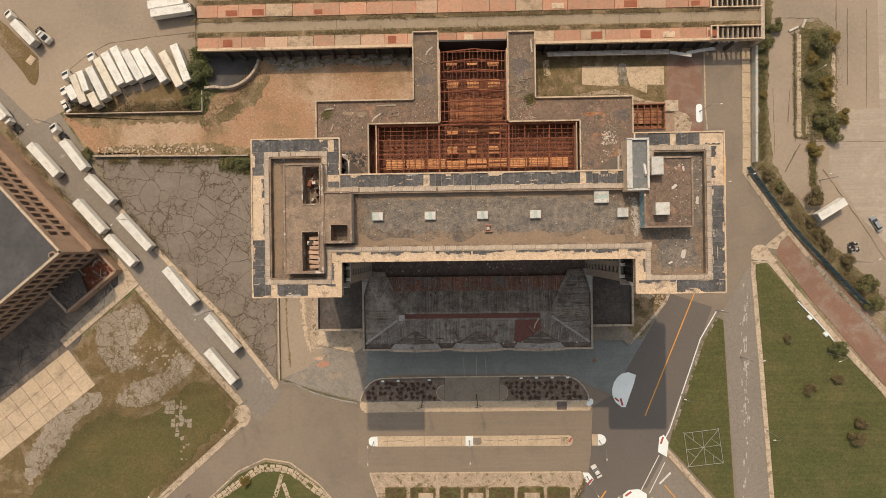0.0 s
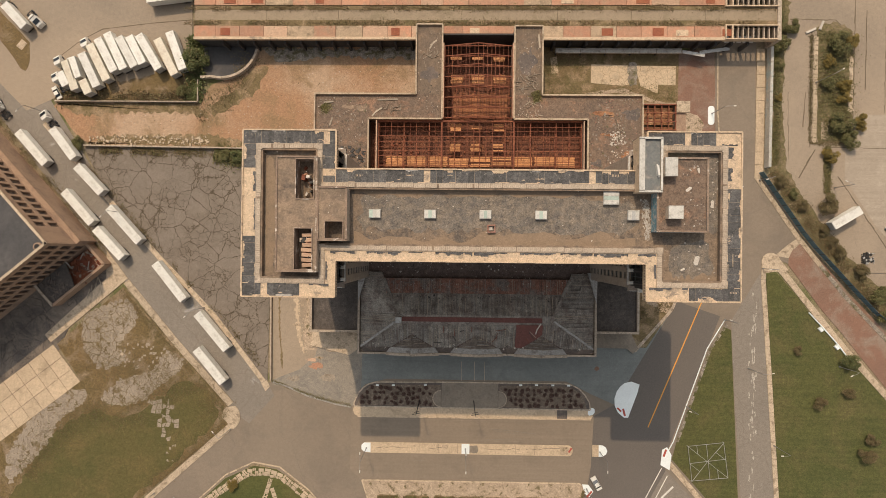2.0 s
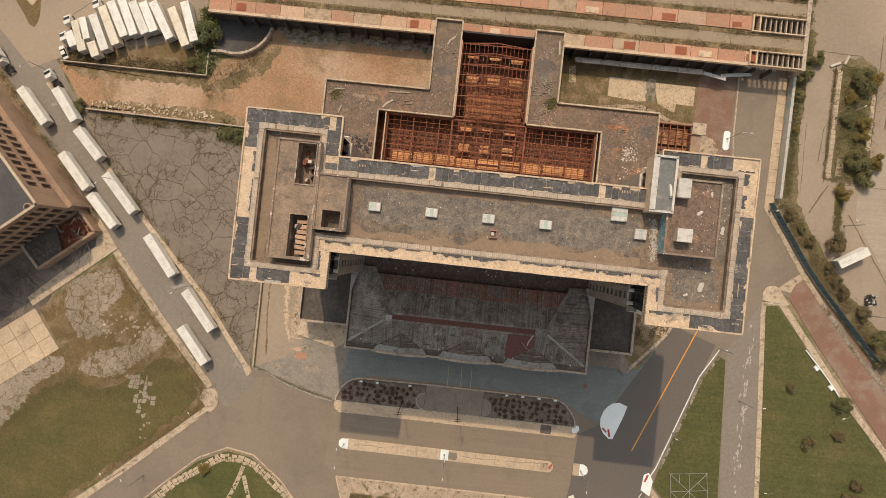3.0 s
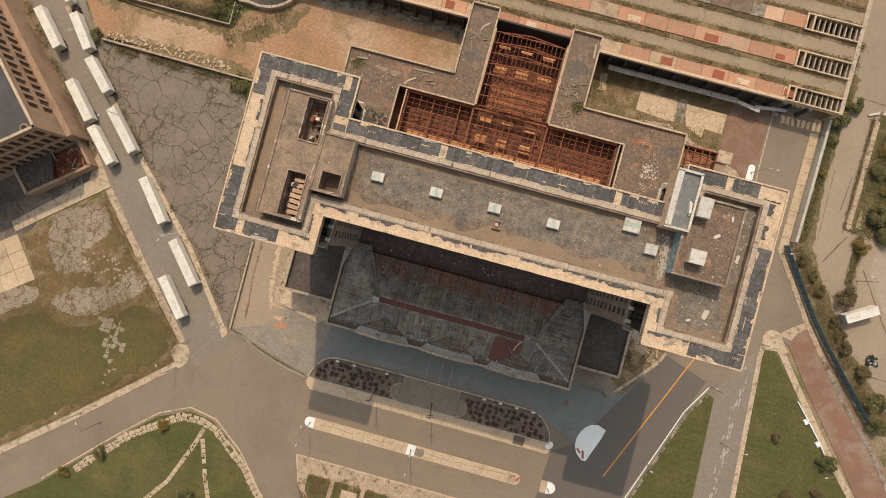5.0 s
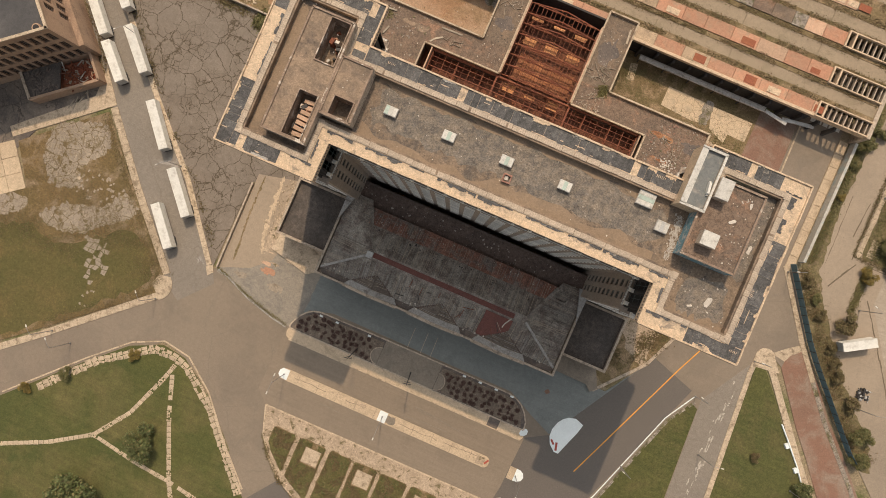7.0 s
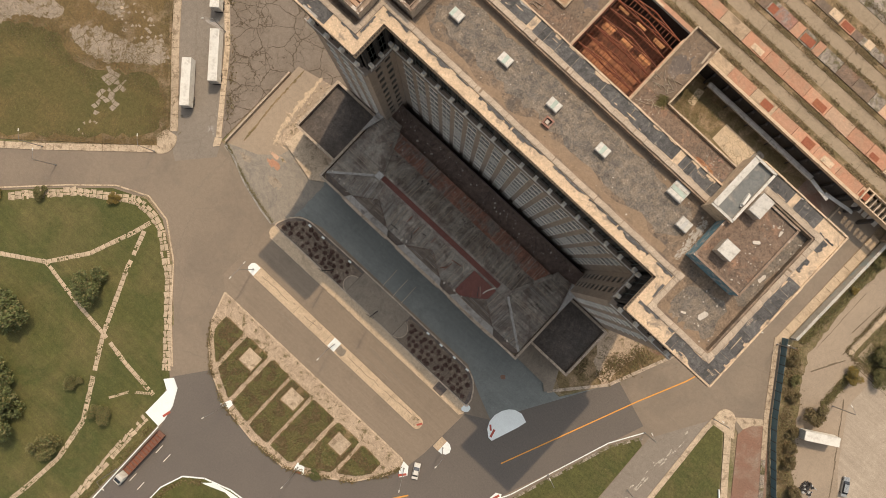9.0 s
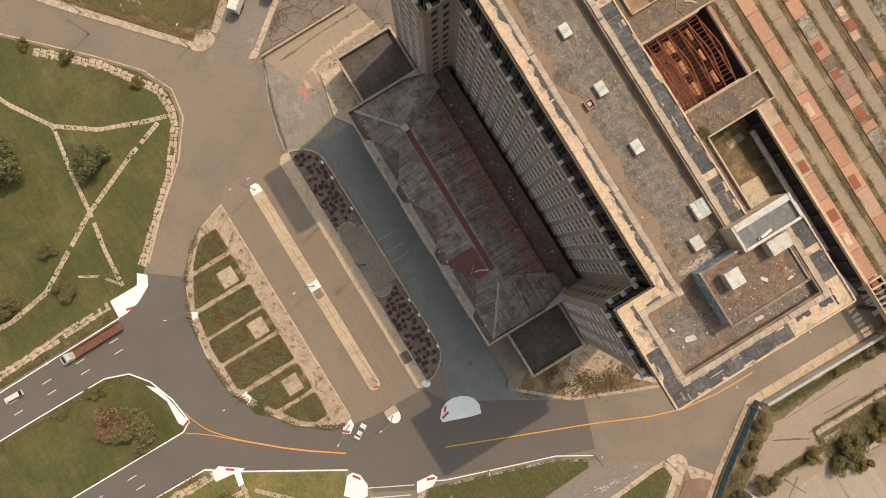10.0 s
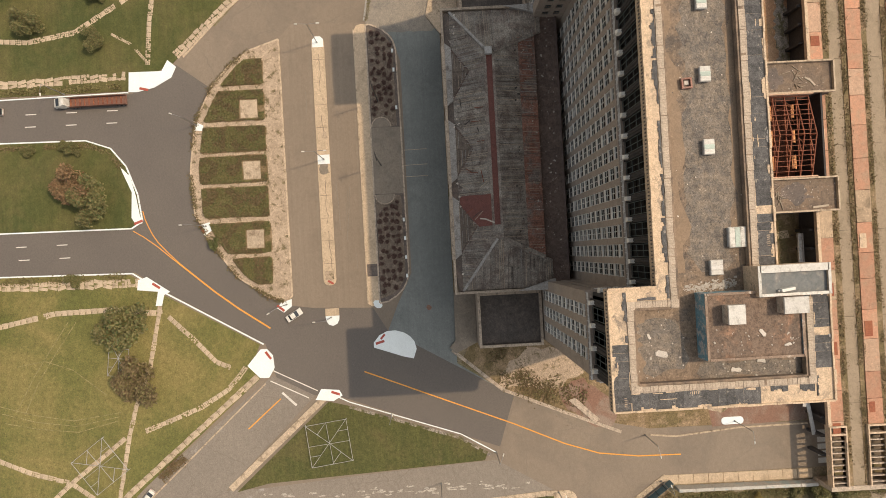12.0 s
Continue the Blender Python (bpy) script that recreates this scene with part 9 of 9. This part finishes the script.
one = lamp_post(9.2, (1,), "tall grey street lamp with one arm")
two = lamp_post(12.4, (1, -1), "tall grey street lamp with two arms")
for i, (x, y, a) in enumerate(((-107.4, 11.2, 225), (-81, -19.1, 225), (-72.1, -58, 130), (-96.6, -79, 130), (84.4, -20.8, 160), (96.1, -4.6, 180), (82.2, 19.6, 10), (79.8, 44.1, 0), (72.7, -48.2, 160),
                               (45.8, -63.1, 270), (41.7, -74.8, 300), (19.6, -95.2, 270), (-7.6, -96.4, 250), (94.8, 23.2, 200), (-90.1, -80.2, 130), (-17.6, -131, 0), (-134, 43.5, 225), (91.9, -36, 10),
                               (112, 54, 30), (127.5, -5.5, 20), (118, 21, 160), (100, -60, 180), (120, -35, 200))):
    m = pose(x, y, 0.02 if i in (6, 17) else 0.15, 0, 0, a)
    if i == 0:
        one.matrix_basis = m
    else:
        copy_thing(one, m)
for i, (x, y) in enumerate(((3.3, -62.9), (-28.2, -63.1))):
    m = pose(x, y, 0.15, 0, 0, 90)
    if i == 0:
        two.matrix_basis = m
    else:
        copy_thing(two, m)
# two wooden signal poles whose shadows cross the front street
for x in (-11.4, 5.8):
    t = thing("utility_pole", "tall thin dark pole with short cross arms by the street", "utility pole", (x, -47.6, 0.2), 0.2, "poles by the front street")
    b = bmesh.new()
    tube(b, (0, 0, 0), (0, 0, 17.0), 0.16, 0.09, 8)
    part("pole", b, "iron", t)
    b = bmesh.new()
    box(b, -1.2, 1.2, -0.07, 0.07, 15.4, 15.55)
    box(b, -0.8, 0.8, -0.07, 0.07, 13.4, 13.55)
    part("cross_arm", b, "iron", t)


# ---- fence and trees ----
fence = thing("fence", "long teal sheet-metal fence beside the street", "fence")
for k, (x, y, a, d) in enumerate(stepped([(94.6, 25.6), (107.6, 7.0), (111.7, 2.0), (118.7, -5.6), (124.0, -11.4), (130.1, -17.9), (133.4, -20.6)], 2.6)):
    b = bmesh.new()
    line = []
    for q in range(8):
        xx = -d / 2 + 0.04 + (d - 0.08) * q / 8
        line += [(xx, 0.0), (xx + d * 0.06, -0.07)]
    line.append((d / 2 - 0.04, 0.0))
    prism(b, line + [(x_, y_ + 0.03) for x_, y_ in line[::-1]], 0.15, 3.0)
    o = part("panel", b, "teal", fence)
    o.matrix_basis = pose(x, y, 0, 0, 0, math.degrees(a))
    b = bmesh.new()
    box(b, -0.08, 0.08, -0.08, 0.08, 0, 3.1)
    o = part("post", b, "iron", fence)
    o.matrix_basis = pose(x + math.cos(a) * d / 2, y + math.sin(a) * d / 2, 0, 0, 0, math.degrees(a))
kerb("kerb_fence", [(93.6, 24.6), (106.6, 5.8), (114, -3.5)], 1.5, 0, 0.15, "concrete", "pale broken kerb along the fence", step=2.4)
kerb("kerb_fence_low", [(114, -3.5), (121.6, -13), (136, -28), (180, -88)], 1.3, 0, 0.15, "rubble", "weedy stone edge along the brick street", step=1.6)
slab("apron_fence", [(99.8, -0.5), (103.6, 2.8), (107.5, 5.6), (108.7, 4.3), (105.2, 1.2), (104.1, -1.2)], 0.05, "concrete", "pale concrete apron at the brick street", "pavement", 0.1)


def weeds(name, label, pts, width, n, size, height, mats, seed, z=0.0, patchy=0.0):
    """A ragged band of weeds along a line: small leaves in drifts."""
    rnd = random.Random(seed)
    runs = stepped(pts, 0.8)
    b = bmesh.new()
    k = 0
    while k < n:
        k += 1
        x, y, a, d = rnd.choice(runs)
        u, v = rnd.uniform(-0.6, 0.6), rnd.gauss(0, width / 2.6)
        px_, py_ = x + u * math.cos(a) - v * math.sin(a), y + u * math.sin(a) + v * math.cos(a)
        g_ = noise.noise(Vector((px_ * 0.22, py_ * 0.22, seed)))
        if g_ < patchy - 0.4 * rnd.random():
            continue
        s = size * rnd.uniform(0.5, 1.4)
        zz = z + rnd.uniform(0.05, 1) * height * max(0.15, 0.5 + g_)
        e = Euler((rnd.uniform(-1, 1), rnd.uniform(-1, 1), rnd.uniform(0, 6.3))).to_matrix()
        b.faces.new([b.verts.new(Vector((px_, py_, zz)) + e @ Vector(c)) for c in ((-s, -s * 0.55, 0), (s, -s * 0.55, 0), (s, s * 0.55, 0), (-s, s * 0.55, 0))]).material_index = rnd.randrange(len(mats)) if rnd.random() < 0.4 else 0
    return tagged(part(name, b, mats), label, "weeds", kind="stuff")


DRY = ("weed_brown", "olive_leaf", "brown_leaf")
for y in (69.6, 74.4, 80.0, 85.3, 90.6, 95.6, 100.5, 107, 112):
    weeds("track_weeds", "dry weeds along the track bed", [(-85, y), (96, y)], 1.5, 7000, 0.14, 0.5, DRY, int(y), 7.25, 0.02)
weeds("hedge_weeds", "green hedge along the truck yard", [(-130, 48.2), (-84, 48.4)], 3.0, 6000, 0.2, 0.8, ("weed_brown", "olive_leaf", "brown_leaf"), 91, 0, -0.3)
weeds("hedge_weeds", "tall weeds at the corner of the truck yard", [(-84.6, 47), (-84.4, 68)], 3.2, 4200, 0.28, 2.6, ("leaf", "olive_leaf"), 92, 0, -0.3)
weeds("wall_weeds", "green weeds along the low wall", [(-116, 31.2), (-68, 30.6)], 1.8, 3400, 0.2, 0.8, ("weed_brown", "olive_leaf"), 93, 0, 0.0)
weeds("wall_weeds", "thick green weeds below the tower", [(-78, 30.4), (-66, 28.5)], 4.0, 3600, 0.22, 1.4, ("olive_leaf", "leaf"), 94, 0, -0.4)
weeds("verge_weeds", "dry weeds along the parking lot", [(-61.5, -38), (-77.5, -20), (-96, -1), (-114, 19.5), (-124, 31)], 1.6, 2200, 0.16, 0.5, ("weed_brown", "olive_leaf"), 95, 0.1, 0.1)
weeds("verge_weeds", "dry weeds along the warehouse dock", [(-112.5, -2), (-128, 16), (-150, 42)], 2.6, 2400, 0.15, 0.4, ("weed_brown", "olive_leaf"), 96, 0.05, 0.0)
weeds("fence_weeds", "scrubby weeds behind the fence", [(99, 26), (110.6, 9), (125.5, -10), (137, -20)], 4.2, 9000, 0.13, 0.6, ("weed_brown", "olive_leaf", "brown_leaf"), 97, 0.05, -0.05)
weeds("fence_weeds", "scrubby weeds beside the street wall", [(99.4, 28), (99.8, 64), (101, 90)], 2.3, 9000, 0.14, 1.0, ("olive_leaf", "weed_brown", "leaf"), 98, 0, -0.2)
slab("scrub_strip", wiggle([(112.2, 71.6), (118, 73), (123.2, 70.8), (123.4, 44), (123.2, 34.8), (112.4, 35)], 0.5, 1.2, 25), 0.06, "scrub", "overgrown strip of scrub between two yards", "ground", 0.1)
slab("scrub_strip", wiggle([(114.6, 34), (117.0, 34), (116.6, 19), (115.0, 19)], 0.4, 1.2, 26), 0.062, "scrub", "narrow overgrown joint in the yard", "ground", 0.1)
slab("scrub_strip", wiggle([(97.8, 27), (99, 45), (98.6, 80), (104, 80), (102.6, 66), (101.8, 45), (103, 28), (108, 18.5), (121, 1), (136, -14), (139, -22), (133, -21), (120, -7), (107, 9.5)], 0.5, 1.4, 27), 0.058, "scrub", "overgrown strip behind the fence and wall", "ground", 0.1)
weeds("yard_weeds", "band of olive scrub in the east yard", [(118, 36), (117.8, 70)], 7.0, 16000, 0.13, 0.7, ("olive_leaf", "weed_brown", "leaf"), 99, 0.05, -0.25)
weeds("yard_weeds", "weeds along a yard joint", [(110.6, 69), (110.3, 35), (124, 34.4)], 0.9, 2600, 0.12, 0.4, ("weed_brown", "olive_leaf"), 113, 0.04, -0.2)
weeds("yard_weeds", "weeds along a yard joint", [(115.9, 34), (115.8, 19)], 1.6, 2400, 0.13, 0.5, ("olive_leaf", "weed_brown"), 114, 0.04, -0.3)
weeds("street_weeds", "brown weeds beside the cross street", [(81, -104), (86, -110.5)], 1.8, 900, 0.16, 0.5, ("weed_brown", "brown_leaf"), 115, 0.13, -0.3)
weeds("court_weeds", "weeds in the rear court", [(27, 50), (68, 50)], 5.0, 3000, 0.13, 0.25, ("olive_leaf", "weed_brown"), 100, 0.04, -0.05)
weeds("court_weeds", "weeds in the rear court", [(26, 58), (40, 58)], 5.0, 2400, 0.13, 0.25, ("olive_leaf", "weed_brown"), 101, 0.04, -0.05)
weeds("yard_weeds", "dry weeds at the edge of the dirt yard", [(-66, 62), (-72, 50), (-84, 42)], 6.0, 2600, 0.15, 0.35, ("weed_brown", "olive_leaf"), 102, 0.04, -0.05)
weeds("court_weeds", "thin weeds along the forecourt edging", [(-58.6, -42.2), (-47.4, -46.3), (-38, -48.8), (-33.6, -49.6)], 0.8, 900, 0.12, 0.3, ("olive_leaf", "weed_brown"), 116, 0.03, -0.2)
weeds("side_weeds", "dry weeds beside the tower", [(57, -20), (66, -14), (72, 4)], 5.0, 3200, 0.2, 0.5, ("weed_brown", "olive_leaf"), 103, 0.04, 0.0)
weeds("kerb_weeds", "weeds along the boulevard sidewalk", [(-18.8, -116), (-18.4, -170)], 1.2, 2400, 0.2, 0.6, ("olive_leaf", "weed_brown"), 104, 0.13, 0.05)
weeds("kerb_weeds", "weeds along the lower sidewalk", [(32, -117), (31.6, -170)], 1.2, 2400, 0.2, 0.6, ("olive_leaf", "weed_brown"), 105, 0.13, 0.05)
weeds("kerb_weeds", "weeds round the half-moon plaza", moon[1:-1], 1.0, 2600, 0.18, 0.5, ("weed_brown", "olive_leaf"), 106, 0.15, -0.1)
weeds("kerb_weeds", "weeds inside the median kerb", [(-3.8, -160), (-3.6, -126), (-1.6, -120), (3, -117)], 1.0, 1600, 0.18, 0.4, ("weed_brown", "olive_leaf"), 107, 0.13, 0.0)
weeds("roof_weeds", "small weeds growing on the flat roof", [(22.5, 47), (23.5, 44)], 2.0, 700, 0.16, 0.5, ("olive_leaf",), 108, 13.3, -0.3)
weeds("roof_weeds", "small weeds growing on the flat roof", [(-40, 43), (-38.5, 41)], 2.0, 700, 0.16, 0.6, ("olive_leaf",), 109, 13.3, -0.3)

weeds("plot_weeds", "low brown weeds at the edge of the grass", [(-139, -74), (-127.9, -58.7), (-116.2, -52.6), (-105.7, -54.4), (-98.2, -50.3), (-86.2, -41.6), (-79.5, -46.5), (-76, -55)], 7.5, 16000, 0.11, 0.1, ("weed_brown", "olive_leaf", "leaf"), 110, 0.12, -0.2)
weeds("plot_weeds", "low weeds over the old slabs", [(-120, -34), (-104, -42), (-92, -38)], 12.0, 7000, 0.1, 0.12, ("weed_brown", "olive_leaf"), 111, 0.12, -0.05)
weeds("plot_weeds", "low weeds inside the kerb of the vacant lot", [(-108, -14), (-74, -51), (-75, -57), (-100, -78)], 2.6, 5000, 0.12, 0.2, ("weed_brown", "olive_leaf"), 112, 0.12, -0.15)

CROWNS = {}


def crown(kind, mats, variant):
    """Leaf clumps on several boughs, with gaps between."""
    key = (kind, variant)
    if key not in CROWNS:
        rnd = random.Random(variant * 31 + len(kind) * 7)
        b = bmesh.new()
        boughs = []
        for k in range(13):
            a = k * 2.4 + rnd.uniform(-0.4, 0.4)
            r = rnd.uniform(0.15, 0.72)
            boughs.append((math.cos(a) * r, math.sin(a) * r, rnd.uniform(0.45, 1.25) - r * 0.35, rnd.uniform(0.22, 0.36)))
        for k in range(5200):
            bx, by, bz, br = rnd.choice(boughs)
            d = Vector((rnd.gauss(0, 1), rnd.gauss(0, 1), rnd.gauss(0.1, 0.85))).normalized() * br * rnd.uniform(0.45, 1.12)
            s = rnd.uniform(0.02, 0.046)
            e = Euler((rnd.uniform(-1, 1), rnd.uniform(-1, 1), rnd.uniform(0, 6.3))).to_matrix()
            p = Vector((bx, by, bz)) + d
            b.faces.new([b.verts.new(p + e @ Vector(c)) for c in ((-s, -s * 0.6, 0), (s, -s * 0.6, 0), (s, s * 0.6, 0), (-s, s * 0.6, 0))]).material_index = 0 if rnd.random() < 0.75 else 1
        CROWNS[key] = part("crown", b, mats), boughs
        return CROWNS[key][0], boughs, True
    return (*CROWNS[key], False)


def tree(x, y, r, kind, variant, label, z=0.1):
    mats = {"green": ("leaf", "olive_leaf"), "olive": ("olive_leaf", "leaf"), "yellow": ("yellow_leaf", "olive_leaf"), "brown": ("weed_brown", "olive_leaf"), "rusty": ("brown_leaf", "weed_brown")}[kind]
    t = thing("tree", label, "tree", (x, y, z), x * 1.7)
    base, boughs, fresh = crown(kind, mats, variant)
    if fresh:
        base.parent = t
        c = base
    else:
        c = again(base, t, Matrix(), "crown")
    c.matrix_basis = Matrix.Diagonal((r * 1.22, r * 1.22, r, 1))
    b = bmesh.new()
    h = 0.55 * r
    tube(b, (0, 0, 0), (0.04 * r, 0, h), 0.07 * r, 0.05 * r, 8)
    for bx, by, bz, br in boughs[:8]:
        tube(b, (0.04 * r, 0, h * 0.9), (bx * r * 0.85, by * r * 0.85, bz * r * 0.9), 0.03 * r, 0.012 * r, 6)
    part("trunk", b, "bark", t)
    return t


for i, (x, y, r, kind, z) in enumerate((
        (-57.4, -97.1, 4.8, "green", 0.12), (-71.2, -119, 7.4, "green", 0.12), (-43, -121, 2.3, "olive", 0.12), (-31.1, -121.4, 3.0, "olive", 0.12), (-87, -88.5, 1.9, "olive", 0.12),
        (-71, -75.6, 1.8, "yellow", 0.12), (-96.6, -97, 1.8, "yellow", 0.12), (-52, -140, 6.5, "green", 0.12), (-62, -134, 6.0, "green", 0.12), (-36, -139, 4.0, "olive", 0.12), (-98, -131, 6.5, "green", 0.12),
        (8.0, -129, 5.4, "rusty", 0.13), (11.6, -124.2, 5.6, "olive", 0.13), (-2.4, -140.7, 1.7, "olive", 0.13), (-2.4, -129.1, 2.1, "olive", 0.13), (-4, -131.5, 1.4, "olive", 0.13),
        (44.3, -116.9, 6.4, "olive", 0.13), (59.7, -114.8, 6.0, "brown", 0.13), (39.4, -154.4, 6.0, "green", 0.13), (32.2, -130, 2.0, "olive", 0.13), (24.5, -92.8, 1.5, "green", 0.14),
        (113.4, -46, 2.0, "brown", 0.13), (122.4, -33.4, 2.6, "green", 0.13), (129.2, -57.6, 2.0, "brown", 0.13), (122.3, -43.2, 1.8, "brown", 0.13), (106.5, -29.9, 1.4, "brown", 0.13), (128, -62, 2.4, "brown", 0.13),
        (117.7, 65.8, 3.3, "olive", 0.03), (122.2, 66.6, 2.4, "yellow", 0.03), (115.8, 60.4, 1.9, "yellow", 0.03), (114.8, 53.2, 2.0, "olive", 0.03), (120.2, 52.8, 2.2, "yellow", 0.03), (120.1, 48.6, 2.0, "yellow", 0.03), (118.2, 40.5, 3.4, "olive", 0.03), (124.8, 41.3, 2.6, "yellow", 0.03), (121.4, 35.9, 2.8, "olive", 0.03),
        (115.8, 30.6, 2.5, "yellow", 0.03), (115.6, 15.2, 3.2, "brown", 0.03), (100.4, 70.8, 2.2, "olive", 0.03), (104.4, 70.7, 2.2, "olive", 0.03), (100.7, 65.3, 2.5, "olive", 0.03), (99.7, 59.0, 1.6, "olive", 0.03), (100.1, 49.0, 1.3, "yellow", 0.03), (101.0, 22.7, 1.7, "brown", 0.03), (105.1, 19.0, 1.5, "olive", 0.03),
        (108.1, 15.0, 1.7, "brown", 0.03), (114.2, 7.6, 1.6, "brown", 0.03), (119.5, 0.7, 2.0, "brown", 0.03), (125.6, -5.2, 2.2, "brown", 0.03), (131.7, -12.1, 3.0, "olive", 0.03), (133.7, -19.3, 2.7, "olive", 0.03), (117.0, 4.4, 1.6, "brown", 0.03),
        (-84.2, 59, 4.0, "green", 0.03), (-70, 29.2, 2.4, "green", 0.03), (-74.6, 30, 1.8, "olive", 0.03), (-122.5, 33.5, 2.0, "olive", 0.03), (-88, 50, 2.0, "olive", 0.03))):
    words = {"green": "leafy green tree with a rounded uneven crown", "olive": "olive-green tree with a loose crown", "yellow": "small yellowing tree with a thin crown", "brown": "browning broad tree with a gappy crown", "rusty": "rust-brown autumn tree with a gappy crown"}[kind]
    tree(x, y, r, kind, i % 2, words, z)
